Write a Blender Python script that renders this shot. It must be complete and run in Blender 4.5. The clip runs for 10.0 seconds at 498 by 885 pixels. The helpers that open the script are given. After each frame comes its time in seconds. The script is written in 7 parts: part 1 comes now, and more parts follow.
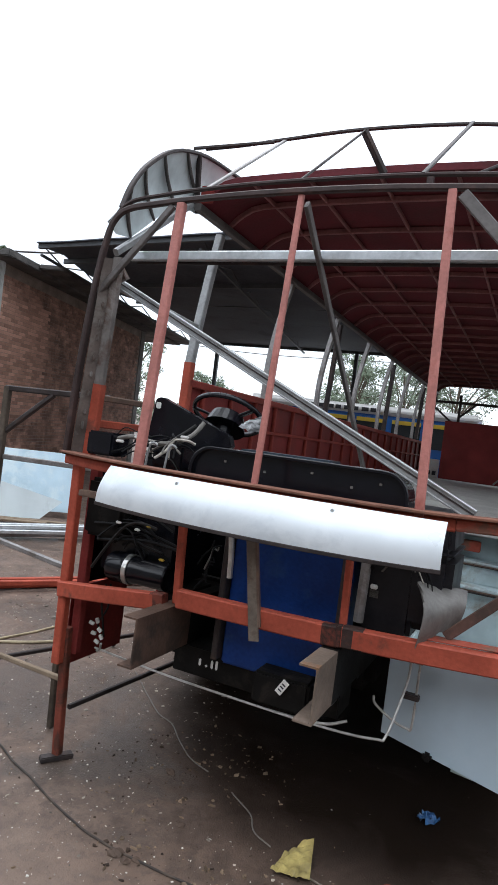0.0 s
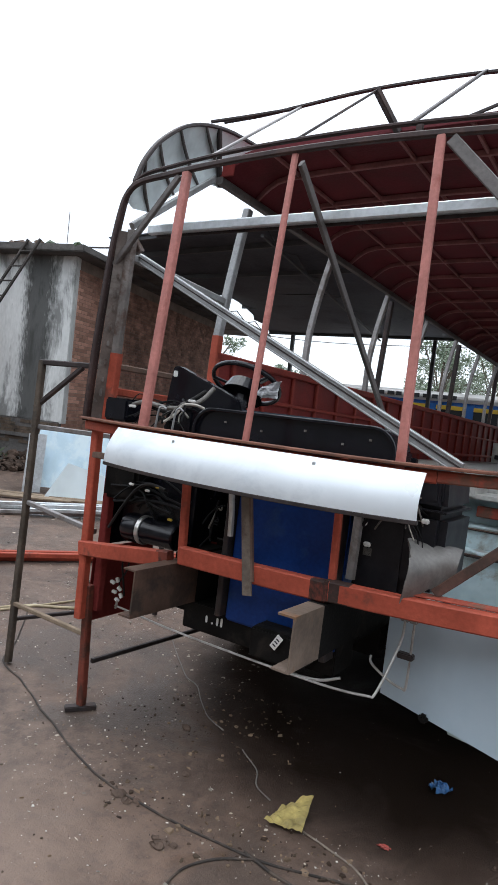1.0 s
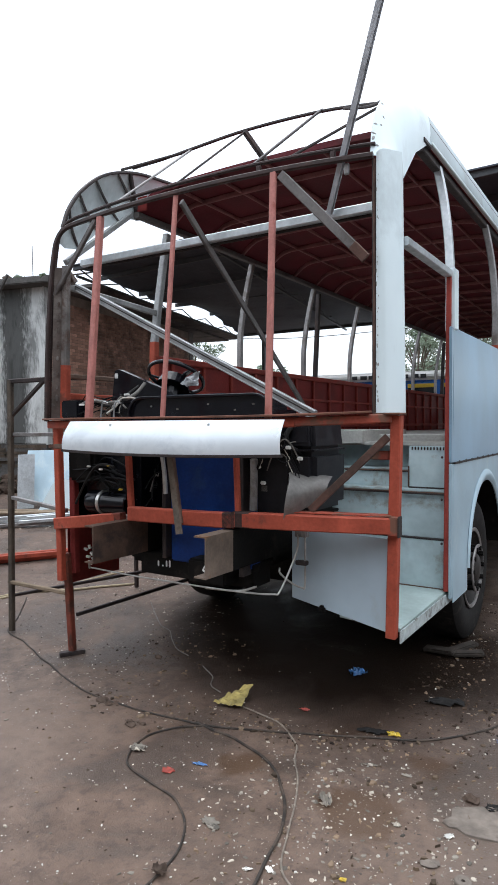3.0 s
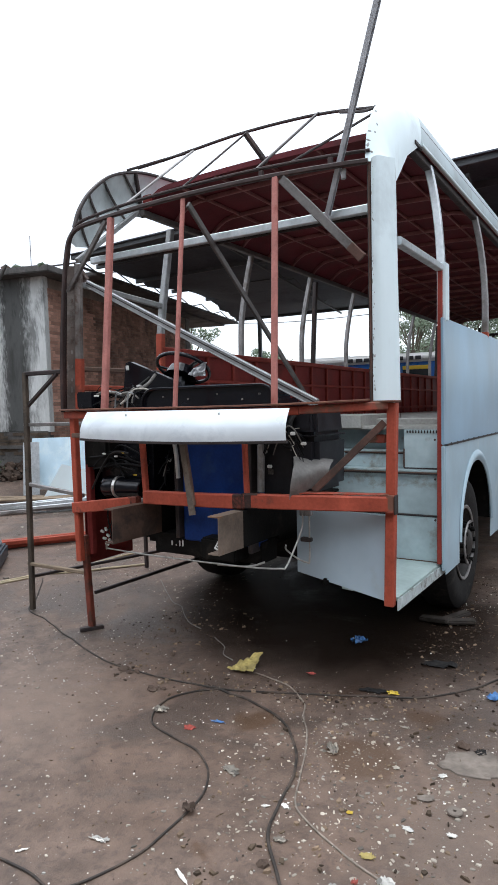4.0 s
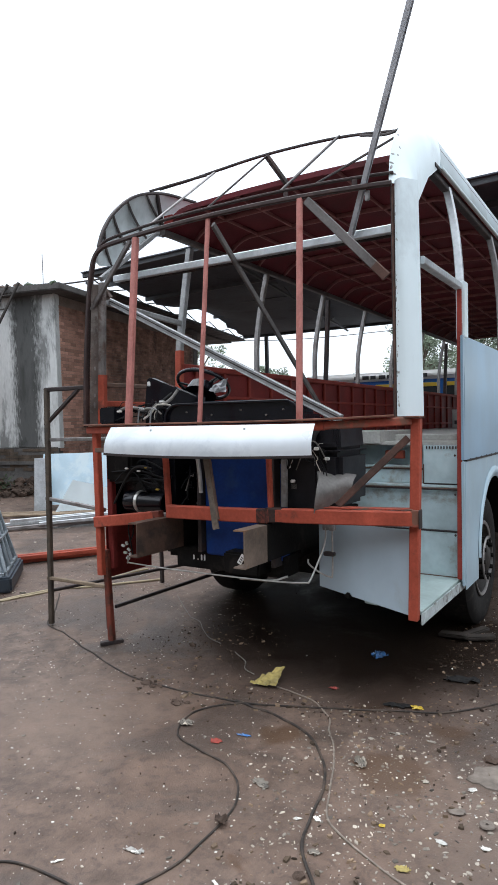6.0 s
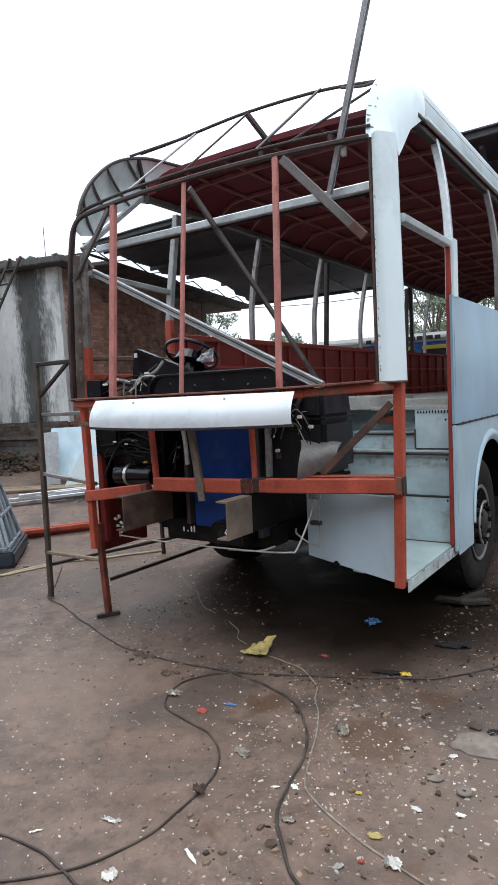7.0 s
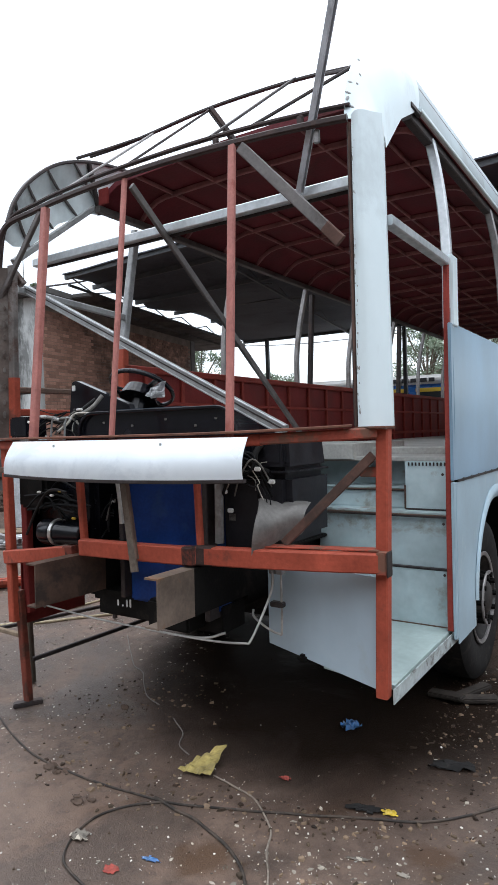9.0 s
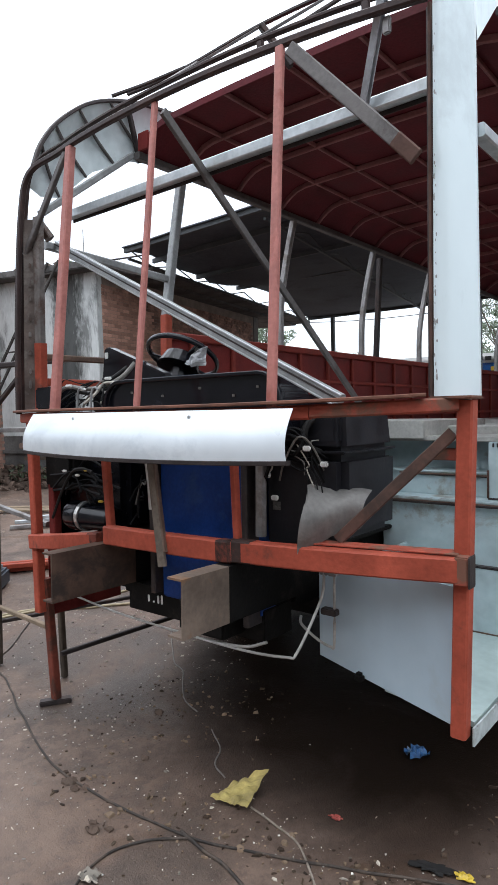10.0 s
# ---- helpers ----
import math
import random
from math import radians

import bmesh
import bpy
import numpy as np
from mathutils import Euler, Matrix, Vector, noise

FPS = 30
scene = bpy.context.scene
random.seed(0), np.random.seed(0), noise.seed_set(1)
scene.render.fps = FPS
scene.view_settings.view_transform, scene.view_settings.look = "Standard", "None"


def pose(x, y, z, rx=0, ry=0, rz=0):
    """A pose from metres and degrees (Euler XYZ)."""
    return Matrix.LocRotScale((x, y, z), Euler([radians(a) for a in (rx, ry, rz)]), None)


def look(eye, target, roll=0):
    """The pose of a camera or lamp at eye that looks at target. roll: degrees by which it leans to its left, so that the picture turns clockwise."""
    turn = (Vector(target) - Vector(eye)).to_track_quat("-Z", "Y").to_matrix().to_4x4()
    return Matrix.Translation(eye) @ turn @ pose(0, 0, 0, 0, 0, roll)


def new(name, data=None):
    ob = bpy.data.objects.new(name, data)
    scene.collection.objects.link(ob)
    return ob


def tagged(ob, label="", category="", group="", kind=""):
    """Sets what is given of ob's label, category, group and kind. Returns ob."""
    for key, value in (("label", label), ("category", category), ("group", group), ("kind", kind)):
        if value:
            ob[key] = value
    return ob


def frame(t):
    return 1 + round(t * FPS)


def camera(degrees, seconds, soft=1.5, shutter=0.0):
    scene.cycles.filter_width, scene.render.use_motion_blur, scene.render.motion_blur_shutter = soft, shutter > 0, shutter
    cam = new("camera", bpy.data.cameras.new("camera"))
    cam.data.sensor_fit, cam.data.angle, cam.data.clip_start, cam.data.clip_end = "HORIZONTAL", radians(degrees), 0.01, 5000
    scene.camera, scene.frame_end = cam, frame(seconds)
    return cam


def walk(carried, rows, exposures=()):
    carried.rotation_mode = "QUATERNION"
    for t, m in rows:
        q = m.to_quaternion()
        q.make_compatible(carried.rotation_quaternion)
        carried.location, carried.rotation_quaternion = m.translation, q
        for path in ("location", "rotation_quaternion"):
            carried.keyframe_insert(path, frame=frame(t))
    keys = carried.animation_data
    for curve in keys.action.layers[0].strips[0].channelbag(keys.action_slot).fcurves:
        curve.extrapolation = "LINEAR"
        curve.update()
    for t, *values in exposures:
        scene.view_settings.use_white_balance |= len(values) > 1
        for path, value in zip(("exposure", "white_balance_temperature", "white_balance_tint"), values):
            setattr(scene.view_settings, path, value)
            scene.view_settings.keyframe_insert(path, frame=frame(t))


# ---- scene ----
cam = camera(42.6, 10.0, 1.15)
PATH = [
    (0, (0.886, -2.708, 1.868), (0.137, -0.854, 1.811), 6.9),
    (0.5, (1.085, -2.667, 1.835), (0.308, -0.828, 1.712), 6.8),
    (1, (1.281, -2.572, 1.76), (0.293, -0.836, 1.655), 6.3),
    (1.5, (1.597, -2.691, 1.536), (0.577, -0.972, 1.595), 8.0),
    (2, (1.863, -2.71, 1.624), (0.895, -0.961, 1.588), 1.2),
    (3.5, (2.146, -3.305, 1.644), (1.165, -1.565, 1.533), -1.1),
    (4, (2.178, -3.377, 1.67), (1.209, -1.633, 1.527), -1.8),
    (4.5, (2.155, -3.419, 1.673), (1.301, -1.611, 1.614), -3.4),
    (5, (2.056, -3.461, 1.669), (1.024, -1.751, 1.567), -4.2),
    (5.5, (2.044, -3.515, 1.666), (1.079, -1.764, 1.606), -1.0),
    (7, (2.248, -3.326, 1.664), (1.22, -1.621, 1.477), -3.4),
    (7.5, (2.234, -3.207, 1.629), (1.185, -1.515, 1.429), -2.3),
    (8, (2.127, -2.916, 1.652), (1.179, -1.157, 1.581), -0.2),
    (8.5, (2.071, -2.773, 1.668), (1.094, -1.03, 1.598), -1.2),
    (9, (2.036, -2.533, 1.666), (1.025, -0.808, 1.6), -2.1),
    (9.5, (1.972, -2.331, 1.652), (0.784, -0.725, 1.535), -1.9),
    (10, (1.835, -2.064, 1.623), (0.654, -0.454, 1.501), -1.7),
]
walk(cam, [(t, look(eye, target, roll)) for t, eye, target, roll in PATH], ((0, 0.03, 6250, 10), (2, 0.0, 6250, 10), (8, 0.02, 6250, 10), (9, 0.06, 6250, 10), (10, 0.13, 6250, 10)))

# ---- world and sun: a bright overcast sky ----
world = bpy.data.worlds.new("overcast")
scene.world = world
world.use_nodes = True
wn, wl = world.node_tree.nodes, world.node_tree.links
wn.clear()
sky = wn.new("ShaderNodeTexSky")
sky.sky_type, sky.sun_disc = "NISHITA", False
sky.sun_elevation, sky.sun_rotation = radians(55), radians(200)
sky_bg, cloud_bg, mix_bg, out_bg = wn.new("ShaderNodeBackground"), wn.new("ShaderNodeBackground"), wn.new("ShaderNodeAddShader"), wn.new("ShaderNodeOutputWorld")
sky_bg.inputs[1].default_value = 0.035
cloud_bg.inputs[0].default_value = (0.935, 0.965, 1.0, 1)
cloud_at, cloud_xyz, cloud_rise = wn.new("ShaderNodeTexCoord"), wn.new("ShaderNodeSeparateXYZ"), wn.new("ShaderNodeMapRange")
cloud_rise.inputs["From Min"].default_value, cloud_rise.inputs["From Max"].default_value = 0.25, 1.0
cloud_rise.inputs["To Min"].default_value, cloud_rise.inputs["To Max"].default_value = 1.10, 2.95
wl.new(cloud_at.outputs["Generated"], cloud_xyz.inputs[0])
wl.new(cloud_xyz.outputs["Z"], cloud_rise.inputs["Value"])
wl.new(cloud_rise.outputs[0], cloud_bg.inputs[1])
wl.new(sky.outputs[0], sky_bg.inputs[0])
wl.new(sky_bg.outputs[0], mix_bg.inputs[0])
wl.new(cloud_bg.outputs[0], mix_bg.inputs[1])
wl.new(mix_bg.outputs[0], out_bg.inputs[0])
sun = new("sun", bpy.data.lights.new("sun", "SUN"))
sun.data.energy, sun.data.angle, sun.data.color = 0.5, radians(30), (1.0, 0.98, 0.95)
sun.matrix_world = look((-4, 2, 14), (0, 0, 0))

# ---- materials ----


def material(name, colour, rough=0.6, metal=0.0, vary=0.25, scale=6.0, fine=60.0, bump=0.15, second=None, stain=0.0, spread=0.55, gloss_vary=0.15, random_tint=0.0, island=0.0, mottle=0.3, spec=0.5, coords="Object", stretch=(1, 1, 1), bump_size=0.01):
    """A surface with grain at two scales, patches of a second colour and uneven gloss."""
    m = bpy.data.materials.new(name)
    m.use_nodes = True
    n, l = m.node_tree.nodes, m.node_tree.links
    b = n["Principled BSDF"]
    tc = n.new("ShaderNodeTexCoord")
    mp = n.new("ShaderNodeMapping")
    mp.inputs["Scale"].default_value = stretch
    l.new(tc.outputs[coords], mp.inputs["Vector"])
    large, small = n.new("ShaderNodeTexNoise"), n.new("ShaderNodeTexNoise")
    large.inputs["Scale"].default_value, large.inputs["Detail"].default_value = scale, 6
    small.inputs["Scale"].default_value, small.inputs["Detail"].default_value = fine, 4
    l.new(mp.outputs[0], large.inputs["Vector"])
    l.new(mp.outputs[0], small.inputs["Vector"])
    base = n.new("ShaderNodeValToRGB")
    dark = tuple(c * (1 - vary) for c in colour)
    light = tuple(min(1.0, c * (1 + vary)) for c in colour)
    base.color_ramp.elements[0].position, base.color_ramp.elements[1].position = 0.3, 0.7
    base.color_ramp.elements[0].color, base.color_ramp.elements[1].color = (*dark, 1), (*light, 1)
    l.new(large.outputs["Fac"], base.inputs[0])
    grain = n.new("ShaderNodeMix")
    grain.data_type, grain.blend_type = "RGBA", "OVERLAY"
    grain.inputs[0].default_value = mottle
    l.new(base.outputs[0], grain.inputs[6])
    l.new(small.outputs["Fac"], grain.inputs[7])
    last = grain.outputs[2]
    if second is not None:
        patch, ramp = n.new("ShaderNodeTexNoise"), n.new("ShaderNodeValToRGB")
        patch.inputs["Scale"].default_value, patch.inputs["Detail"].default_value, patch.inputs["Roughness"].default_value = scale * 0.7, 9, 0.68
        patch.inputs["Distortion"].default_value = 0.4
        l.new(mp.outputs[0], patch.inputs["Vector"])
        ramp.color_ramp.elements[0].position, ramp.color_ramp.elements[1].position = spread, spread + 0.1
        l.new(patch.outputs["Fac"], ramp.inputs[0])
        amount = n.new("ShaderNodeMath")
        amount.operation = "MULTIPLY"
        amount.inputs[1].default_value = stain
        l.new(ramp.outputs[0], amount.inputs[0])
        over = n.new("ShaderNodeMix")
        over.data_type = "RGBA"
        over.inputs[7].default_value = (*second, 1)
        l.new(amount.outputs[0], over.inputs[0])
        l.new(last, over.inputs[6])
        last = over.outputs[2]
    if island:
        geo, dim, span = n.new("ShaderNodeNewGeometry"), n.new("ShaderNodeHueSaturation"), n.new("ShaderNodeMapRange")
        span.inputs["To Min"].default_value, span.inputs["To Max"].default_value = 1 - island, 1 + island * 0.6
        l.new(geo.outputs["Random Per Island"], span.inputs["Value"])
        l.new(span.outputs[0], dim.inputs["Value"])
        l.new(last, dim.inputs["Color"])
        last = dim.outputs[0]
    if random_tint:
        info, hue = n.new("ShaderNodeObjectInfo"), n.new("ShaderNodeHueSaturation")
        rng = n.new("ShaderNodeMapRange")
        rng.inputs["To Min"].default_value, rng.inputs["To Max"].default_value = 1 - random_tint, 1 + random_tint
        l.new(info.outputs["Random"], rng.inputs["Value"])
        l.new(rng.outputs[0], hue.inputs["Value"])
        l.new(last, hue.inputs["Color"])
        last = hue.outputs[0]
    l.new(last, b.inputs["Base Color"])
    b.inputs["Metallic"].default_value = metal
    b.inputs["Specular IOR Level"].default_value = spec
    gloss = n.new("ShaderNodeMapRange")
    gloss.inputs["To Min"].default_value, gloss.inputs["To Max"].default_value = max(0.03, rough - gloss_vary), min(1.0, rough + gloss_vary)
    l.new(large.outputs["Fac"], gloss.inputs["Value"])
    l.new(gloss.outputs[0], b.inputs["Roughness"])
    if bump:
        bp = n.new("ShaderNodeBump")
        bp.inputs["Strength"].default_value, bp.inputs["Distance"].default_value = bump, bump_size
        l.new(small.outputs["Fac"], bp.inputs["Height"])
        l.new(bp.outputs[0], b.inputs["Normal"])
    return m


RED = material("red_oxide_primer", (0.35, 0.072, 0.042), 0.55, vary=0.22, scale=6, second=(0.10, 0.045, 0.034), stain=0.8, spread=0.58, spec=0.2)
# RED_DARK and ROOF_RED: the same red oxide darkened for shade indoors
RED_DARK = material("darkened_red_oxide_sheet", (0.18, 0.029, 0.026), 0.6, vary=0.25, scale=3, second=(0.12, 0.03, 0.028), stain=0.5, spec=0.15)
ROOF_RED = material("shaded_red_roof_sheet", (0.118, 0.0165, 0.0225), 0.65, spec=0.25, vary=0.25, scale=3, second=(0.06, 0.018, 0.016), stain=0.5)
WALL_RED = material("red_oxide_stud", (0.25, 0.045, 0.034), 0.6, vary=0.2, scale=5, spec=0.15)
RIB = material("red_oxide_rib", (0.25, 0.105, 0.10), 0.5, vary=0.25, scale=6, spec=0.25)
ROSE = material("pink_red_primer", (0.385, 0.152, 0.128), 0.5, vary=0.18, scale=7, second=(0.24, 0.055, 0.036), stain=0.6, spread=0.56, spec=0.25)
RUST = material("rusted_steel", (0.14, 0.092, 0.07), 0.7, metal=0.15, vary=0.35, scale=9, second=(0.24, 0.12, 0.055), stain=0.45, spec=0.3)
HORN = material("brown_scaled_steel", (0.085, 0.052, 0.038), 0.6, metal=0.1, vary=0.4, scale=6, second=(0.03, 0.024, 0.021), stain=0.8, spread=0.52, spec=0.3)
HORN_ORANGE = material("orange_rusted_scaled_steel", (0.15, 0.115, 0.09), 0.6, metal=0.1, vary=0.4, scale=6, second=(0.24, 0.10, 0.03), stain=0.75, spread=0.53, spec=0.3)
HEADER = material("dark_brown_primed_channel", (0.042, 0.027, 0.025), 0.5, metal=0.1, vary=0.35, scale=8, second=(0.10, 0.055, 0.045), stain=0.5, spread=0.56, spec=0.3)
BRACE = material("dark_grey_flat_steel", (0.125, 0.115, 0.11), 0.5, metal=0.3, vary=0.3, scale=6, second=(0.06, 0.045, 0.04), stain=0.6, spread=0.52)
WEB = material("mottled_rusty_grey_plate", (0.17, 0.155, 0.145), 0.6, metal=0.15, vary=0.35, scale=7, second=(0.085, 0.05, 0.037), stain=0.85, spread=0.47, spec=0.3)
WEB_DARK = material("dark_rusty_grey_plate", (0.105, 0.083, 0.072), 0.6, metal=0.15, vary=0.4, scale=7, second=(0.19, 0.175, 0.16), stain=0.7, spread=0.52, spec=0.3)
SMUDGE = material("burnt_weld_smudge", (0.29, 0.295, 0.29), 0.6, vary=0.3, scale=40, second=(0.16, 0.11, 0.08), stain=0.5)
STRAP = material("grey_brown_scaly_strap", (0.15, 0.122, 0.098), 0.7, vary=0.35, scale=8, second=(0.075, 0.05, 0.036), stain=0.7, spread=0.5, spec=0.25)
PROP = material("dark_brown_rusty_flat", (0.105, 0.058, 0.045), 0.65, vary=0.35, scale=9, second=(0.05, 0.036, 0.03), stain=0.7, spread=0.5, spec=0.25)
LEG_RED = material("dirty_dark_red_leg", (0.17, 0.045, 0.03), 0.6, vary=0.3, scale=8, second=(0.06, 0.035, 0.026), stain=0.8, spread=0.5, spec=0.2)
LEG_BROWN = material("weathered_brown_leg", (0.085, 0.068, 0.052), 0.7, metal=0.1, vary=0.35, scale=7, second=(0.04, 0.036, 0.032), stain=0.7, spread=0.5, spec=0.25)
STEP_FLOOR = material("dusty_green_grey_step", (0.37, 0.455, 0.44), 0.5, metal=0.1, vary=0.18, scale=4, fine=30, bump=0.05, mottle=0.15, second=(0.21, 0.18, 0.14), stain=0.6, spread=0.58)
# primer greyed so the roof edge strip holds its shade
CANT = material("shaded_primed_strip", (0.40, 0.47, 0.49), 0.5, metal=0.1, vary=0.15, scale=3, fine=30, bump=0.02, mottle=0.1, second=(0.30, 0.33, 0.33), stain=0.6, spread=0.52)
BAG = material("thin_silver_plastic", (0.45, 0.46, 0.47), 0.25, metal=0.2, vary=0.35, scale=20, bump=0.3)
SILL_RUST = material("red_brown_rusted_rail", (0.17, 0.075, 0.05), 0.65, vary=0.35, scale=9, second=(0.11, 0.085, 0.07), stain=0.6, spec=0.25)
DARK_STEEL = material("dark_mill_steel", (0.05, 0.042, 0.041), 0.5, metal=0.4, vary=0.3, scale=8, second=(0.10, 0.062, 0.05), stain=0.5, spec=0.25)
GREY_STEEL = material("grey_mill_steel", (0.26, 0.25, 0.245), 0.45, metal=0.45, vary=0.3, scale=7, second=(0.12, 0.09, 0.07), stain=0.6)
GALV = material("galvanised_steel", (0.52, 0.55, 0.565), 0.42, metal=0.65, vary=0.15, scale=9, fine=40, bump=0.05, second=(0.38, 0.39, 0.38), stain=0.5)
GALV_SHEET = material("galvanised_sheet", (0.58, 0.65, 0.66), 0.45, metal=0.2, vary=0.2, scale=6, fine=30, bump=0.04, mottle=0.15, second=(0.42, 0.46, 0.47), stain=0.6)
WHITE = material("white_painted_sheet", (0.76, 0.82, 0.86), 0.32, metal=0.1, vary=0.09, scale=3.5, fine=18, bump=0.03, mottle=0.1, second=(0.56, 0.62, 0.67), stain=0.55, spread=0.52)
SKIN = material("pale_primed_skin", (0.70, 0.80, 0.825), 0.42, metal=0.1, vary=0.07, scale=3, fine=9, bump=0.03, mottle=0.08, second=(0.50, 0.565, 0.585), stain=0.5, spread=0.54, stretch=(1, 1, 0.5))
PRIMER = material("blue_grey_primed_sheet", (0.285, 0.42, 0.535), 0.34, metal=0.12, vary=0.22, scale=1.6, fine=60, bump=0.01, mottle=0.05, second=(0.40, 0.53, 0.59), stain=0.6, spread=0.52, stretch=(1, 1, 0.6))
PANEL_LOW = material("mottled_pale_primed_sheet", (0.38, 0.50, 0.57), 0.4, metal=0.1, vary=0.14, scale=3.2, fine=50, bump=0.02, mottle=0.06, second=(0.55, 0.63, 0.635), stain=0.6, spread=0.5, stretch=(1, 1, 0.7))
STEP = material("pale_green_grey_steel", (0.47, 0.575, 0.595), 0.42, metal=0.15, vary=0.2, scale=4, fine=30, bump=0.05, mottle=0.15, second=(0.23, 0.185, 0.135), stain=0.75, spread=0.54)
STEP_WORN = material("chipped_pale_steel", (0.46, 0.52, 0.52), 0.5, metal=0.15, vary=0.15, scale=13, fine=40, bump=0.1, second=(0.10, 0.085, 0.07), stain=0.9, spread=0.52)
FLOORPLATE = material("worn_floor_sheet", (0.40, 0.40, 0.375), 0.5, metal=0.2, vary=0.2, scale=4, second=(0.22, 0.2, 0.17), stain=0.6)
BLACK = material("black_plastic", (0.006, 0.0065, 0.0095), 0.22, vary=0.3, scale=12, bump=0.04, spec=0.42)
# muddy rim steel, darkened for the shade inside the arch
WHEEL_DARK = material("muddy_shaded_wheel_steel", (0.035, 0.032, 0.03), 0.55, metal=0.2, vary=0.4, scale=9, second=(0.16, 0.145, 0.12), stain=0.6, spread=0.58, spec=0.3)
RUBBER = material("black_rubber", (0.016, 0.015, 0.0145), 0.8, spec=0.2, vary=0.3, scale=14, second=(0.07, 0.06, 0.05), stain=0.4)
HOUSING = material("dusty_black_moulding", (0.0125, 0.0125, 0.0155), 0.42, vary=0.4, scale=9, second=(0.035, 0.033, 0.034), stain=0.35, bump=0.05, spec=0.3)
CABLE = material("black_cable", (0.016, 0.015, 0.0145), 0.6, vary=0.3, scale=20, spec=0.18)
WIRE_BLACK = material("black_wire", (0.007, 0.007, 0.0075), 0.6, vary=0.3, scale=20, spec=0.15)
WIRE_PALE = material("pale_wire", (0.42, 0.39, 0.34), 0.5, vary=0.2, scale=30)
WIRE_DULL = material("dull_grey_wire", (0.15, 0.14, 0.125), 0.6, vary=0.2, scale=30)
FLAP = material("grey_sheet_offcut", (0.155, 0.148, 0.138), 0.5, metal=0.2, vary=0.3, scale=7, second=(0.09, 0.08, 0.07), stain=0.7, spread=0.52)
DAMP_BRICK = material("damp_mossy_brick", (0.10, 0.078, 0.06), 0.9, vary=0.4, scale=4, fine=40, bump=0.4, second=(0.04, 0.042, 0.036), stain=0.7, spec=0.15)
WIRE_WHITE = material("white_connector", (0.75, 0.75, 0.72), 0.4, vary=0.08, scale=30)
BLUE = material("blue_radiator_cover", (0.006, 0.035, 0.17), 0.42, vary=0.3, scale=4, second=(0.03, 0.08, 0.17), stain=0.5, spec=0.25)
ALU = material("bare_aluminium", (0.62, 0.61, 0.58), 0.35, metal=0.8, vary=0.12, scale=20)
# near black; on rails, wells and fillers the colour also stands for shade
GREASE_SHADE = material("greasy_shaded_iron", (0.007, 0.0065, 0.006), 0.65, metal=0.0, spec=0.12, vary=0.4, scale=10, second=(0.03, 0.024, 0.02), stain=0.5)
WOODISH = material("weathered_timber", (0.22, 0.17, 0.12), 0.8, vary=0.3, scale=5, stretch=(1, 1, 0.2), second=(0.12, 0.09, 0.06), stain=0.5, spec=0.2)
WET_WOOD = material("wet_black_timber", (0.04, 0.033, 0.028), 0.7, vary=0.4, scale=9, second=(0.09, 0.07, 0.055), stain=0.6, spec=0.3)
OLD_WOOD = material("grey_old_timber", (0.055, 0.05, 0.046), 0.85, vary=0.3, scale=5, stretch=(1, 1, 0.2), second=(0.05, 0.045, 0.04), stain=0.5, spec=0.2)
BRICK = material("red_brick", (0.50, 0.295, 0.225), 0.85, island=0.3, vary=0.35, scale=2.2, fine=40, bump=0.5, random_tint=0.3, second=(0.17, 0.115, 0.095), stain=0.65, spread=0.5, spec=0.15)
MORTAR = material("grey_mortar", (0.27, 0.22, 0.185), 0.9, vary=0.25, scale=3, fine=50, bump=0.4, spec=0.15)
GALV_DULL = material("dull_galvanised_channel", (0.30, 0.31, 0.31), 0.45, metal=0.3, vary=0.2, scale=8, fine=40, bump=0.05, second=(0.22, 0.22, 0.21), stain=0.6)
MAST = material("blue_grey_mast_steel", (0.48, 0.50, 0.53), 0.45, metal=0.2, vary=0.25, scale=8, second=(0.30, 0.30, 0.31), stain=0.6)
COLUMN = material("weathered_grey_column", (0.30, 0.31, 0.31), 0.55, metal=0.2, vary=0.25, scale=7, second=(0.17, 0.17, 0.165), stain=0.6)
RED_RUSTY = material("chipped_red_oxide", (0.33, 0.072, 0.045), 0.6, vary=0.25, scale=9, second=(0.14, 0.085, 0.06), stain=0.85, spread=0.47, spec=0.2)
STEP_FRONT = material("pale_blue_primed_sheet", (0.46, 0.575, 0.655), 0.38, metal=0.1, vary=0.1, scale=2.2, fine=14, bump=0.02, mottle=0.06, second=(0.38, 0.44, 0.45), stain=0.5, spread=0.56)
TWIN = material("dirty_twisted_wire", (0.23, 0.195, 0.16), 0.6, vary=0.35, scale=25, second=(0.09, 0.07, 0.055), stain=0.6, spec=0.25)
MUDDY_CABLE = material("muddy_black_cable", (0.035, 0.029, 0.025), 0.6, vary=0.3, scale=9, second=(0.10, 0.075, 0.058), stain=0.7, spread=0.5, spec=0.3)
DULL_PIPE = material("dull_aluminium_pipe", (0.42, 0.41, 0.385), 0.42, metal=0.5, vary=0.2, scale=14, second=(0.2, 0.18, 0.16), stain=0.6)
PLASTER = material("streaked_lime_plaster", (0.58, 0.60, 0.59), 0.85, vary=0.15, scale=2.2, fine=20, bump=0.3, second=(0.13, 0.135, 0.13), stain=0.8, spread=0.5, stretch=(1.2, 1.2, 0.35), bump_size=0.02, spec=0.2)
CONCRETE = material("weathered_concrete", (0.20, 0.19, 0.18), 0.9, vary=0.3, scale=2, fine=30, bump=0.4, second=(0.07, 0.07, 0.065), stain=0.7, spec=0.15)
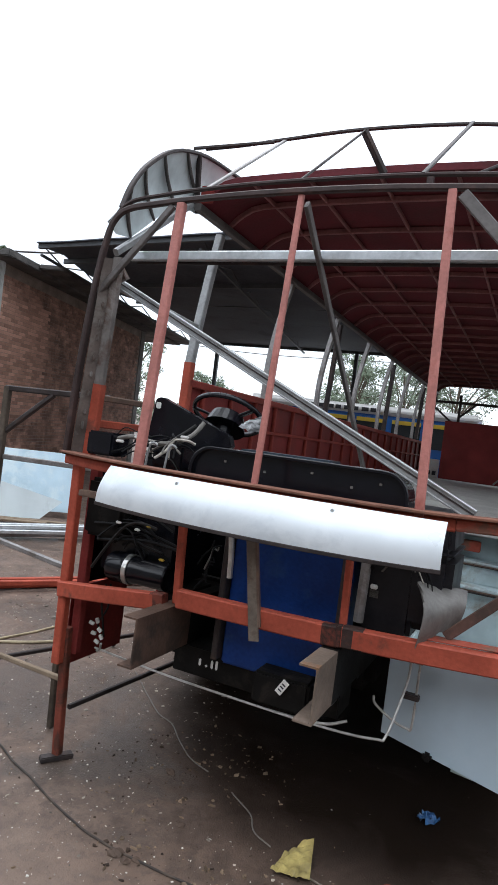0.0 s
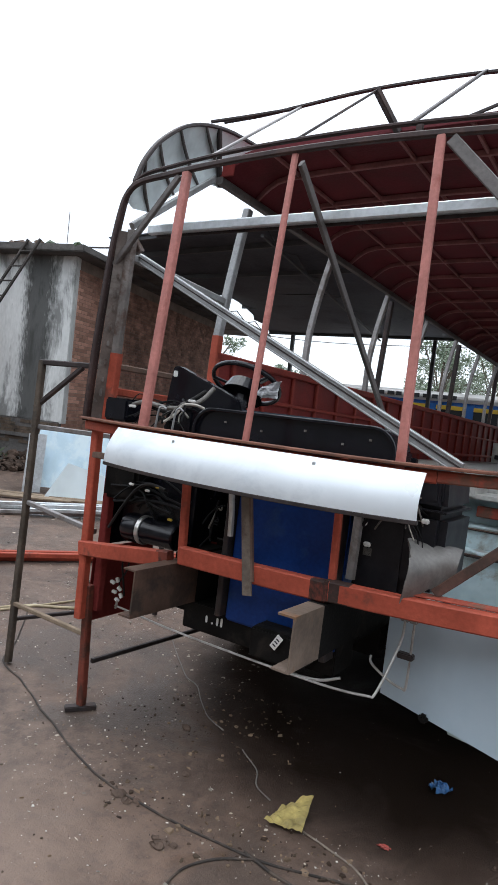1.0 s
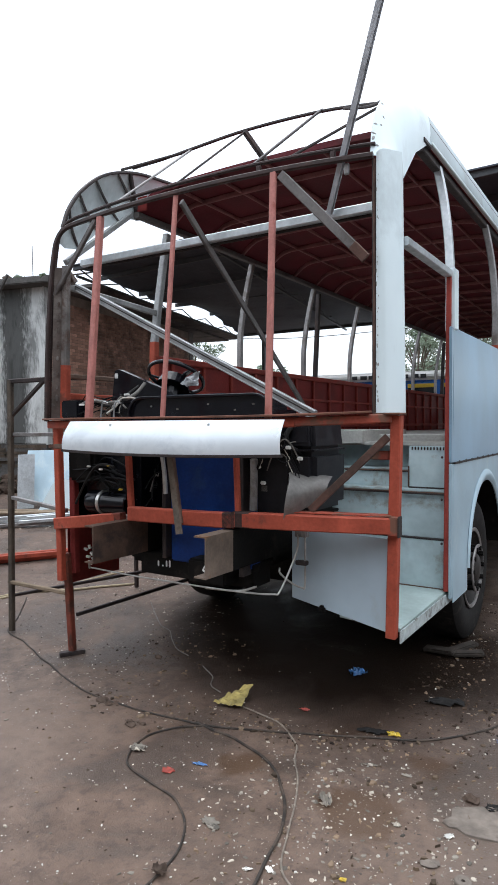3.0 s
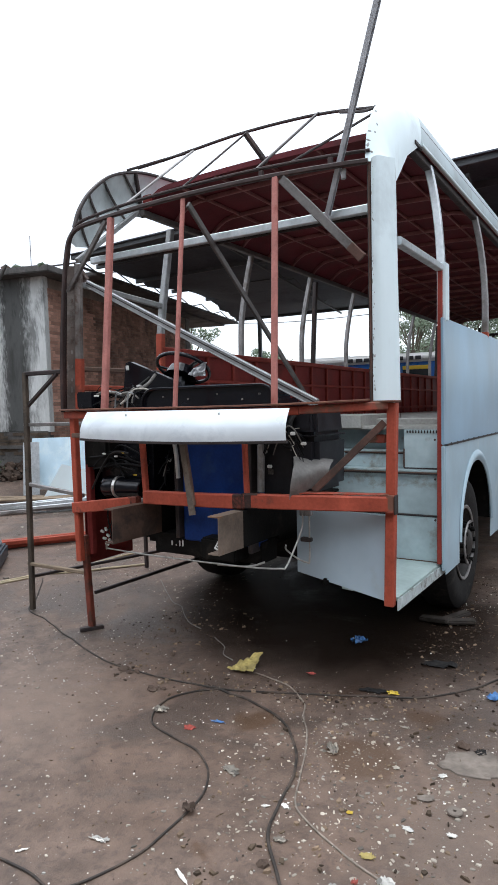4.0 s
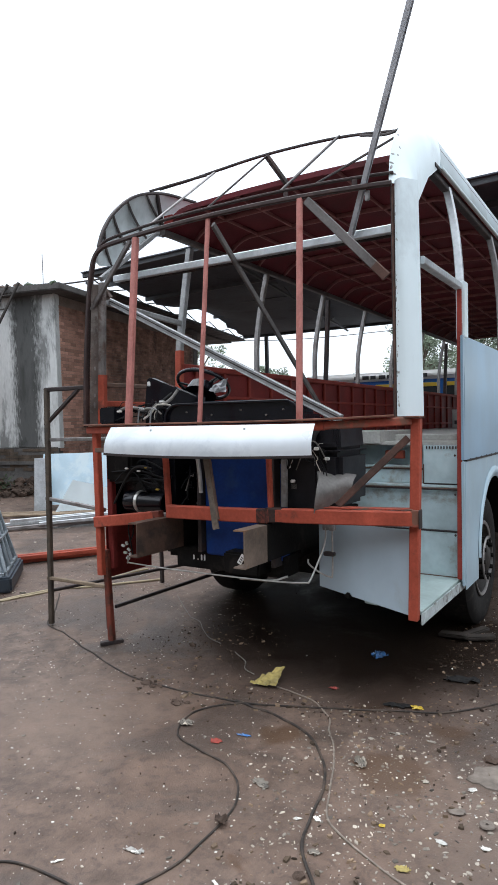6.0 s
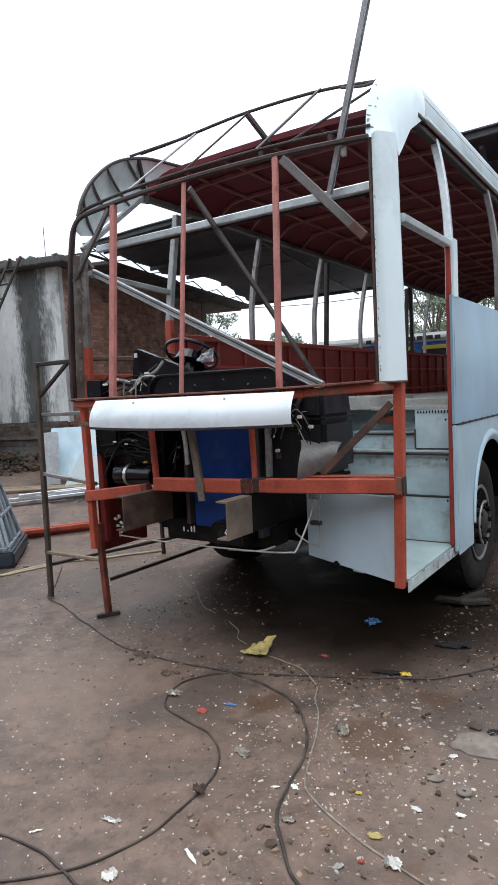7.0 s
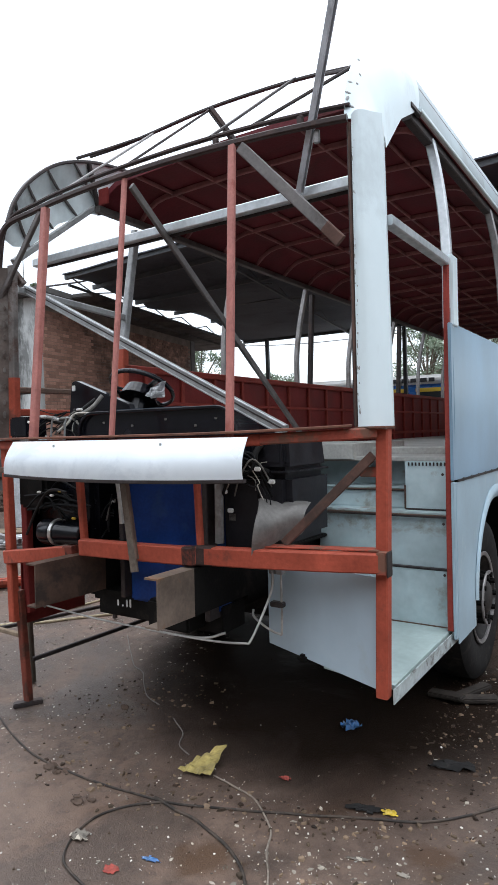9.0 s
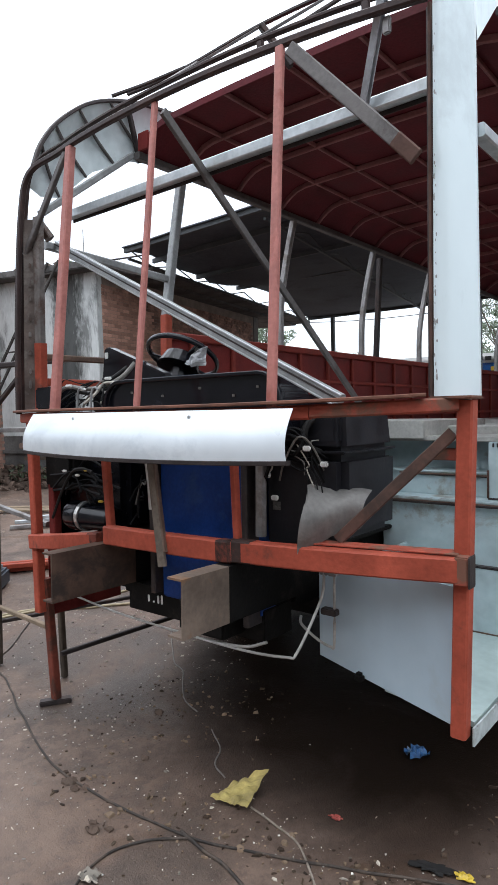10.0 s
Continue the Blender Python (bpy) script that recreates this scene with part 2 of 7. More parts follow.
DARK_CONCRETE = material("damp_shaded_concrete", (0.115, 0.11, 0.105), 0.9, vary=0.35, scale=2, fine=30, bump=0.4, second=(0.05, 0.05, 0.047), stain=0.7, spec=0.15)
TARP = material("dark_roof_sheet", (0.078, 0.088, 0.104), 0.7, vary=0.25, scale=1.2, fine=15, bump=0.1, second=(0.035, 0.035, 0.04), stain=0.5, spec=0.15)
SHED_STEEL = material("shed_steel", (0.07, 0.075, 0.08), 0.6, metal=0.3, vary=0.25, scale=4)
# leaf colour lightened to suggest haze over the distant trees
LEAF = material("hazed_tree_leaf", (0.20, 0.25, 0.18), 0.6, vary=0.4, scale=0.8, bump=0, spec=0.2)
BARK = material("tree_bark", (0.11, 0.085, 0.065), 0.9, vary=0.3, scale=4, bump=0.4)
BUS_BLUE = material("blue_bus_paint", (0.015, 0.12, 0.42), 0.3, vary=0.1, scale=2)
BUS_WHITE = material("white_bus_paint", (0.82, 0.82, 0.81), 0.35, vary=0.05, scale=2, second=(0.6, 0.56, 0.5), stain=0.3)
BUS_YELLOW = material("yellow_bus_paint", (0.65, 0.45, 0.04), 0.4, vary=0.1, scale=2)
BUS_GLASS = material("dark_window_glass", (0.02, 0.025, 0.03), 0.08, vary=0.2, scale=1, bump=0, gloss_vary=0.03)
INK = material("dark_lettering", (0.03, 0.03, 0.035), 0.6, vary=0.1)
PALE_BOARD = material("pale_board", (0.62, 0.62, 0.58), 0.6, vary=0.1, scale=4)
PAPER = material("yellowed_paper", (0.34, 0.27, 0.09), 0.8, vary=0.45, scale=12, second=(0.25, 0.2, 0.1), stain=0.5)
BLUE_PLASTIC = material("blue_plastic_scrap", (0.05, 0.16, 0.38), 0.35, vary=0.35, scale=30, second=(0.5, 0.6, 0.7), stain=0.6)
RED_PLASTIC = material("red_plastic_scrap", (0.30, 0.055, 0.04), 0.6, vary=0.35, scale=30, second=(0.16, 0.08, 0.06), stain=0.6)
YELLOW_PLASTIC = material("yellow_plastic_scrap", (0.50, 0.35, 0.035), 0.45, vary=0.2, scale=30)
CHIP = material("pale_litter_chips", (0.35, 0.31, 0.255), 0.8, vary=0.35, scale=3.0, fine=60, island=0.8)
TAN_CRUMB = material("tan_earth_crumbs", (0.19, 0.135, 0.09), 0.8, vary=0.35, scale=5.0, fine=60, island=0.8, spec=0.3)
DEAD_LEAF = material("dead_leaf_litter", (0.052, 0.033, 0.022), 0.7, vary=0.4, scale=5.0, fine=60, island=0.7, spec=0.3)
BURNT = material("scorched_primer", (0.035, 0.022, 0.019), 0.7, vary=0.4, scale=9, second=(0.20, 0.05, 0.032), stain=0.75, spread=0.5, spec=0.2)
CHIP_WHITE = material("white_flecks", (0.62, 0.60, 0.55), 0.8, vary=0.25, scale=3.0, fine=60, island=0.6)
STONE = material("brown_grey_stone", (0.072, 0.050, 0.038), 0.75, island=0.5, vary=0.35, scale=8, bump=0.4, spec=0.2)
SLAB = material("pale_dirty_slab", (0.175, 0.148, 0.125), 0.9, vary=0.35, scale=9, fine=40, bump=0.5, second=(0.095, 0.074, 0.06), stain=0.7, spec=0.2)
MOULD_PALE = material("pale_grey_moulded_rib", (0.21, 0.245, 0.265), 0.5, vary=0.3, scale=5, second=(0.10, 0.125, 0.145), stain=0.6)
MOULD_GREY = material("grey_moulded_panel", (0.075, 0.098, 0.118), 0.5, vary=0.3, scale=4, second=(0.25, 0.28, 0.30), stain=0.6)
MOULD_DARK = material("dark_blue_grey_panel", (0.028, 0.04, 0.055), 0.45, vary=0.3, scale=5)
HOSE = material("pale_hose", (0.36, 0.30, 0.19), 0.6, vary=0.2, scale=8)
WEED = material("low_weeds", (0.045, 0.068, 0.032), 0.7, vary=0.4, scale=3, bump=0)


def mud():
    """Trodden wet earth: brown, with darker damp patches that shine, rusty puddle stains, paler patches, painted shade
    under the bus and fine grit.
    """
    m = bpy.data.materials.new("wet_trodden_earth")
    m.use_nodes = True
    n, l = m.node_tree.nodes, m.node_tree.links
    b = n["Principled BSDF"]
    tc = n.new("ShaderNodeTexCoord")

    def noise_node(scale, detail, rough=0.6, distortion=0.0):
        t = n.new("ShaderNodeTexNoise")
        t.inputs["Scale"].default_value, t.inputs["Detail"].default_value = scale, detail
        t.inputs["Roughness"].default_value, t.inputs["Distortion"].default_value = rough, distortion
        l.new(tc.outputs["Object"], t.inputs["Vector"])
        return t

    def ramp(source, a, b_, ca, cb):
        r = n.new("ShaderNodeValToRGB")
        r.color_ramp.elements[0].position, r.color_ramp.elements[1].position = a, b_
        r.color_ramp.elements[0].color, r.color_ramp.elements[1].color = (*ca, 1), (*cb, 1)
        l.new(source.outputs["Fac"], r.inputs[0])
        return r

    def mix(fac, a, colour, amount=1.0):
        x = n.new("ShaderNodeMix")
        x.data_type = "RGBA"
        scaled = n.new("ShaderNodeMath")
        scaled.operation = "MULTIPLY"
        scaled.inputs[1].default_value = amount
        l.new(fac.outputs[0], scaled.inputs[0])
        l.new(scaled.outputs[0], x.inputs[0])
        l.new(a, x.inputs[6])
        x.inputs[7].default_value = (*colour, 1)
        return x.outputs[2]

    broad, patch, medium, grit = noise_node(0.45, 5), noise_node(0.9, 7, 0.6, 0.5), noise_node(5, 8, 0.7), noise_node(90, 5, 0.7)
    black, white = (0, 0, 0), (1, 1, 1)
    earth = ramp(medium, 0.34, 0.66, (0.062, 0.044, 0.034), (0.190, 0.133, 0.103)).outputs[0]
    earth = mix(ramp(broad, 0.45, 0.62, black, white), earth, (0.155, 0.096, 0.066), 0.5)
    damp = ramp(patch, 0.52, 0.6, black, white)
    earth = mix(damp, earth, (0.058, 0.046, 0.039), 0.6)
    earth = mix(ramp(noise_node(1.6, 6, 0.6, 0.8), 0.63, 0.7, black, white), earth, (0.085, 0.042, 0.018), 0.75)
    earth = mix(ramp(grit, 0.66, 0.74, black, white), earth, (0.30, 0.27, 0.23), 0.45)
    earth = mix(ramp(noise_node(17, 7, 0.7, 0.3), 0.50, 0.62, black, white), earth, (0.050, 0.035, 0.028), 0.5)
    earth = mix(ramp(noise_node(38, 5, 0.7), 0.62, 0.70, black, white), earth, (0.22, 0.175, 0.145), 0.35)
    ragged = noise_node(3.5, 7, 0.65, 0.6)
    for cx, cy, size in ((1.21, -0.66, 0.24), (0.64, -0.57, 0.18), (1.41, -0.20, 0.15), (-0.87, -0.69, 0.08)):
        away, bent_edge, cut = n.new("ShaderNodeVectorMath"), n.new("ShaderNodeMath"), n.new("ShaderNodeMapRange")
        away.operation, bent_edge.operation = "DISTANCE", "MULTIPLY_ADD"
        away.inputs[1].default_value = (cx, cy, 0)
        l.new(tc.outputs["Object"], away.inputs[0])
        l.new(ragged.outputs["Fac"], bent_edge.inputs[0])
        bent_edge.inputs[1].default_value = 0.45
        l.new(away.outputs["Value"], bent_edge.inputs[2])
        cut.inputs["From Min"].default_value, cut.inputs["From Max"].default_value = size + 0.12, size + 0.20
        cut.inputs["To Min"].default_value, cut.inputs["To Max"].default_value = 1.0, 0.0
        l.new(bent_edge.outputs[0], cut.inputs["Value"])
        earth = mix(cut, earth, (0.075, 0.038, 0.017), 0.8)
    # two ragged paler patches on the open ground
    pale_edge = noise_node(1.1, 6, 0.6, 0.8)
    for cx, cy, size in ((1.85, -0.85, 0.45), (-0.6, -0.9, 0.4)):
        away, bent_edge, cut = n.new("ShaderNodeVectorMath"), n.new("ShaderNodeMath"), n.new("ShaderNodeMapRange")
        away.operation, bent_edge.operation = "DISTANCE", "MULTIPLY_ADD"
        away.inputs[1].default_value = (cx, cy, 0)
        l.new(tc.outputs["Object"], away.inputs[0])
        l.new(pale_edge.outputs["Fac"], bent_edge.inputs[0])
        bent_edge.inputs[1].default_value = 0.8
        l.new(away.outputs["Value"], bent_edge.inputs[2])
        cut.inputs["From Min"].default_value, cut.inputs["From Max"].default_value = size + 0.2, size + 0.7
        cut.inputs["To Min"].default_value, cut.inputs["To Max"].default_value = 1.0, 0.0
        l.new(bent_edge.outputs[0], cut.inputs["Value"])
        earth = mix(cut, earth, (0.215, 0.158, 0.124), 0.4)
    # shade under and beside the bus painted in, as an outer brown zone
    shade_edge = noise_node(0.9, 6, 0.6, 0.8)
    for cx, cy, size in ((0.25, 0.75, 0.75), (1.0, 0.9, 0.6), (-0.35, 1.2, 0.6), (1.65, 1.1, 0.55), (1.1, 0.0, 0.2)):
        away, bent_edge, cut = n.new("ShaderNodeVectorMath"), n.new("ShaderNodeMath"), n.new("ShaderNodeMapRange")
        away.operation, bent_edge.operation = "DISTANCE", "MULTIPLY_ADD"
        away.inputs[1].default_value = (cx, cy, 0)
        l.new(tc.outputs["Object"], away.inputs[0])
        l.new(shade_edge.outputs["Fac"], bent_edge.inputs[0])
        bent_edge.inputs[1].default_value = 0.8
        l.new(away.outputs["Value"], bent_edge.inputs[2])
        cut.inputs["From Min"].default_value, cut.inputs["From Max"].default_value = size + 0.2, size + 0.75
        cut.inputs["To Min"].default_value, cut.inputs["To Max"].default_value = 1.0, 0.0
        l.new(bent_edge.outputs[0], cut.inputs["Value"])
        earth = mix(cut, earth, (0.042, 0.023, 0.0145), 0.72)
    # deeper under-bus shade painted near black in ragged circles
    deep_shade = noise_node(1.3, 6, 0.6, 1.2)
    shade_mask = None
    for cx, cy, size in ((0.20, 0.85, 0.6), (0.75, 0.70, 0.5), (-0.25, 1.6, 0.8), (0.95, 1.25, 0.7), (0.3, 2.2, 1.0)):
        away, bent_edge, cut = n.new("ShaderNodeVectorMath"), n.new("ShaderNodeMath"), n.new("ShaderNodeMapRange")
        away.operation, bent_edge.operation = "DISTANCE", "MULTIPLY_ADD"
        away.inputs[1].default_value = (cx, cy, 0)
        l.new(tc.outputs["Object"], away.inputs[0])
        l.new(deep_shade.outputs["Fac"], bent_edge.inputs[0])
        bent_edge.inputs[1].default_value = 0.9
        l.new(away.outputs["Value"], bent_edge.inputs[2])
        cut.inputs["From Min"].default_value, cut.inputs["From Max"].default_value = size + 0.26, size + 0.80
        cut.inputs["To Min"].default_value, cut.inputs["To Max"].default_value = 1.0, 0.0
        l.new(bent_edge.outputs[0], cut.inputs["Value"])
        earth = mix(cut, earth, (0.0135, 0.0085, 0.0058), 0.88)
        if shade_mask is None:
            shade_mask = cut.outputs[0]
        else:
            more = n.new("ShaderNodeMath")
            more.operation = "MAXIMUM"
            l.new(shade_mask, more.inputs[0])
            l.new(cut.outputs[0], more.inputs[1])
            shade_mask = more.outputs[0]
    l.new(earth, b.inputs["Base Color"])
    # sheen is cut wherever that shade is painted
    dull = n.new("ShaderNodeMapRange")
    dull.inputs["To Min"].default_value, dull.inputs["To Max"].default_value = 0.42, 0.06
    l.new(shade_mask, dull.inputs["Value"])
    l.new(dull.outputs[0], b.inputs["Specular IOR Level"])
    rough = n.new("ShaderNodeMapRange")
    rough.inputs["To Min"].default_value, rough.inputs["To Max"].default_value = 0.58, 0.36
    l.new(damp.outputs[0], rough.inputs["Value"])
    l.new(rough.outputs[0], b.inputs["Roughness"])
    add = n.new("ShaderNodeMath")
    add.operation = "ADD"
    l.new(medium.outputs["Fac"], add.inputs[0])
    l.new(grit.outputs["Fac"], add.inputs[1])
    bp = n.new("ShaderNodeBump")
    bp.inputs["Strength"].default_value, bp.inputs["Distance"].default_value = 0.42, 0.013
    l.new(add.outputs[0], bp.inputs["Height"])
    l.new(bp.outputs[0], b.inputs["Normal"])
    return m


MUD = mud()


def streak_plaster(m, centre, half):
    """Adds one broad black rain streak down the wall, ragged at its sides."""
    n, l = m.node_tree.nodes, m.node_tree.links
    b = n["Principled BSDF"]
    old = b.inputs["Base Color"].links[0].from_socket
    tc, xyz, rag = n.new("ShaderNodeTexCoord"), n.new("ShaderNodeSeparateXYZ"), n.new("ShaderNodeTexNoise")
    mp = n.new("ShaderNodeMapping")
    mp.inputs["Scale"].default_value = (5, 5, 1.2)
    l.new(tc.outputs["Object"], xyz.inputs[0])
    l.new(tc.outputs["Object"], mp.inputs["Vector"])
    l.new(mp.outputs[0], rag.inputs["Vector"])
    rag.inputs["Detail"].default_value = 6
    off, far, bend, edge = n.new("ShaderNodeMath"), n.new("ShaderNodeMath"), n.new("ShaderNodeMath"), n.new("ShaderNodeMapRange")
    off.operation, far.operation, bend.operation = "SUBTRACT", "ABSOLUTE", "MULTIPLY_ADD"
    off.inputs[1].default_value = centre
    l.new(xyz.outputs["X"], off.inputs[0])
    l.new(off.outputs[0], far.inputs[0])
    bend.inputs[1].default_value = 0.5
    l.new(rag.outputs["Fac"], bend.inputs[0])
    l.new(far.outputs[0], bend.inputs[2])
    edge.inputs["From Min"].default_value, edge.inputs["From Max"].default_value = half + 0.14, half + 0.34
    edge.inputs["To Min"].default_value, edge.inputs["To Max"].default_value = 0.9, 0.0
    l.new(bend.outputs[0], edge.inputs["Value"])
    over = n.new("ShaderNodeMix")
    over.data_type = "RGBA"
    over.inputs[7].default_value = (0.05, 0.052, 0.05, 1)
    l.new(edge.outputs[0], over.inputs[0])
    l.new(old, over.inputs[6])
    l.new(over.outputs[2], b.inputs["Base Color"])


streak_plaster(PLASTER, -0.80, 0.34)

# ---- building tools ----


def part(name, bm, mat, parent, label="", smooth=False):
    """Links a bmesh as one mesh object under a thing or under a part."""
    me = bpy.data.meshes.new(name)
    bmesh.ops.recalc_face_normals(bm, faces=bm.faces)
    bm.to_mesh(me)
    bm.free()
    me.materials.append(mat)
    if smooth:
        me.shade_smooth()
        me.set_sharp_from_angle(angle=radians(38))
    ob = new(name, me)
    ob.parent = parent
    if label:
        ob["label"] = label
    return ob


def thing(name, label, category, group="", kind="", m=None):
    ob = new(name)
    if m is not None:
        ob.matrix_world = m
    return tagged(ob, label, category, group, kind)


def arc_points(points, steps=8):
    """A smooth line through the points."""
    p = [Vector(q) for q in points]
    p = [2 * p[0] - p[1], *p, 2 * p[-1] - p[-2]]
    out = []
    for i in range(1, len(p) - 2):
        for k in range(steps):
            t = k / steps
            out.append(0.5 * (2 * p[i] + (p[i + 1] - p[i - 1]) * t + (2 * p[i - 1] - 5 * p[i] + 4 * p[i + 1] - p[i + 2]) * t * t + (3 * p[i] - p[i - 1] - 3 * p[i + 1] + p[i + 2]) * t ** 3))
    return [*out, p[-2]]


def sweep(bm, profile, points, up=(0, 0, 1)):
    """A closed profile of (across, up) drawn along points, with end caps."""
    pts, up, rings = [Vector(q) for q in points], Vector(up), []
    for i, p in enumerate(pts):
        along = (pts[min(i + 1, len(pts) - 1)] - pts[max(i - 1, 0)]).normalized()
        side = along.cross(up)
        side = side.normalized() if side.length > 1e-4 else along.cross(Vector((0.31, 0.95, 0))).normalized()
        top = side.cross(along)
        rings.append([bm.verts.new(p + side * a + top * b) for a, b in profile])
    k = len(profile)
    for r, s in zip(rings, rings[1:]):
        for i in range(k):
            bm.faces.new((r[i], r[(i + 1) % k], s[(i + 1) % k], s[i]))
    bm.faces.new(rings[0][::-1])
    bm.faces.new(rings[-1])
    return bm


def rect(w, h, c=0.006):
    """A rectangle with worn corners."""
    w, h = w / 2, h / 2
    c = min(c, w * 0.4, h * 0.4)
    return [(-w, -h + c), (-w + c, -h), (w - c, -h), (w, -h + c), (w, h - c), (w - c, h), (-w + c, h), (-w, h - c)]


def circle(r, n=8):
    return [(r * math.cos(2 * math.pi * i / n), r * math.sin(2 * math.pi * i / n)) for i in range(n)]


def channel(w, h, t=0.008):
    """A C profile that opens to its left."""
    return [(w / 2, -h / 2), (w / 2, h / 2), (-w / 2, h / 2), (-w / 2, h / 2 - t), (w / 2 - t, h / 2 - t), (w / 2 - t, -h / 2 + t), (-w / 2, -h / 2 + t), (-w / 2, -h / 2)]


def beam(name, p, q, w, h, mat, parent, up=(0, 0, 1), label="", profile=None):
    return part(name, sweep(bmesh.new(), profile or rect(w, h), [p, q], up), mat, parent, label)


def bent(name, points, profile, mat, parent, up=(0, 0, 1), label="", steps=6):
    return part(name, sweep(bmesh.new(), profile, arc_points(points, steps), up), mat, parent, label, smooth=True)


def tube(name, points, r, mat, parent, label="", n=8, steps=6):
    return part(name, sweep(bmesh.new(), circle(r, n), arc_points(points, steps)), mat, parent, label, smooth=True)


def block(bm, x0, x1, y0, y1, z0, z1, edge=0.0):
    made = bmesh.ops.create_cube(bm, size=1, matrix=Matrix.LocRotScale(((x0 + x1) / 2, (y0 + y1) / 2, (z0 + z1) / 2), None, (abs(x1 - x0), abs(y1 - y0), abs(z1 - z0))))
    if edge:
        bmesh.ops.bevel(bm, geom=list({e for v in made["verts"] for e in v.link_edges}), offset=edge, segments=2, affect="EDGES")
    return bm


def box(name, x0, x1, y0, y1, z0, z1, mat, parent, label="", edge=0.004):
    return part(name, block(bmesh.new(), x0, x1, y0, y1, z0, z1, edge), mat, parent, label)


def sheet(bm, f, nu, nv, thick=0.003):
    """A curved sheet with thickness: f(u, v) gives a place for u and v from 0 to 1."""
    grid = [[Vector(f(i / nu, j / nv)) for j in range(nv + 1)] for i in range(nu + 1)]
    layers = []
    for side in (0, 1):
        layer = []
        for i in range(nu + 1):
            line = []
            for j in range(nv + 1):
                a = grid[min(i + 1, nu)][j] - grid[max(i - 1, 0)][j]
                b = grid[i][min(j + 1, nv)] - grid[i][max(j - 1, 0)]
                nrm = a.cross(b)
                nrm = nrm.normalized() if nrm.length > 1e-9 else Vector((0, 0, 1))
                line.append(bm.verts.new(grid[i][j] - nrm * thick * side))
            layer.append(line)
        layers.append(layer)
    top, low = layers
    for i in range(nu):
        for j in range(nv):
            bm.faces.new((top[i][j], top[i + 1][j], top[i + 1][j + 1], top[i][j + 1]))
            bm.faces.new((low[i][j], low[i][j + 1], low[i + 1][j + 1], low[i + 1][j]))
    for i in range(nu):
        bm.faces.new((top[i][0], low[i][0], low[i + 1][0], top[i + 1][0]))
        bm.faces.new((top[i][nv], top[i + 1][nv], low[i + 1][nv], low[i][nv]))
    for j in range(nv):
        bm.faces.new((top[0][j], top[0][j + 1], low[0][j + 1], low[0][j]))
        bm.faces.new((top[nu][j], low[nu][j], low[nu][j + 1], top[nu][j + 1]))
    return bm


def lathe(bm, rows, n=32, m=None):
    """Rows of (radius, along) turned round the x axis."""
    m = m or Matrix()
    rings = [[bm.verts.new(m @ Vector((a, r * math.cos(2 * math.pi * i / n), r * math.sin(2 * math.pi * i / n)))) for i in range(n)] for r, a in rows]
    for p, q in zip(rings, rings[1:]):
        for i in range(n):
            bm.faces.new((p[i], p[(i + 1) % n], q[(i + 1) % n], q[i]))
    return bm


def lerp(a, b, t):
    return Vector(a) * (1 - t) + Vector(b) * t


# ---- ground ----
ground_bm = bmesh.new()


def ground_height(x, y):
    near = max(0.0, 1 - math.hypot(x, y - 2) / 14)
    return near * (0.012 * noise.noise(Vector((x * 1.3, y * 1.3, 0))) + 0.006 * noise.noise(Vector((x * 5, y * 5, 3)))) - 0.012 * near


xs = sorted({*[-3.6 + 0.09 * i for i in range(68)], *[-3000, -800, -200, -80, -40, -24, -16, -12, -9, -7, -6, -5, -4.4, 3, 4, 5, 7, 10, 16, 26, 40, 80, 200, 800, 3000]})
ys = sorted({*[-2.6 + 0.09 * i for i in range(62)], *[-3000, -800, -200, -60, -20, -10, -6, -4, -3.2, 3.4, 4, 5, 6, 8, 10, 13, 17, 22, 30, 45, 80, 200, 800, 3000]})
rows_g = [[ground_bm.verts.new((x, y, ground_height(x, y))) for x in xs] for y in ys]
for ra, rb in zip(rows_g, rows_g[1:]):
    for i in range(len(xs) - 1):
        ground_bm.faces.new((ra[i], ra[i + 1], rb[i + 1], rb[i]))
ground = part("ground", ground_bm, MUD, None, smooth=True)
tagged(ground, "trodden wet brown earth strewn with small litter", "ground", kind="structure")

# ---- the bus under construction ----
BUS = pose(0, 0, 0, -1.1, 0, -2.6)
bus = thing("bus", "half-built bus body with red-primed frame, blue-grey panels and open front", "bus", m=BUS)


def rail_y(x):
    """How far the windscreen sill bows forward at x."""
    return -0.285 + (0.195 * abs(x / 1.2) ** 3 if x < 0 else 0.30 * (x / 1.2) ** 4)


def sill_z(x):
    """The sill dips a little in its middle and rises to the door corner."""
    return 1.614 + 0.014 * max(0.0, x) ** 3


def head_y(x):
    return -0.115 + 0.11 * abs(x / 1.15) ** 2.2


# corner posts
beam("corner_post", (1.160, 0.035, 0.502), (1.188, 0.03, 1.615), 0.052, 0.055, RED, bus, (0, 1, 0), "orange-red primed box-section corner post")
beam("corner_post", (-1.135, -0.045, 0.52), (-1.14, -0.06, 1.605), 0.05, 0.05, RED, bus, (0, 1, 0))
beam("inner_post", (-1.10, 0.04, 0.56), (-1.10, 0.04, 1.60), 0.05, 0.05, RED_DARK, bus, (0, 1, 0))
# windscreen sill: a red rail with a rusty flange on it
sill_x = [-1.215, -1.0, -0.75, -0.5, -0.25, 0, 0.25, 0.5, 0.75, 0.95, 1.09]
bent("windscreen_sill", [(x, rail_y(x) + 0.02, sill_z(x) - 0.036) for x in sill_x[:-2]], rect(0.035, 0.05), RED, bus)
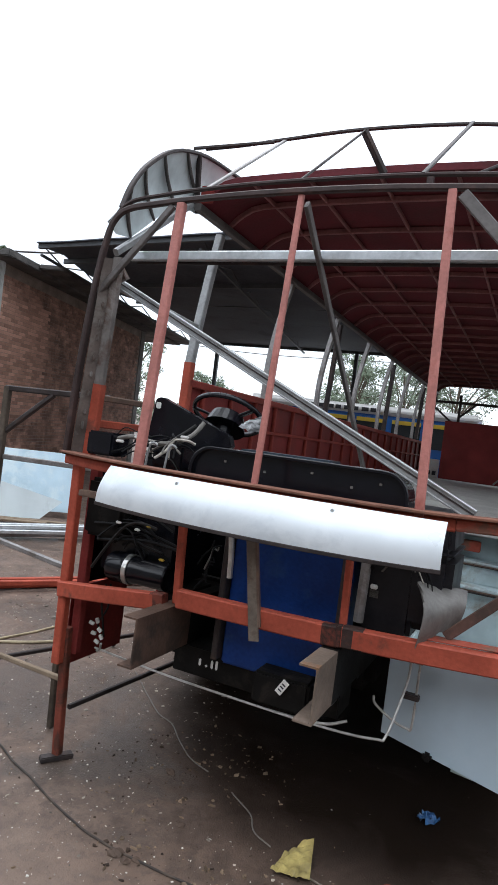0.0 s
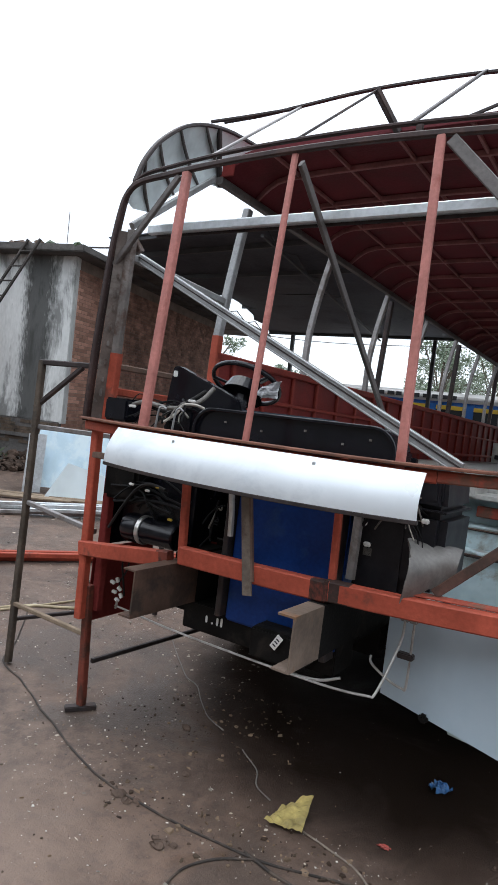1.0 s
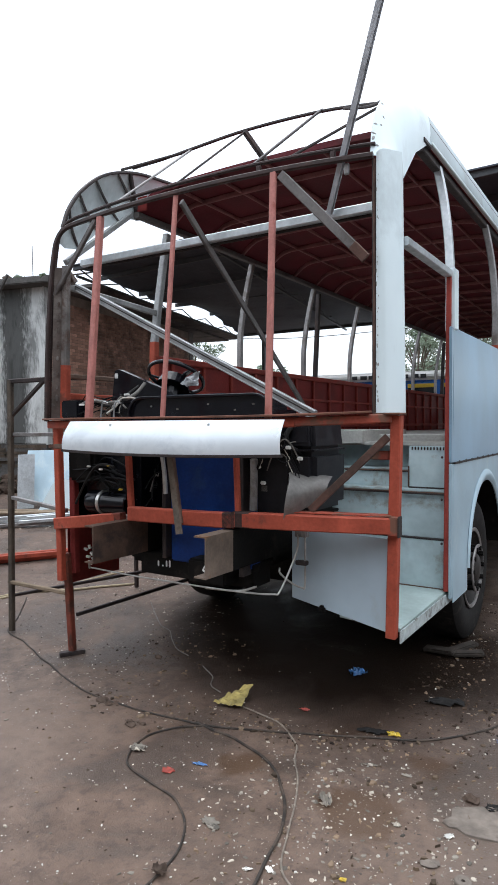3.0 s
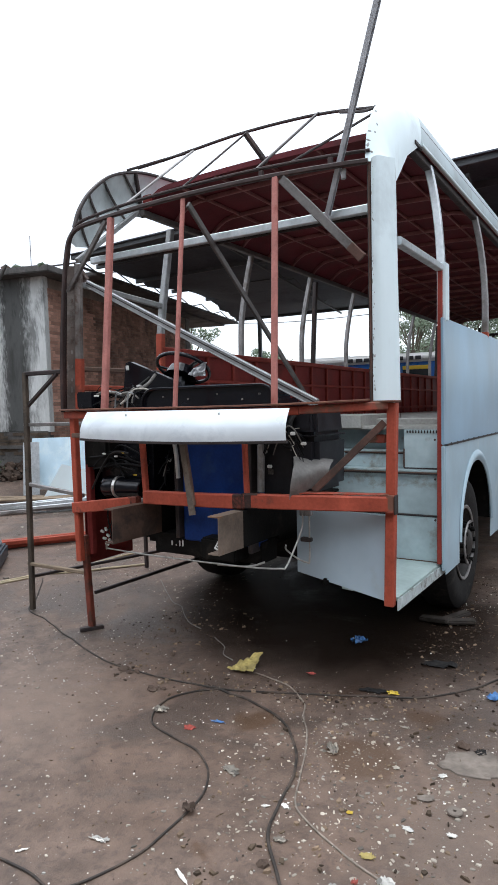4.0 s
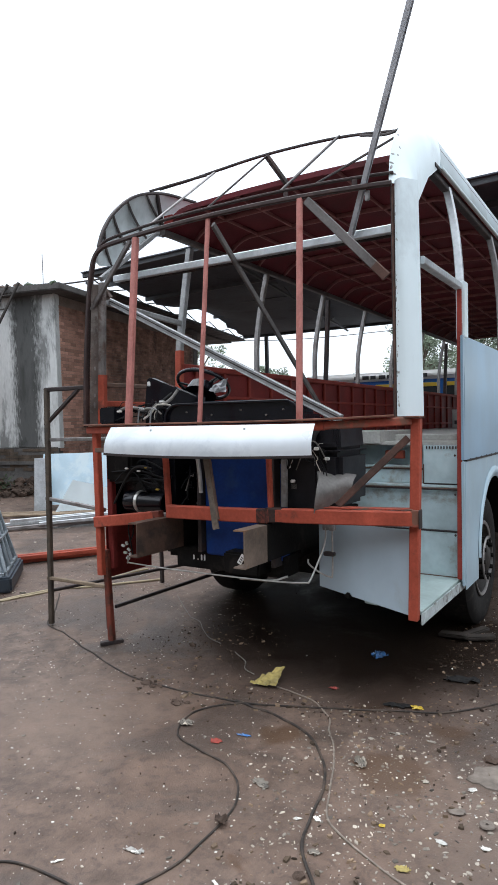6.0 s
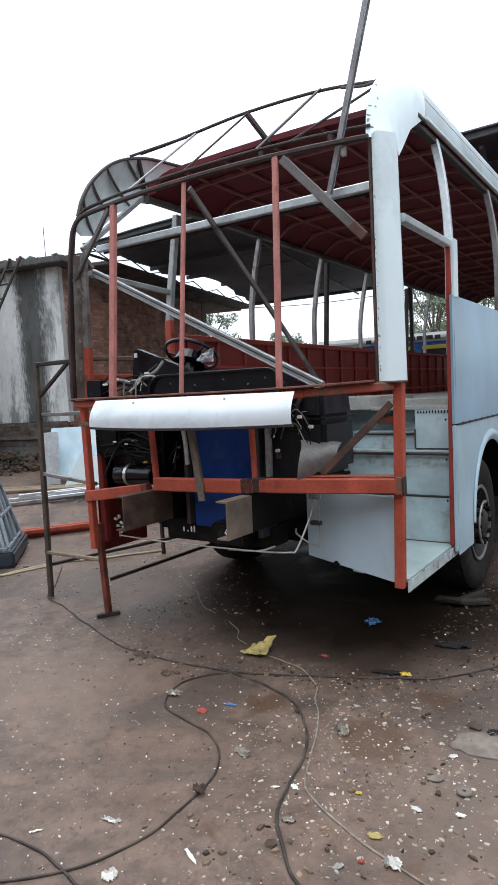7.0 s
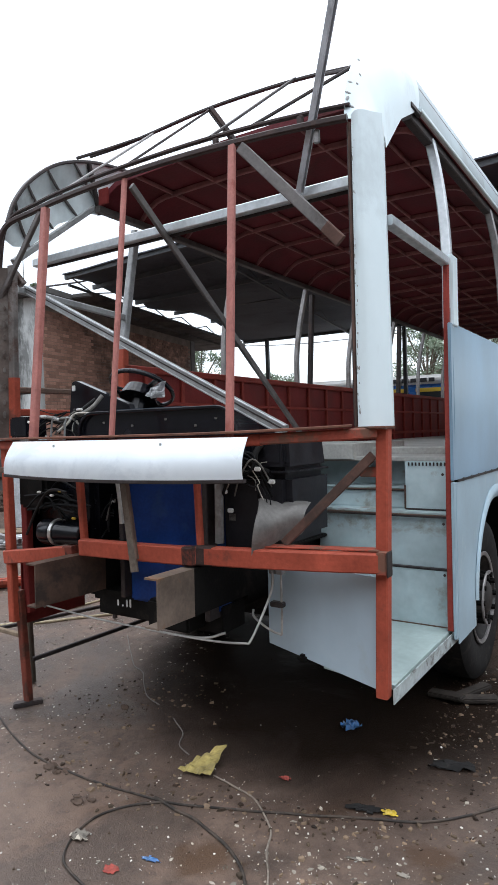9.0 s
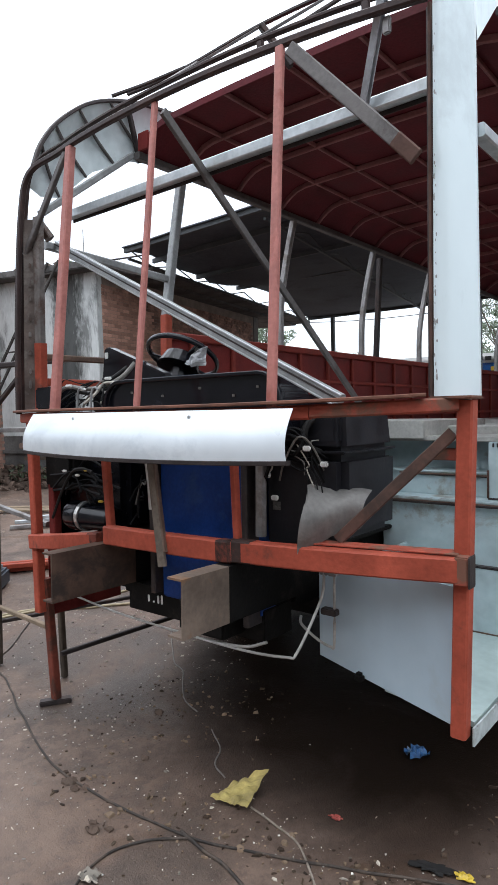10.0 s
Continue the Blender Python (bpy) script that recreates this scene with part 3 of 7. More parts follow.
bent("sill_end", [(x, rail_y(x) + 0.02, sill_z(x) - 0.034) for x in (0.75, 0.9, 1.05, 1.165)], rect(0.034, 0.046), RED_RUSTY, bus, label="chipped red and rusty end of the sill")
bent("sill_flange", [(x, rail_y(x), sill_z(x)) for x in sill_x], rect(0.075, 0.012, 0.003), SILL_RUST, bus, label="rusty flat flange on the windscreen sill")
# header and bare front pillar: two dark rails that bend down together at the cab corner
head_x = [-0.86, -0.65, -0.35, 0, 0.35, 0.7, 0.95, 1.08]
corner_line = [(-1.215, -0.09, 1.60), (-1.203, -0.088, 2.0), (-1.168, -0.085, 2.45), (-1.132, -0.082, 2.70), (-1.095, -0.078, 2.815), (-1.02, -0.07, 2.873)]
bent("header_rail", corner_line + [(x, head_y(x), 2.893 + 0.012 * (1 - (x / 1.1) ** 2)) for x in head_x], rect(0.028, 0.028), HEADER, bus, (0, 1, 0), "dark steel rail bowed over the windscreen and down the corner", steps=6)
bent("header_rail", [(-1.226, -0.055, 1.62), (-1.214, -0.053, 2.0), (-1.180, -0.05, 2.45), (-1.148, -0.046, 2.72), (-1.112, -0.042, 2.855), (-1.03, -0.035, 2.925)] + [(x, head_y(x) + 0.032, 2.946 + 0.020 * (1 - (x / 1.1) ** 2) + 0.012 * max(0.0, x)) for x in head_x], rect(0.014, 0.024), HEADER, bus, (0, 1, 0), steps=6)
for x in (0.45, 0.86):
    box("header_spacer", x, x + 0.03, head_y(x) + 0.008, head_y(x) + 0.024, 2.90, 2.952, HEADER, bus)
# windscreen posts
for foot, top in (((-0.658, -0.245, 1.60), (-0.708, -0.075, 2.885)), ((-0.056, -0.272, 1.60), (-0.08, -0.105, 2.895)), ((0.621, -0.262, 1.60), (0.56, -0.095, 2.89))):
    post_w, post_d = (0.044, 0.038) if foot[0] < -0.5 else (0.027, 0.022) if foot[0] < 0.3 else (0.035, 0.024)
    beam("windscreen_post", foot, top, post_w, post_d, ROSE, bus, (0, 1, 0))
# left front pillar: bare frame that bends into the header
bm = sheet(bmesh.new(), lambda u, v: (-1.205 + 0.05 * u + 0.062 * v, -0.06 + 0.05 * u - 0.01 * v, 1.61 + 1.02 * v), 4, 10, 0.004)
part("pillar_web", bm, WEB_DARK, bus, "dark rusty web of the bare corner pillar")
beam("front_pillar", (-1.138, 0.0, 1.60), (-1.082, -0.02, 2.64), 0.052, 0.04, WEB, bus, (0, 1, 0), "mottled bare grey steel corner pillar")
for i in range(9):
    v = 0.1 + 0.09 * i + 0.03 * random.random()
    x, y, z = -1.178 + 0.062 * v, -0.044 - 0.01 * v, 1.61 + 1.02 * v
    box("pillar_tab", x, x + 0.014, y - 0.008, y + 0.006, z, z + 0.02 + 0.03 * random.random(), WEB, bus)
beam("pillar_sleeve", (-1.135, 0.0, 1.61), (-1.116, -0.006, 1.98), 0.058, 0.048, RED, bus, (0, 1, 0), "red-primed foot of the corner pillar")
beam("pillar_gusset", (-1.13, 0.0, 2.64), (-1.08, 0.05, 2.54), 0.045, 0.04, WEB, bus, (0, 1, 0))
beam("corner_brace", (-0.765, -0.06, 2.885), (-1.165, -0.05, 2.45), 0.034, 0.024, BRACE, bus, (0, 1, 0), "grey flat brace across the windscreen corner")
# right front pillar: pale skin with a rusty glazing edge
bm = sheet(bmesh.new(), lambda u, v: (1.094 + (0.126 - 0.018 * v) * u, -0.012 - 0.03 * math.sin(math.pi * min(1, u * 1.3)) + 0.065 * u ** 3, 1.628 + 1.277 * v), 8, 8, 0.004)
part("pillar_skin", bm, SKIN, bus, "pale blue-white sheet skin on the corner pillar", smooth=True)
bm = sheet(bmesh.new(), lambda u, v: (1.22 - 0.018 * v - 0.015 * u, 0.053 + 0.06 * u, 1.628 + 1.247 * v), 2, 4, 0.004)
part("pillar_return", bm, SKIN, bus)
mark_z = random.Random(9)
for i in range(34):
    z, w = 1.66 + 1.2 * mark_z.random(), 0.005 + 0.010 * mark_z.random() ** 2
    mx = 1.100 + 0.014 * mark_z.random()
    mu = (mx - 1.094) / 0.118
    my = -0.012 - 0.03 * math.sin(math.pi * min(1, mu * 1.3)) + 0.065 * mu ** 3 + 0.0006
    bm = bmesh.new()
    bmesh.ops.create_icosphere(bm, subdivisions=1, radius=1.0, matrix=Matrix.Translation((mx, my, z)) @ Matrix.Rotation(mark_z.uniform(-0.4, 0.4), 4, "Y") @ Matrix.Diagonal((w * 0.45, 0.0016, w * (0.6 + 0.8 * mark_z.random()), 1)))
    part("weld_mark", bm, SMUDGE, bus)
box("pillar_base_plate", 1.085, 1.225, -0.04, 0.075, 1.617, 1.628, SILL_RUST, bus, "rusty base plate under the pillar skin")
beam("glazing_edge", (1.084, 0.0, 1.63), (1.076, 0.012, 2.885), 0.012, 0.022, PROP, bus, (0, 1, 0), "rusty glazing edge")
beam("glazing_edge", (1.072, 0.015, 1.63), (1.064, 0.03, 2.885), 0.010, 0.02, DARK_STEEL, bus, (0, 1, 0))
beam("front_pillar", (1.16, 0.06, 1.60), (1.15, 0.08, 2.83), 0.05, 0.05, GREY_STEEL, bus, (0, 1, 0))


# roof corner cowls: bare inside on one side, painted on the other
def cowl(side):
    s = 1 if side > 0 else -1
    if side > 0:
        inner = [(1.06, -0.005, 2.90), (1.05, 0.04, 3.05), (1.045, 0.13, 3.20), (1.03, 0.30, 3.335), (1.005, 0.50, 3.43), (0.985, 0.74, 3.50)]
        outer = [(1.20, 0.05, 2.88), (1.172, 0.15, 2.855), (1.135, 0.27, 2.86), (1.138, 0.36, 2.955), (1.14, 0.46, 3.06), (1.138, 0.74, 3.215)]
    else:
        inner = [(1.10, -0.03, 2.90), (1.09, 0.02, 3.04), (1.085, 0.14, 3.20), (1.08, 0.36, 3.37), (1.075, 0.68, 3.48), (1.06, 1.10, 3.525)]
        outer = [(1.205, 0.0, 2.84), (1.205, 0.08, 2.80), (1.20, 0.2, 2.82), (1.18, 0.42, 3.02), (1.15, 0.68, 3.15), (1.13, 1.10, 3.22)]
    inner = arc_points(inner, 5)
    outer = [lerp(a, b, t / 5) for a, b in zip(outer, outer[1:]) for t in range(5)] + [Vector(outer[-1])]
    k = len(inner) - 1

    def place(u, v):
        i = min(int(u * k + 1e-6), k)
        a, b = inner[i], outer[i]
        q = lerp(a, b, v)
        if s > 0:
            turn, w = (1 - v) * math.pi / 2, min(1.0, 1.5 * u) ** 2
            q.x += (a.x + (b.x - a.x) * math.cos(turn) - q.x) * w
            q.z += (b.z + (a.z - b.z) * math.sin(turn) - q.z) * w
        bulge = (0.012 if s > 0 else 0.035) * math.sin(math.pi * v) * min(1.0, 3 * u)
        return (s * (q.x + bulge), q.y - bulge * 0.5 * (1 - u), q.z + bulge * 0.4 * u)

    bm = sheet(bmesh.new(), place, k, 8, 0.003)
    return part("roof_cowl", bm, SKIN if side > 0 else GALV_SHEET, bus, "pale painted curved roof corner cowl" if side > 0 else "bare galvanised roof corner cowl with ribs", smooth=True), [(s * p.x, p.y, p.z) for p in inner], [(s * p.x, p.y, p.z) for p in outer]


right_cowl, cowl_front, cowl_side = cowl(1)
mark_rng = random.Random(4)
near_rim = [f for f in right_cowl.data.polygons if f.center.y < 0.35 and f.center.x < 1.10 and f.normal.y < -0.2]
for f in mark_rng.sample(near_rim, 9):
    turned = f.normal.to_track_quat("Z", "Y").to_matrix().to_4x4()
    bm = bmesh.new()
    bmesh.ops.create_icosphere(bm, subdivisions=1, radius=1.0, matrix=Matrix.Translation(f.center) @ turned @ Matrix.Rotation(mark_rng.random() * 3, 4, "Z") @ Matrix.Diagonal((0.007 + 0.012 * mark_rng.random(), 0.005 + 0.004 * mark_rng.random(), 0.0025, 1)))
    part("weld_mark", bm, SMUDGE, right_cowl)
left_cowl, rim_in, rim_out = cowl(-1)
bent("cowl_rim", rim_in, rect(0.02, 0.03), DARK_STEEL, left_cowl, (1, 0, 0), steps=1)
last_rim = len(rim_out) - 1
for i in (5, 9, 13, 17):
    a, b = Vector(rim_in[i]), Vector(rim_out[min(i + 5, last_rim)])
    mid = lerp(a, b, 0.5) + Vector((-0.022, 0.0, 0.012))
    bent("cowl_rib", [a, mid, b], rect(0.022, 0.012, 0.002), BRACE, left_cowl, (0, 1, 0), steps=4)
bent("cowl_end_post", [Vector(rim_in[19]), lerp(rim_in[19], rim_out[21], 0.5) + Vector((0.0, 0.0, 0.01)), Vector(rim_out[21])], rect(0.03, 0.03), DARK_STEEL, left_cowl, (0, 1, 0), steps=3)
# light rods of the roof dome
bent("dome_hoop", [(-1.0, 0.55, 3.46), (-0.8, 0.64, 3.51), (-0.55, 0.67, 3.54), (-0.07, 0.65, 3.55), (0.49, 0.64, 3.525), (0.96, 0.56, 3.425)], rect(0.022, 0.014, 0.002), DARK_STEEL, bus, label="thin dark rod bowed over the roof front")
bent("dome_hoop", [(-1.02, 0.45, 3.42), (-0.85, 0.56, 3.475), (-0.60, 0.63, 3.51)], rect(0.02, 0.014, 0.002), DARK_STEEL, bus)
bent("dome_hoop", [(0.66, 0.6, 3.48), (0.86, 0.5, 3.40), (1.01, 0.37, 3.35)], rect(0.018, 0.014, 0.002), DARK_STEEL, bus)
for p, q, w in (((-0.55, 0.67, 3.535), (-0.60, -0.06, 2.955), 0.022), ((-0.07, 0.65, 3.545), (-0.11, -0.08, 2.965), 0.008), ((0.49, 0.64, 3.535), (0.43, -0.08, 2.968), 0.020), ((1.03, 0.25, 3.26), (0.64, -0.06, 2.965), 0.016)):
    beam("dome_strut", p, q, w, 0.012, GREY_STEEL if w > 0.02 else DARK_STEEL, bus)
beam("dome_strut", (-0.07, 0.63, 3.53), (0.04, 0.73, 3.335), 0.045, 0.03, DARK_STEEL, bus)
# mast that leans out over the front
mast_dir = Vector((0.46, -0.44, 0.772)).normalized()
mast_foot = Vector((0.790, 0.10, 2.69))
part("mast", sweep(bmesh.new(), channel(0.027, 0.027, 0.005), [mast_foot, mast_foot + mast_dir * 2.7], (0, 1, 0)), MAST, bus, "grey steel section leaning out over the header")
box("header_tab", 0.928, 0.955, -0.03, -0.012, 2.825, 2.882, GREY_STEEL, bus)
# cross bar and braces behind the windscreen
beam("cross_bar", (-1.225, 0.262, 2.7357), (1.03, 0.125, 2.69), 0.04, 0.05, GALV, bus, label="bright galvanised bar across the cab")
dia_a, dia_b = Vector((-1.18, 0.16, 2.545)), Vector((0.80, -0.10, 1.62))
dia_n = Vector((0.42, 0, 0.907))
diagonal = beam("windscreen_diagonal", dia_a, dia_b, 0.03, 0.05, GALV_DULL, bus, (0, 0, 1), "galvanised channel laid as a long diagonal")
# two raised lips, and a dark strip for the shaded groove between
for k, mat in ((-0.021, GALV_DULL), (0.021, GALV), (0.004, DARK_STEEL)):
    off = dia_n * k + Vector((0, -0.018, 0))
    beam("channel_strip", dia_a + off, dia_b + off, 0.008 if mat is not DARK_STEEL else 0.0045, 0.007, mat, diagonal, (0, 0, 1))
# dark strip along the underside of the cross bar
beam("bar_under_strip", (-1.19, 0.285, 2.712), (1.03, 0.15, 2.667), 0.006, 0.03, DARK_STEEL, bus)
beam("cab_side_bar", (-1.19, 0.09, 2.535), (-1.195, 1.03, 2.49), 0.03, 0.045, COLUMN, bus)
beam("roof_brace", (-0.06, -0.08, 2.86), (-0.05, 1.78, 1.47), 0.042, 0.02, BRACE, bus, (1, 0, 0), "dark flat brace from header to floor")
beam("roof_brace", (0.60, -0.09, 2.875), (1.06, -0.07, 2.385), 0.050, 0.02, BRACE, bus, (0, 1, 0), "grey flat brace from header to pillar")
beam("brace_foot", (1.0, -0.085, 2.45), (1.065, -0.075, 2.38), 0.052, 0.024, PROP, bus, (0, 1, 0))

# roof: sheet with ribs and stringers on its underside
ROOF_Y0, ROOF_Y1 = 0.74, 11.0


def roof_z(x):
    return 3.345 - 0.025 * x * x - 0.14 * max(0.0, (abs(x) - 0.86) / 0.26) ** 2


bm = sheet(bmesh.new(), lambda u, v: (-1.14 + 2.28 * u, ROOF_Y0 + (ROOF_Y1 - ROOF_Y0) * v, roof_z(-1.14 + 2.28 * u) + 0.035), 24, 6, 0.004)
part("roof_panel", bm, ROOF_RED, bus, "red primed roof sheet with shade put into its colour", smooth=True)
rib_x = [-1.12, -1.09, -1.05, -1.0, -0.94, -0.86, -0.6, -0.3, 0, 0.3, 0.6, 0.86, 0.94, 1.0, 1.05, 1.09, 1.12]
for i in range(1, 20):
    y = ROOF_Y0 - 0.135 + 0.535 * i
    bent("roof_rib", [(x, y, roof_z(x) + 0.012) for x in rib_x], rect(0.024, 0.036), RIB, bus, (0, 0, 1), steps=1)
for x in (-0.78, -0.42, 0.0, 0.42, 0.78):
    beam("roof_stringer", (x, ROOF_Y0, roof_z(x) + 0.014), (x, ROOF_Y1, roof_z(x) + 0.014), 0.018, 0.026, RIB, bus)
bent("roof_fascia", [(x, ROOF_Y0 - 0.012, roof_z(x) + 0.014) for x in rib_x], rect(0.006, 0.04, 0.001), ROOF_RED, bus, steps=1)
# cant rails
for s in (-1, 1):
    y0 = 0.70 if s < 0 else 0.66
    beam("cant_rail", (s * 1.10, y0, 3.18), (s * 1.10, ROOF_Y1, 3.18), 0.05, 0.07 if s > 0 else 0.045, DARK_STEEL if s > 0 else BRACE, bus)
beam("cant_rail", (-1.155, 0.72, 3.205), (-1.165, 0.05, 2.69), 0.032, 0.038, GALV_DULL, bus, (0, 1, 0))
bm = sheet(bmesh.new(), lambda u, v: (0.985 + 0.155 * math.cos(u * math.pi / 2), 0.735 + 6.0 * v, 3.22 + 0.285 * math.sin(u * math.pi / 2)), 8, 4, 0.004)
part("cant_panel", bm, CANT, bus, "primed curved strip along the roof edge, greyed for shade", smooth=True)
beam("roof_seam", (1.127, 0.78, 3.338), (1.127, 6.7, 3.338), 0.006, 0.012, DARK_STEEL, bus)
box("gutter_end", 1.128, 1.15, 0.60, 0.74, 3.175, 3.20, DARK_STEEL, bus)
beam("gutter", (1.145, 0.72, 3.205), (1.145, ROOF_Y1, 3.215), 0.03, 0.022, SKIN, bus)
box("red_corner_plate", -1.09, -1.0, 0.70, 0.715, 3.20, 3.31, RED_DARK, bus)

# side walls
Y_END = 10.9
PILLARS = [1.0, 2.37, 3.75, 5.12, 6.50, 7.88, 9.26, 10.6]


def window_pillar(s, y, mat, name="window_pillar", w=0.05, z0=2.14):
    line = [(s * 1.205, y - 0.05, z0), (s * 1.204, y - 0.04, 2.45), (s * 1.183, y - 0.01, 2.72), (s * 1.148, y + 0.015, 2.96), (s * 1.105, y + 0.03, 3.17)]
    ob = bent(name, line, rect(0.045, w), mat, bus, (s, 0, 0), steps=4)
    return ob


for i, y in enumerate(PILLARS):
    ob = window_pillar(1, y, GREY_STEEL if i else GALV, w=0.05)
    if i:
        box("pillar_foot", 1.178, 1.232, y - 0.085, y - 0.015, 2.15, 2.19, RED, ob, "red-primed foot")
    if i == 0:
        continue
    ob = window_pillar(-1, y, GREY_STEEL)
beam("dark_post", (-1.19, 3.98, 2.14), (-1.15, 4.0, 3.14), 0.05, 0.05, DARK_STEEL, bus, (0, 1, 0))
beam("dark_post", (-1.19, 6.85, 2.14), (-1.15, 6.85, 3.14), 0.06, 0.05, DARK_STEEL, bus, (0, 1, 0))
beam("dark_post", (-1.19, 9.6, 2.14), (-1.15, 9.6, 3.14), 0.06, 0.05, DARK_STEEL, bus, (0, 1, 0))
# driver-side column: bright above, red below
bent("cab_column", [(-1.20, 1.015, 2.24), (-1.197, 1.055, 2.5), (-1.186, 1.11, 2.85), (-1.165, 1.15, 3.15)], rect(0.055, 0.055), COLUMN, bus, (1, 0, 0), label="weathered grey cab column")
beam("cab_column", (-1.20, 0.995, 1.45), (-1.20, 1.015, 2.25), 0.06, 0.06, RED, bus, (1, 0, 0), "red-primed lower cab column")
beam("cab_rail", (-1.19, 0.0, 1.915), (-1.20, 0.97, 1.92), 0.03, 0.035, RUST, bus)
beam("cab_rail", (-1.18, 0.0, 1.775), (-1.20, 0.97, 1.77), 0.03, 0.045, RED, bus)
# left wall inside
# carried down to 0.45 to shut side light out below the floor
left_wall = box("left_wall", -1.235, -1.215, 1.0, Y_END, 0.45, 2.10, RED_DARK, bus, "red primed inner side wall with studs, darkened for shade")
beam("waist_rail", (-1.195, 1.0, 2.115), (-1.195, Y_END, 2.115), 0.05, 0.05, WALL_RED, left_wall)
beam("wall_rail", (-1.198, 1.0, 1.86), (-1.198, Y_END, 1.86), 0.03, 0.03, WALL_RED, left_wall)
beam("wall_rail", (-1.198, 1.0, 1.55), (-1.198, Y_END, 1.55), 0.03, 0.04, WALL_RED, left_wall)
for i in range(22):
    y = 1.25 + 0.45 * i
    beam("wall_stud", (-1.198, y, 1.42), (-1.198, y, 2.09), 0.035, 0.03, WALL_RED, left_wall, (1, 0, 0))
# cab side plates
# added black panel stops light leaking into the engine bay
box("cab_side_blocker", -1.135, -1.12, 0.07, 1.0, 0.92, 1.56, BLACK, bus, "black panel added to keep the cab side dark")
bm = sheet(bmesh.new(), lambda u, v: (-1.145, 0.02 + 0.5 * u, 0.48 + 0.42 * v), 3, 2, 0.004)
part("cab_skirt", bm, RED_DARK, bus, "red primed skirt plate, colour darkened for shade")

# right wall: two rows of primed sheets, the lower one cut round the wheel
WX = 1.235
ARCH_Y, ARCH_Z, ARCH_R = 1.84, 0.62, 0.545
bm = bmesh.new()
sheet(bm, lambda u, v: (WX - 0.006 + 0.012 * math.sin(3.1 * v) * 0.5, 0.93 + (Y_END - 0.93) * u, 1.335 + 0.825 * v), 8, 3, 0.004)
right_upper = part("side_panel", bm, PRIMER, bus, "blue-grey primed upper side sheet with pale streaks", smooth=True)
bm = bmesh.new()


def arch_edge(a):
    return ARCH_Y + ARCH_R * math.cos(a), ARCH_Z + ARCH_R * math.sin(a)


top_z, low_z = 1.325, 0.46
angles = [math.pi - math.pi * i / 24 for i in range(25)]


def quad(bm, a, b, c, d, x=WX, t=0.005):
    f = [bm.verts.new((x, *p)) for p in (a, b, c, d)]
    g = [bm.verts.new((x - t, *p)) for p in (a, b, c, d)]
    bm.faces.new(f)
    bm.faces.new(g[::-1])
    for i in range(4):
        j = (i + 1) % 4
        bm.faces.new((f[i], g[i], g[j], f[j]))


for a0, a1 in zip(angles, angles[1:]):
    p, q = arch_edge(a0), arch_edge(a1)
    quad(bm, p, q, (q[0], top_z), (p[0], top_z))
quad(bm, (0.93, 0.47), (ARCH_Y - ARCH_R, 0.47), (ARCH_Y - ARCH_R, top_z), (0.93, top_z))
quad(bm, (ARCH_Y + ARCH_R, low_z), (5.35, low_z), (5.35, top_z), (ARCH_Y + ARCH_R, top_z))
quad(bm, (5.355, low_z + 0.16), (Y_END, low_z + 0.16), (Y_END, top_z), (5.355, top_z))
right_lower = part("side_panel", bm, PANEL_LOW, bus, "mottled pale blue-grey lower side sheet cut round the wheel")
lip_bm = sheet(bmesh.new(), lambda u, v: (WX + 0.004 + 0.016 * math.sin(math.pi * v), ARCH_Y + (ARCH_R - 0.006 + (0.022 + 0.06 * math.sin(math.pi * u) ** 2) * v) * math.cos(math.pi * (1 - u)), ARCH_Z + (ARCH_R - 0.006 + (0.022 + 0.06 * math.sin(math.pi * u) ** 2) * v) * math.sin(math.pi * (1 - u))), 28, 5, 0.004)
part("wheel_arch_lip", lip_bm, PANEL_LOW, right_lower, "pale beaded wheel arch lip", smooth=True)
# near-black sheet carries the arch's inner shade in its colour
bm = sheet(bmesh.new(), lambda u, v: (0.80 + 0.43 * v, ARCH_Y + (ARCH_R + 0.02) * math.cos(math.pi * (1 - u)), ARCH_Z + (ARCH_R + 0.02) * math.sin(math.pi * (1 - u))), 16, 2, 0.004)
part("wheel_well_shade", bm, GREASE_SHADE, right_lower, "near-black sheet for the shade inside the wheel arch")
# unseen far-side copy, added to block light under the bus
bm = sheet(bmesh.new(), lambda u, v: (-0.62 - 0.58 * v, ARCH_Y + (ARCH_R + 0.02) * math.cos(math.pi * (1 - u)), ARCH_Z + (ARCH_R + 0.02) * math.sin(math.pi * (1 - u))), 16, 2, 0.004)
part("wheel_well_shade", bm, GREASE_SHADE, bus, "near-black sheet for the shade inside the wheel arch")
# unseen plate added so no light falls through the open cab
box("cab_floor_blocker", -1.12, 0.45, 0.50, 1.25, 0.98, 1.0, GREASE_SHADE, bus, "dark unseen plate added to block light below the cab")
beam("panel_seam", (WX + 0.003, 0.95, 1.33), (WX + 0.003, Y_END, 1.33), 0.006, 0.012, DARK_STEEL, right_upper)
for i in range(14):
    y = 1.05 + 0.17 * i
    box("tack_weld", WX, WX + 0.006, y, y + 0.02 + 0.02 * random.random(), 1.322, 1.342, DARK_STEEL, right_upper)
bm = block(bmesh.new(), WX + 0.004, WX + 0.012, 3.3, 5.9, 1.318, 1.338)
part("trim_strip", bm, SKIN, right_upper, "pale edge strip along the seam")
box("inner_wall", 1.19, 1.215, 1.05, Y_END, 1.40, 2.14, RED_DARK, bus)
# door opening
beam("door_post", (1.20, 0.90, 0.545), (1.205, 0.93, 2.50), 0.026, 0.03, WALL_RED, bus, (1, 0, 0), "red-primed door post")
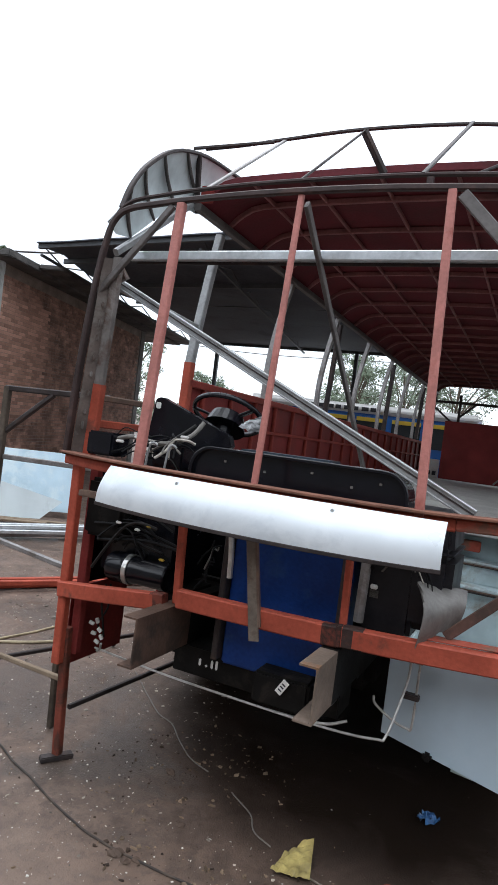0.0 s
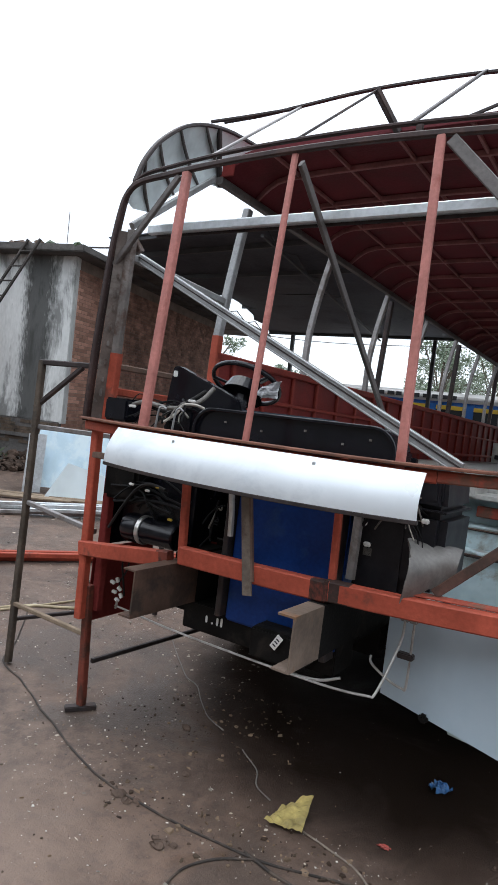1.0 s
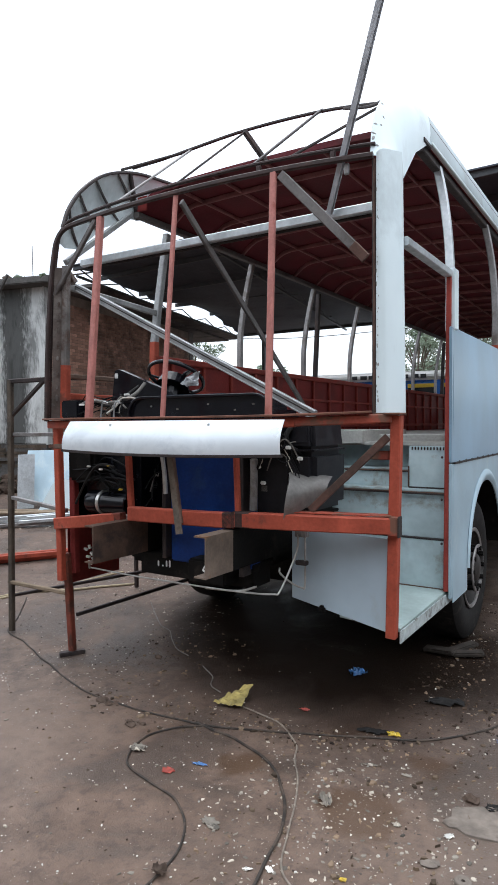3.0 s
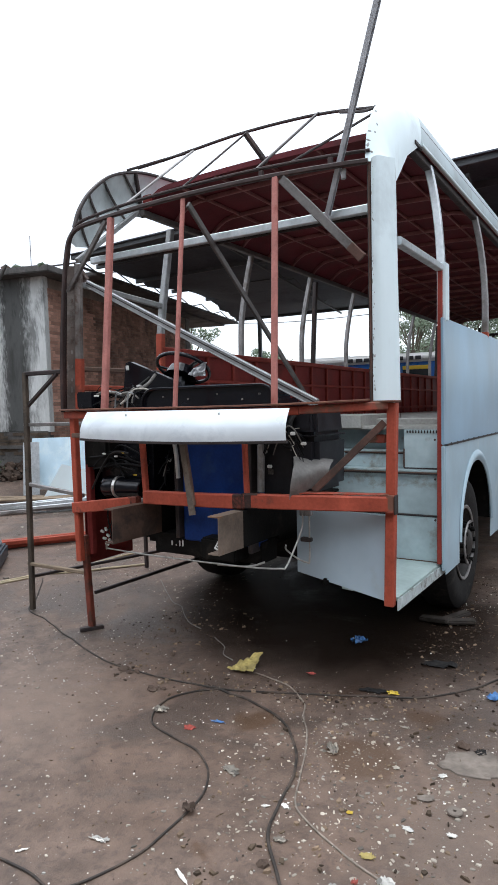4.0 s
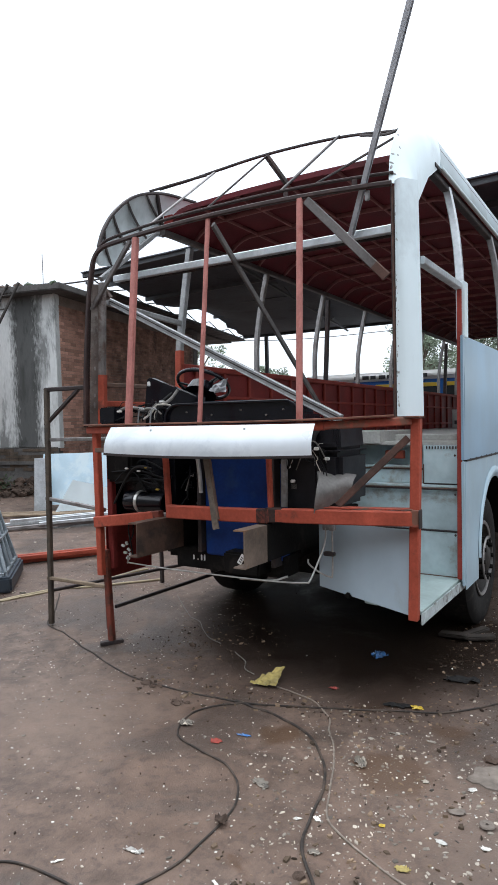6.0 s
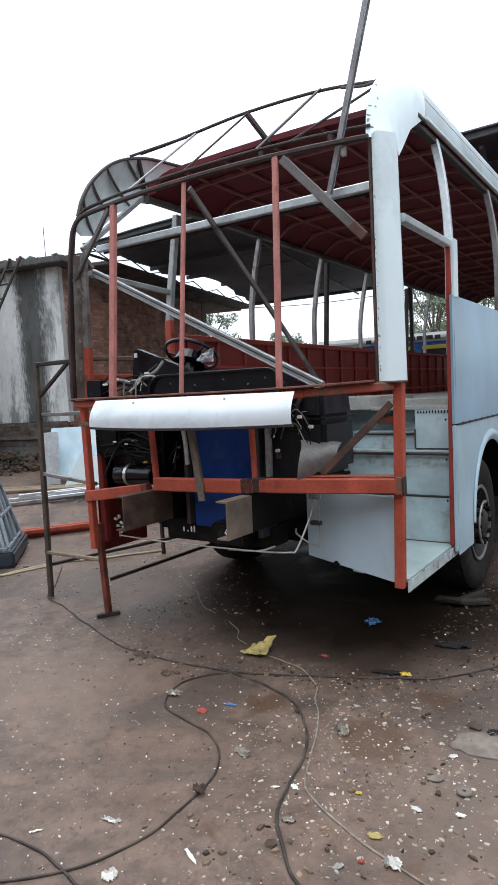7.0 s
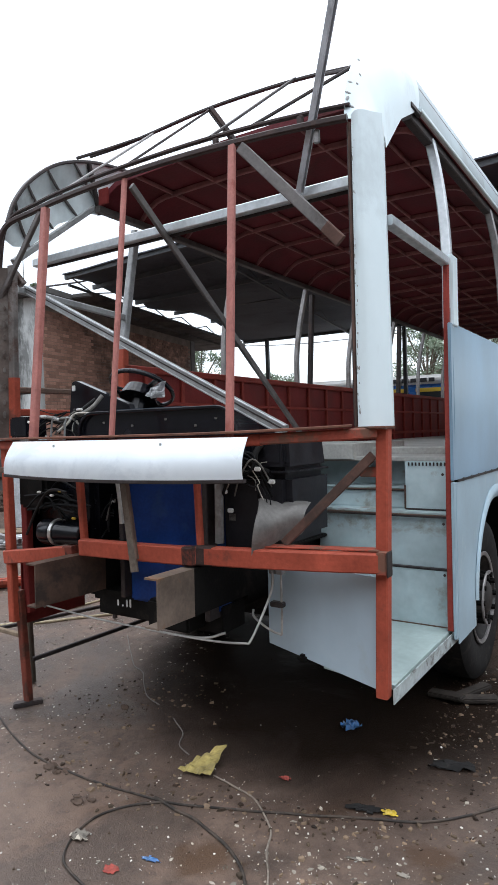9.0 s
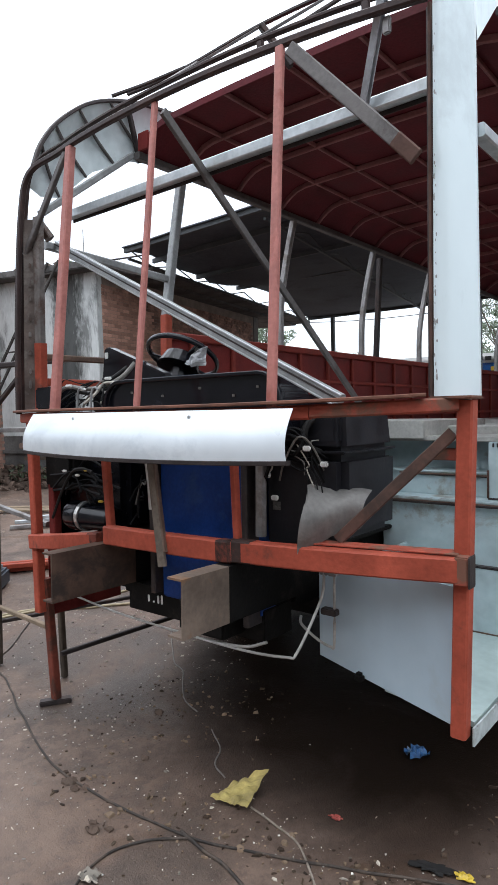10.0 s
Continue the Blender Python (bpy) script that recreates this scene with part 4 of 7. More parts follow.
box("door_edge", 1.216, 1.232, 0.89, 0.935, 1.335, 2.16, PRIMER, bus, "blue-grey folded panel edge")
box("door_edge", 1.216, 1.232, 0.89, 0.935, 0.50, 1.328, PANEL_LOW, bus)
box("door_post_skin", 1.20, 1.238, 0.93, 1.03, 2.15, 2.52, SKIN, bus, "pale skin over the door post")
beam("door_header", (1.19, 0.12, 2.49), (1.20, 0.92, 2.485), 0.05, 0.045, GALV, bus, label="bright bar over the door opening")
for z in (0.83, 1.10, 1.36):
    box("hinge_block", 1.172, 1.186, 0.872, 0.885, z, z + 0.016, DARK_STEEL, bus)
# entrance well
bm = bmesh.new()
corners = [(0.82, 0.165), (1.19, 0.085), (1.19, 0.97), (0.82, 0.97)]
f_top, f_low = [bm.verts.new((x, y, 0.537)) for x, y in corners], [bm.verts.new((x, y, 0.517)) for x, y in corners]
bm.faces.new(f_top)
bm.faces.new(f_low[::-1])
for i in range(4):
    bm.faces.new((f_top[i], f_low[i], f_low[(i + 1) % 4], f_top[(i + 1) % 4]))
part("step_floor", bm, STEP_FLOOR, bus, "pale grey-green sheet step floor")
bm = sheet(bmesh.new(), lambda u, v: (1.205, 0.04 + 1.06 * u, 0.475 - 0.015 * u + 0.062 * v), 2, 1, 0.006)
part("step_kick", bm, STEP_WORN, bus, "pale worn kick plate")
bm = sheet(bmesh.new(), lambda u, v: (0.505 + 0.665 * u, 0.205 - 0.145 * u, (0.575 - 0.07 * u) * (1 - v) + 0.99 * v), 4, 3, 0.004)
part("step_front_panel", bm, STEP_FRONT, bus, "pale blue-grey primed sheet under the bumper")
for x, z in ((0.70, 0.535), (0.90, 0.512)):
    box("weld_bracket", x, x + 0.04, 0.13, 0.19, z, z + 0.035, GREASE_SHADE, bus, edge=0.01)
box("step_riser", 0.40, 1.19, 0.955, 0.965, 0.535, 0.845, STEP, bus)
box("step_riser", 0.40, 1.19, 0.985, 0.995, 0.845, 1.145, STEP, bus)
box("step_tread", 0.40, 1.19, 0.95, 1.0, 0.842, 0.852, DARK_STEEL, bus)
box("step_tread", 0.40, 1.19, 0.96, 1.30, 1.142, 1.158, STEP, bus)
box("step_riser", 0.93, 1.19, 1.01, 1.02, 1.158, 1.43, STEP, bus)
box("step_riser", 0.15, 0.93, 1.08, 1.09, 1.158, 1.27, STEP, bus)
box("step_tread", 0.15, 0.93, 1.06, 1.25, 1.27, 1.282, STEP, bus)
box("step_riser", 0.15, 0.93, 1.20, 1.21, 1.282, 1.425, STEP, bus)
box("step_side", 0.52, 0.535, 0.26, 1.0, 0.60, 0.92, STEP, bus)
for x0, x1, y, z in ((0.42, 1.18, 0.953, 0.537), (0.42, 1.18, 0.958, 1.136), (0.46, 0.92, 1.058, 1.262)):
    box("rust_line", x0, x1, y - 0.004, y, z, z + 0.007, RUST, bus, edge=0.001)
box("rust_patch", 0.926, 0.936, 1.0, 1.009, 1.165, 1.30, PROP, bus, "brown rust run at the step corner", edge=0.003)
# dark strips stand in for the shadow lines under the treads
box("tread_gap_shadow", 0.40, 1.19, 0.952, 0.9545, 1.126, 1.137, DARK_STEEL, bus, edge=0.001)
box("tread_gap_shadow", 0.46, 0.93, 1.075, 1.0795, 1.254, 1.262, DARK_STEEL, bus, edge=0.001)
box("tread_gap_shadow", 0.93, 1.19, 1.004, 1.0095, 1.16, 1.169, DARK_STEEL, bus, edge=0.001)
box("red_stub", 0.62, 0.76, 1.10, 1.14, 1.33, 1.39, RED_RUSTY, bus, edge=0.004)
for i in range(12):
    x = 0.95 + 0.02 * i
    box("edge_tooth", x, x + 0.009, 1.002, 1.009, 1.402, 1.428, DARK_STEEL, bus)
# passenger floor
box("passenger_floor", -1.20, 1.20, 1.02, Y_END, 1.43, 1.455, FLOORPLATE, bus, "worn grey sheet floor")
beam("floor_edge", (-0.25, 1.25, 1.47), (1.18, 1.45, 1.47), 0.12, 0.06, FLOORPLATE, bus)
box("engine_hatch", -0.2, 0.62, 1.0, 1.9, 1.44, 1.53, FLOORPLATE, bus)
# rear end
for x in (-1.12, -0.62, 1.12):
    beam("rear_post", (x, Y_END, 1.45), (x, Y_END, 3.18), 0.05, 0.05, DARK_STEEL, bus, (0, 1, 0))
beam("rear_rail", (-1.15, Y_END, 3.02), (1.15, Y_END, 3.02), 0.05, 0.05, DARK_STEEL, bus)
beam("rear_brace", (-0.62, Y_END, 2.72), (-0.30, Y_END, 3.02), 0.04, 0.04, DARK_STEEL, bus, (0, 1, 0))
beam("rear_brace", (-1.12, Y_END, 2.9), (-0.6, Y_END - 0.3, 2.5), 0.04, 0.04, DARK_STEEL, bus, (0, 1, 0))
box("rear_board", -0.68, 1.15, 9.5, 9.53, 1.48, 2.55, RED_DARK, bus, "dark red board across the rear")
beam("board_strap", (0.28, 9.48, 1.5), (0.75, 9.48, 2.0), 0.03, 0.02, GREY_STEEL, bus, (0, 1, 0))
rear_sign = box("marked_board", -1.08, -0.72, 9.70, 9.72, 1.46, 1.82, PALE_BOARD, bus, "pale board with dark painted marks")
for x in (-1.03, -0.93, -0.83):
    box("mark", x, x + 0.07, 9.694, 9.70, 1.52, 1.60, INK, rear_sign)

# bumper beam in three lengths
bent("bumper_beam", [(-1.15, -0.07, 0.91), (-0.9, -0.11, 0.945), (-0.60, -0.13, 0.985), (-0.50, -0.13, 0.995)], rect(0.05, 0.078), RED, bus, label="red-primed bumper beam", steps=3)
bent("bumper_beam", [(-0.405, -0.155, 1.04), (-0.2, -0.165, 1.045), (0.1, -0.165, 1.05), (0.35, -0.16, 1.055)], rect(0.055, 0.084), RED, bus, steps=3)
bent("bumper_beam", [(0.37, -0.17, 1.064), (0.6, -0.15, 1.068), (0.9, -0.09, 1.07), (1.14, -0.02, 1.07), (1.20, -0.002, 1.07)], rect(0.06, 0.082), RED, bus, steps=3)
beam("beam_flange", (0.68, -0.085, 1.116), (1.165, 0.02, 1.118), 0.07, 0.006, RED_RUSTY, bus)
box("burnt_end", 1.168, 1.214, -0.04, 0.01, 1.024, 1.117, RED_RUSTY, bus, "scorched welded joint")
box("end_plate", 1.2145, 1.22, -0.045, 0.014, 1.018, 1.122, DARK_STEEL, bus)
box("burnt_joint", 0.345, 0.372, -0.194, -0.14, 1.018, 1.106, BURNT, bus)
beam("burnt_end", (0.285, -0.1625, 1.0535), (0.349, -0.16, 1.055), 0.058, 0.0865, BURNT, bus, label="scorched end of the beam")
beam("burnt_end", (0.372, -0.1695, 1.064), (0.455, -0.162, 1.0655), 0.0625, 0.0845, BURNT, bus, label="scorched end of the beam")
beam("burnt_end", (-0.56, -0.13, 0.9895), (-0.49, -0.13, 0.9965), 0.0525, 0.0805, BURNT, bus, label="scorched end of the beam")
beam("stub_post", (-0.445, -0.10, 1.0), (-0.455, -0.13, 1.60), 0.036, 0.036, RED, bus, (0, 1, 0))
beam("stub_post", (0.36, -0.14, 1.05), (0.355, -0.16, 1.60), 0.03, 0.03, RED, bus, (0, 1, 0))
beam("rusty_strap", (-0.115, -0.17, 1.60), (0.005, -0.205, 0.958), 0.046, 0.014, STRAP, bus, (0, 1, 0), "grey-brown rusty strap over the radiator")
beam("rusty_strap", (-0.08, -0.178, 1.56), (0.02, -0.20, 1.02), 0.012, 0.02, RUST, bus, (0, 1, 0))
# front sheet over the bumper gap
def hood_place(u, v):
    x = -0.815 + 1.545 * u + (0.035 * (1 - v) if u < 0.5 else 0.0) * (1 - u * 2)
    return (x, rail_y(x) - 0.045 - 0.045 * math.sin(math.pi * 0.5 * v) - 0.012 * math.sin(math.pi * v), 1.596 - (0.168 + 0.012 * math.sin(math.pi * u)) * v)


hood = part("front_sheet", sheet(bmesh.new(), hood_place, 28, 8, 0.003), WHITE, bus, "white bowed sheet along the front", smooth=True)
bent("sheet_lip", [(lambda p: (p[0], p[1] + 0.012, p[2] - 0.008))(hood_place(i / 14, 1)) for i in range(15)], rect(0.035, 0.016, 0.002), DARK_STEEL, hood, steps=1)
for u in (0.27, 0.73):
    p = hood_place(u, 0.13)
    bm = bmesh.new()
    bmesh.ops.create_cone(bm, cap_ends=True, segments=12, radius1=0.009, radius2=0.007, depth=0.006, matrix=Matrix.Translation((p[0], p[1] - 0.004, p[2])) @ Matrix.Rotation(radians(90), 4, "X"))
    part("bolt", bm, GALV, hood)
box("sheet_bracket", -0.98, -0.78, -0.24, -0.20, 1.425, 1.455, RUST, bus)

# chassis
# rails turn near black behind the horns, shade put into their colour
bm = sweep(bmesh.new(), channel(0.07, 0.215, 0.008), [(-0.465, 0.03, 0.885), (-0.465, 10.5, 0.83)])
part("chassis_rail", bm, GREASE_SHADE, bus, "chassis channel, near black for the shade behind its end", smooth=False)
bm = sweep(bmesh.new(), channel(0.07, 0.215, 0.008), [(-0.465, -0.44, 0.89), (-0.465, 0.028, 0.885)])
part("rail_horn", bm, HORN, bus, "rusty sawn end of the chassis rail", smooth=False)
bm = sweep(bmesh.new(), channel(0.075, 0.215, 0.008), [(0.335, -0.21, 0.902), (0.335, 10.5, 0.83)])
part("chassis_rail", bm, GREASE_SHADE, bus, "chassis channel, near black for the shade behind its end", smooth=False)
bm = sweep(bmesh.new(), channel(0.075, 0.215, 0.008), [(0.335, -0.46, 0.905), (0.335, -0.212, 0.902)])
part("rail_horn", bm, HORN_ORANGE, bus, "rusty sawn end of the chassis rail", smooth=False)
box("cross_member", -0.50, 0.34, 0.04, 0.24, 0.635, 0.77, GREASE_SHADE, bus, "greasy black cross member")
# added black block fills the dark gap beside the left horn
box("dark_filler", -0.66, -0.48, 0.10, 0.40, 0.68, 1.0, GREASE_SHADE, bus, edge=0.03)
box("tow_block", -0.02, 0.24, -0.10, 0.06, 0.66, 0.80, GREASE_SHADE, bus, edge=0.012)
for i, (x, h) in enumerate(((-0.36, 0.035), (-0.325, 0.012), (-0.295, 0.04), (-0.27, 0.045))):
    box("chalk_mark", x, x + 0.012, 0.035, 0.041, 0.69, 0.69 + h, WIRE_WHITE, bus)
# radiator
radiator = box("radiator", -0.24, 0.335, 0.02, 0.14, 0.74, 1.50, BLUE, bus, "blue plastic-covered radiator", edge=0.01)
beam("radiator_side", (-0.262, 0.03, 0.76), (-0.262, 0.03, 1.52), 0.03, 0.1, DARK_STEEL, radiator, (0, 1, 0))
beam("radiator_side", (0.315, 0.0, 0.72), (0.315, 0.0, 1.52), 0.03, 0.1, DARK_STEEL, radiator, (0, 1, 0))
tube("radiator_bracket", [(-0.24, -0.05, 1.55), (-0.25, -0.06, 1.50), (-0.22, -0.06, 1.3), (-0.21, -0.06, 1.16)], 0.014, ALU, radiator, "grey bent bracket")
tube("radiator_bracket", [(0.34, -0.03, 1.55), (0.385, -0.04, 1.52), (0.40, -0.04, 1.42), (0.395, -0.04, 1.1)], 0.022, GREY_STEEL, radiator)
box("engine", -0.40, 0.36, 0.2, 1.0, 0.72, 1.52, GREASE_SHADE, bus, "dark greasy engine behind the radiator", edge=0.04)
box("fire_wall", -1.12, 0.45, 0.46, 0.50, 1.02, 1.62, BLACK, bus)
# brake and air pipes under the front
tube("air_pipe", [(-1.0, 0.08, 0.60), (-0.92, 0.07, 0.60), (-0.5, -0.02, 0.62), (0.0, -0.08, 0.64), (0.36, -0.11, 0.655), (0.54, -0.085, 0.662), (0.575, -0.065, 0.68), (0.607, 0.03, 0.83), (0.616, 0.06, 0.90), (0.617, 0.065, 0.97)], 0.0056, DULL_PIPE, bus, "bare aluminium air pipe")
tube("air_pipe", [(-0.95, 0.03, 0.61), (-0.9, -0.02, 0.64), (-0.88, -0.04, 0.68)], 0.0065, DULL_PIPE, bus)
tube("air_pipe", [(0.08, -0.06, 0.63), (0.3, -0.05, 0.64), (0.40, -0.02, 0.67)], 0.0065, DULL_PIPE, bus)
tube("air_pipe", [(0.47, 0.12, 0.755), (0.485, 0.1, 0.73), (0.56, 0.09, 0.69), (0.63, 0.085, 0.672), (0.651, 0.08, 0.70), (0.653, 0.08, 0.97)], 0.0056, DULL_PIPE, bus)
for x in (0.615, 0.652):
    box("pipe_fitting", x - 0.018, x + 0.018, 0.06, 0.10, 0.955, 1.0, GREY_STEEL, bus)
box("pipe_clip", 0.60, 0.668, 0.06, 0.095, 0.80, 0.825, DARK_STEEL, bus)
# air cleaner with hoses
bm = lathe(bmesh.new(), [(0.02, -0.92), (0.072, -0.92), (0.078, -0.9), (0.078, -0.83), (0.07, -0.82), (0.07, -0.76), (0.066, -0.75), (0.066, -0.585), (0.058, -0.578), (0.055, -0.62), (0.02, -0.70)], 24, Matrix.Translation((0, 0.03, 1.065)))
air = part("air_cleaner", bm, BLACK, bus, "black ribbed air intake cylinder", smooth=True)
bm = lathe(bmesh.new(), [(0.071, -0.815), (0.078, -0.815), (0.078, -0.79), (0.071, -0.79)], 24, Matrix.Translation((0, 0.03, 1.065)))
part("hose_clamp", bm, ALU, air, "bright hose clamp")
box("air_box", -1.08, -0.58, 0.1, 0.42, 0.98, 1.42, BLACK, bus, edge=0.04)
box("battery_box", -1.10, -0.86, -0.02, 0.2, 1.20, 1.50, GREASE_SHADE, bus, edge=0.02)
wire_rng = random.Random(21)


def wander(a, b, sag, wobble):
    """A loose wire from a to b that sags or arches and wanders."""
    a, b = Vector(a), Vector(b)
    pts = []
    for i in range(5):
        t = i / 4
        jitter = Vector((wire_rng.uniform(-1, 1), wire_rng.uniform(-1, 1) * 0.5, wire_rng.uniform(-1, 1))) * wobble * math.sin(math.pi * t)
        pts.append(lerp(a, b, t) + Vector((0, 0, sag * math.sin(math.pi * t))) + jitter)
    return pts


# loom over the intake, with loose ends
for k in range(14):
    a = (wire_rng.uniform(-1.02, -0.8), wire_rng.uniform(-0.06, 0.04), wire_rng.uniform(1.14, 1.30))
    b = (wire_rng.uniform(-0.75, -0.50), wire_rng.uniform(-0.06, 0.06), wire_rng.uniform(1.10, 1.30))
    tube("wiring", wander(a, b, wire_rng.uniform(-0.03, 0.10), 0.016), wire_rng.choice((0.004, 0.005, 0.006, 0.008)), WIRE_BLACK, bus, n=6, steps=4)
tube("wiring", wander((-0.99, -0.05, 1.05), (-0.62, -0.07, 1.31), 0.12, 0.01), 0.008, CABLE, bus, n=6, steps=5)
for k in range(5):
    a = (wire_rng.uniform(-0.42, -0.33), -0.02, wire_rng.uniform(1.05, 1.2))
    tube("wiring", wander(a, (a[0] + wire_rng.uniform(0.0, 0.08), 0.0, a[2] + 0.12), 0.03, 0.025), 0.004, (WIRE_BLACK, WIRE_DULL)[k == 2], bus, n=6, steps=4)
for x, y, z in ((-0.86, -0.07, 1.30), (-0.74, -0.08, 1.285), (-0.68, -0.07, 1.31), (-0.60, -0.05, 1.16)):
    box("connector", x, x + 0.03, y - 0.008, y + 0.008, z, z + 0.012, WIRE_WHITE if x < -0.7 else YELLOW_PLASTIC, bus)
# wiring and hoses on the cab sill
for k in range(16):
    a = (wire_rng.uniform(-1.06, -0.62), wire_rng.uniform(-0.06, 0.06), wire_rng.uniform(1.60, 1.68))
    b = (a[0] + wire_rng.uniform(-0.1, 0.32), wire_rng.uniform(-0.04, 0.14), wire_rng.uniform(1.60, 1.76))
    tube("wiring", wander(a, b, wire_rng.uniform(0.0, 0.07), 0.016), wire_rng.choice((0.003, 0.004, 0.006, 0.008)), (WIRE_BLACK, WIRE_BLACK, WIRE_DULL, WIRE_BLACK, CABLE, WIRE_PALE)[k % 6], bus, n=6, steps=4)
# grey loom that climbs to the instrument panel, and two bent brackets
tube("loom", [(-0.98, 0.0, 1.71), (-0.86, -0.02, 1.735), (-0.74, 0.0, 1.72), (-0.66, 0.05, 1.73), (-0.60, 0.12, 1.78), (-0.575, 0.18, 1.85)], 0.012, WIRE_DULL, bus, "grey taped wiring loom", steps=5)
tube("loom", [(-0.86, 0.0, 1.72), (-0.76, 0.05, 1.70), (-0.66, 0.08, 1.76), (-0.61, 0.16, 1.83)], 0.010, CABLE, bus, steps=5)
for x in (-0.74, -0.63):
    tube("bent_bracket", [(x, -0.06, 1.60), (x + 0.012, -0.06, 1.70), (x + 0.03, -0.055, 1.722), (x + 0.05, -0.05, 1.71)], 0.0055, GALV_DULL, bus, steps=4)
for k, (x, y, z) in enumerate(((-0.92, -0.08, 1.70), (-0.82, -0.07, 1.73), (-0.75, -0.04, 1.71), (-0.60, 0.0, 1.76))):
    box("connector", x, x + 0.045, y, y + 0.016, z, z + 0.014, WIRE_WHITE, bus)
box("relay_box", -1.12, -0.96, -0.05, 0.1, 1.62, 1.74, BLACK, bus, edge=0.01)
box("relay_box", -0.80, -0.62, 0.08, 0.25, 1.60, 1.72, BLACK, bus, edge=0.01)
# dashboard: tilted panel and long black trough
def prism(outline, y0, y1):
    """An upright plate with the outline of (x, z) between y0 and y1."""
    bm = bmesh.new()
    f, g = [bm.verts.new((x, y0, z)) for x, z in outline], [bm.verts.new((x, y1, z)) for x, z in outline]
    bm.faces.new(f)
    bm.faces.new(g[::-1])
    for i in range(len(outline)):
        j = (i + 1) % len(outline)
        bm.faces.new((f[i], g[i], g[j], f[j]))
    bmesh.ops.bevel(bm, geom=bm.edges[:], offset=0.006, segments=2, affect="EDGES")
    return bm


panel = part("instrument_panel", prism([(-0.99, 1.70), (-0.955, 1.955), (-0.92, 1.965), (-0.48, 1.80), (-0.46, 1.74), (-0.60, 1.68)], 0.29, 0.35), BLACK, bus, "dark tilted instrument panel with a white sticker")
box("sticker", -0.945, -0.915, 0.283, 0.289, 1.90, 1.935, WIRE_WHITE, panel)
def tray_line(grow):
    """The rounded outline of the dashboard's front, as (x, z)."""
    line = [(-0.46 - grow, 1.50)]
    line += [(-0.36 - (0.10 + grow) * math.cos(a * math.pi / 12), 1.635 + (0.10 + grow) * math.sin(a * math.pi / 12)) for a in range(7)]
    line += [(0.44 + (0.10 + grow) * math.sin(a * math.pi / 12), 1.635 + (0.10 + grow) * math.cos(a * math.pi / 12)) for a in range(7)]
    return line + [(0.54 + grow, 1.50)]


dash = part("dashboard", prism(tray_line(0.0), -0.085, 0.10), BLACK, bus, "long black moulded dashboard tray with rounded ends")
part("dash_edge", sweep(bmesh.new(), rect(0.016, 0.022, 0.004), [(x, -0.10, z) for x, z in tray_line(0.002)], (0, 1, 0)), BLACK, dash, smooth=True)
box("dash_shelf", -0.44, 0.44, 0.10, 0.44, 1.50, 1.66, BLACK, dash, edge=0.02)
box("dash_ledge", -0.38, 0.48, -0.098, -0.085, 1.52, 1.535, BLACK, dash)
for x, z in ((-0.3, 1.68), (-0.1, 1.66), (0.12, 1.685), (0.3, 1.65), (0.42, 1.68)):
    box("dash_clip", x, x + 0.012, -0.09, -0.084, z, z + 0.01, WIRE_DULL, dash, edge=0.001)
box("dash_lid", -0.25, 0.20, -0.05, 0.10, 1.735, 1.752, MOULD_DARK, dash, "grey-black lid", edge=0.008)
for x, y in ((0.28, 0.0), (0.33, 0.03), (-0.30, 0.0)):
    box("scrap_card", x, x + 0.06, y, y + 0.035, 1.7355, 1.742, WIRE_WHITE, dash)
# steering wheel
WH = pose(-0.665, 0.62, 1.915, -30, -3, 0)
bm = bmesh.new()
n_major, n_minor = 40, 10
ring_v = []
for i in range(n_major):
    a = 2 * math.pi * i / n_major
    ring_v.append([bm.verts.new(WH @ Vector(((0.205 + 0.013 * math.cos(2 * math.pi * j / n_minor)) * math.cos(a), (0.205 + 0.013 * math.cos(2 * math.pi * j / n_minor)) * math.sin(a), 0.016 * math.sin(2 * math.pi * j / n_minor)))) for j in range(n_minor)])
for i in range(n_major):
    for j in range(n_minor):
        bm.faces.new((ring_v[i][j], ring_v[(i + 1) % n_major][j], ring_v[(i + 1) % n_major][(j + 1) % n_minor], ring_v[i][(j + 1) % n_minor]))
wheel_s = part("steering_wheel", bm, BLACK, bus, "black steering wheel", smooth=True)
for a in (200, 340, 90):
    c, s_ = math.cos(radians(a)), math.sin(radians(a))
    beam("spoke", WH @ Vector((0.05 * c, 0.05 * s_, -0.03)), WH @ Vector((0.21 * c, 0.21 * s_, 0)), 0.04, 0.016, BLACK, wheel_s)
bm = bmesh.new()
bmesh.ops.create_cone(bm, cap_ends=True, segments=24, radius1=0.125, radius2=0.10, depth=0.08, matrix=WH @ Matrix.Translation((0, 0, -0.05)))
part("hub", bm, BLACK, wheel_s)
tube("steering_column", [WH @ Vector((0, 0, -0.05)), (-0.66, 0.52, 1.65), (-0.66, 0.42, 1.3)], 0.045, BLACK, bus)
def bag_place(u, v):
    p = Vector((-0.485 + 0.14 * u - 0.04 * v, 0.50 - 0.03 * math.sin(3 * u), 1.895 + 0.05 * u - (0.03 + 0.10 * u * (1.2 - 0.5 * u)) * v))
    return p + noise.noise_vector(Vector((u * 3, v * 3, 4))) * 0.022


part("stalk_cover", sheet(bmesh.new(), bag_place, 8, 8, 0.002), BAG, wheel_s, "crumpled silvery plastic bag on the stalk")
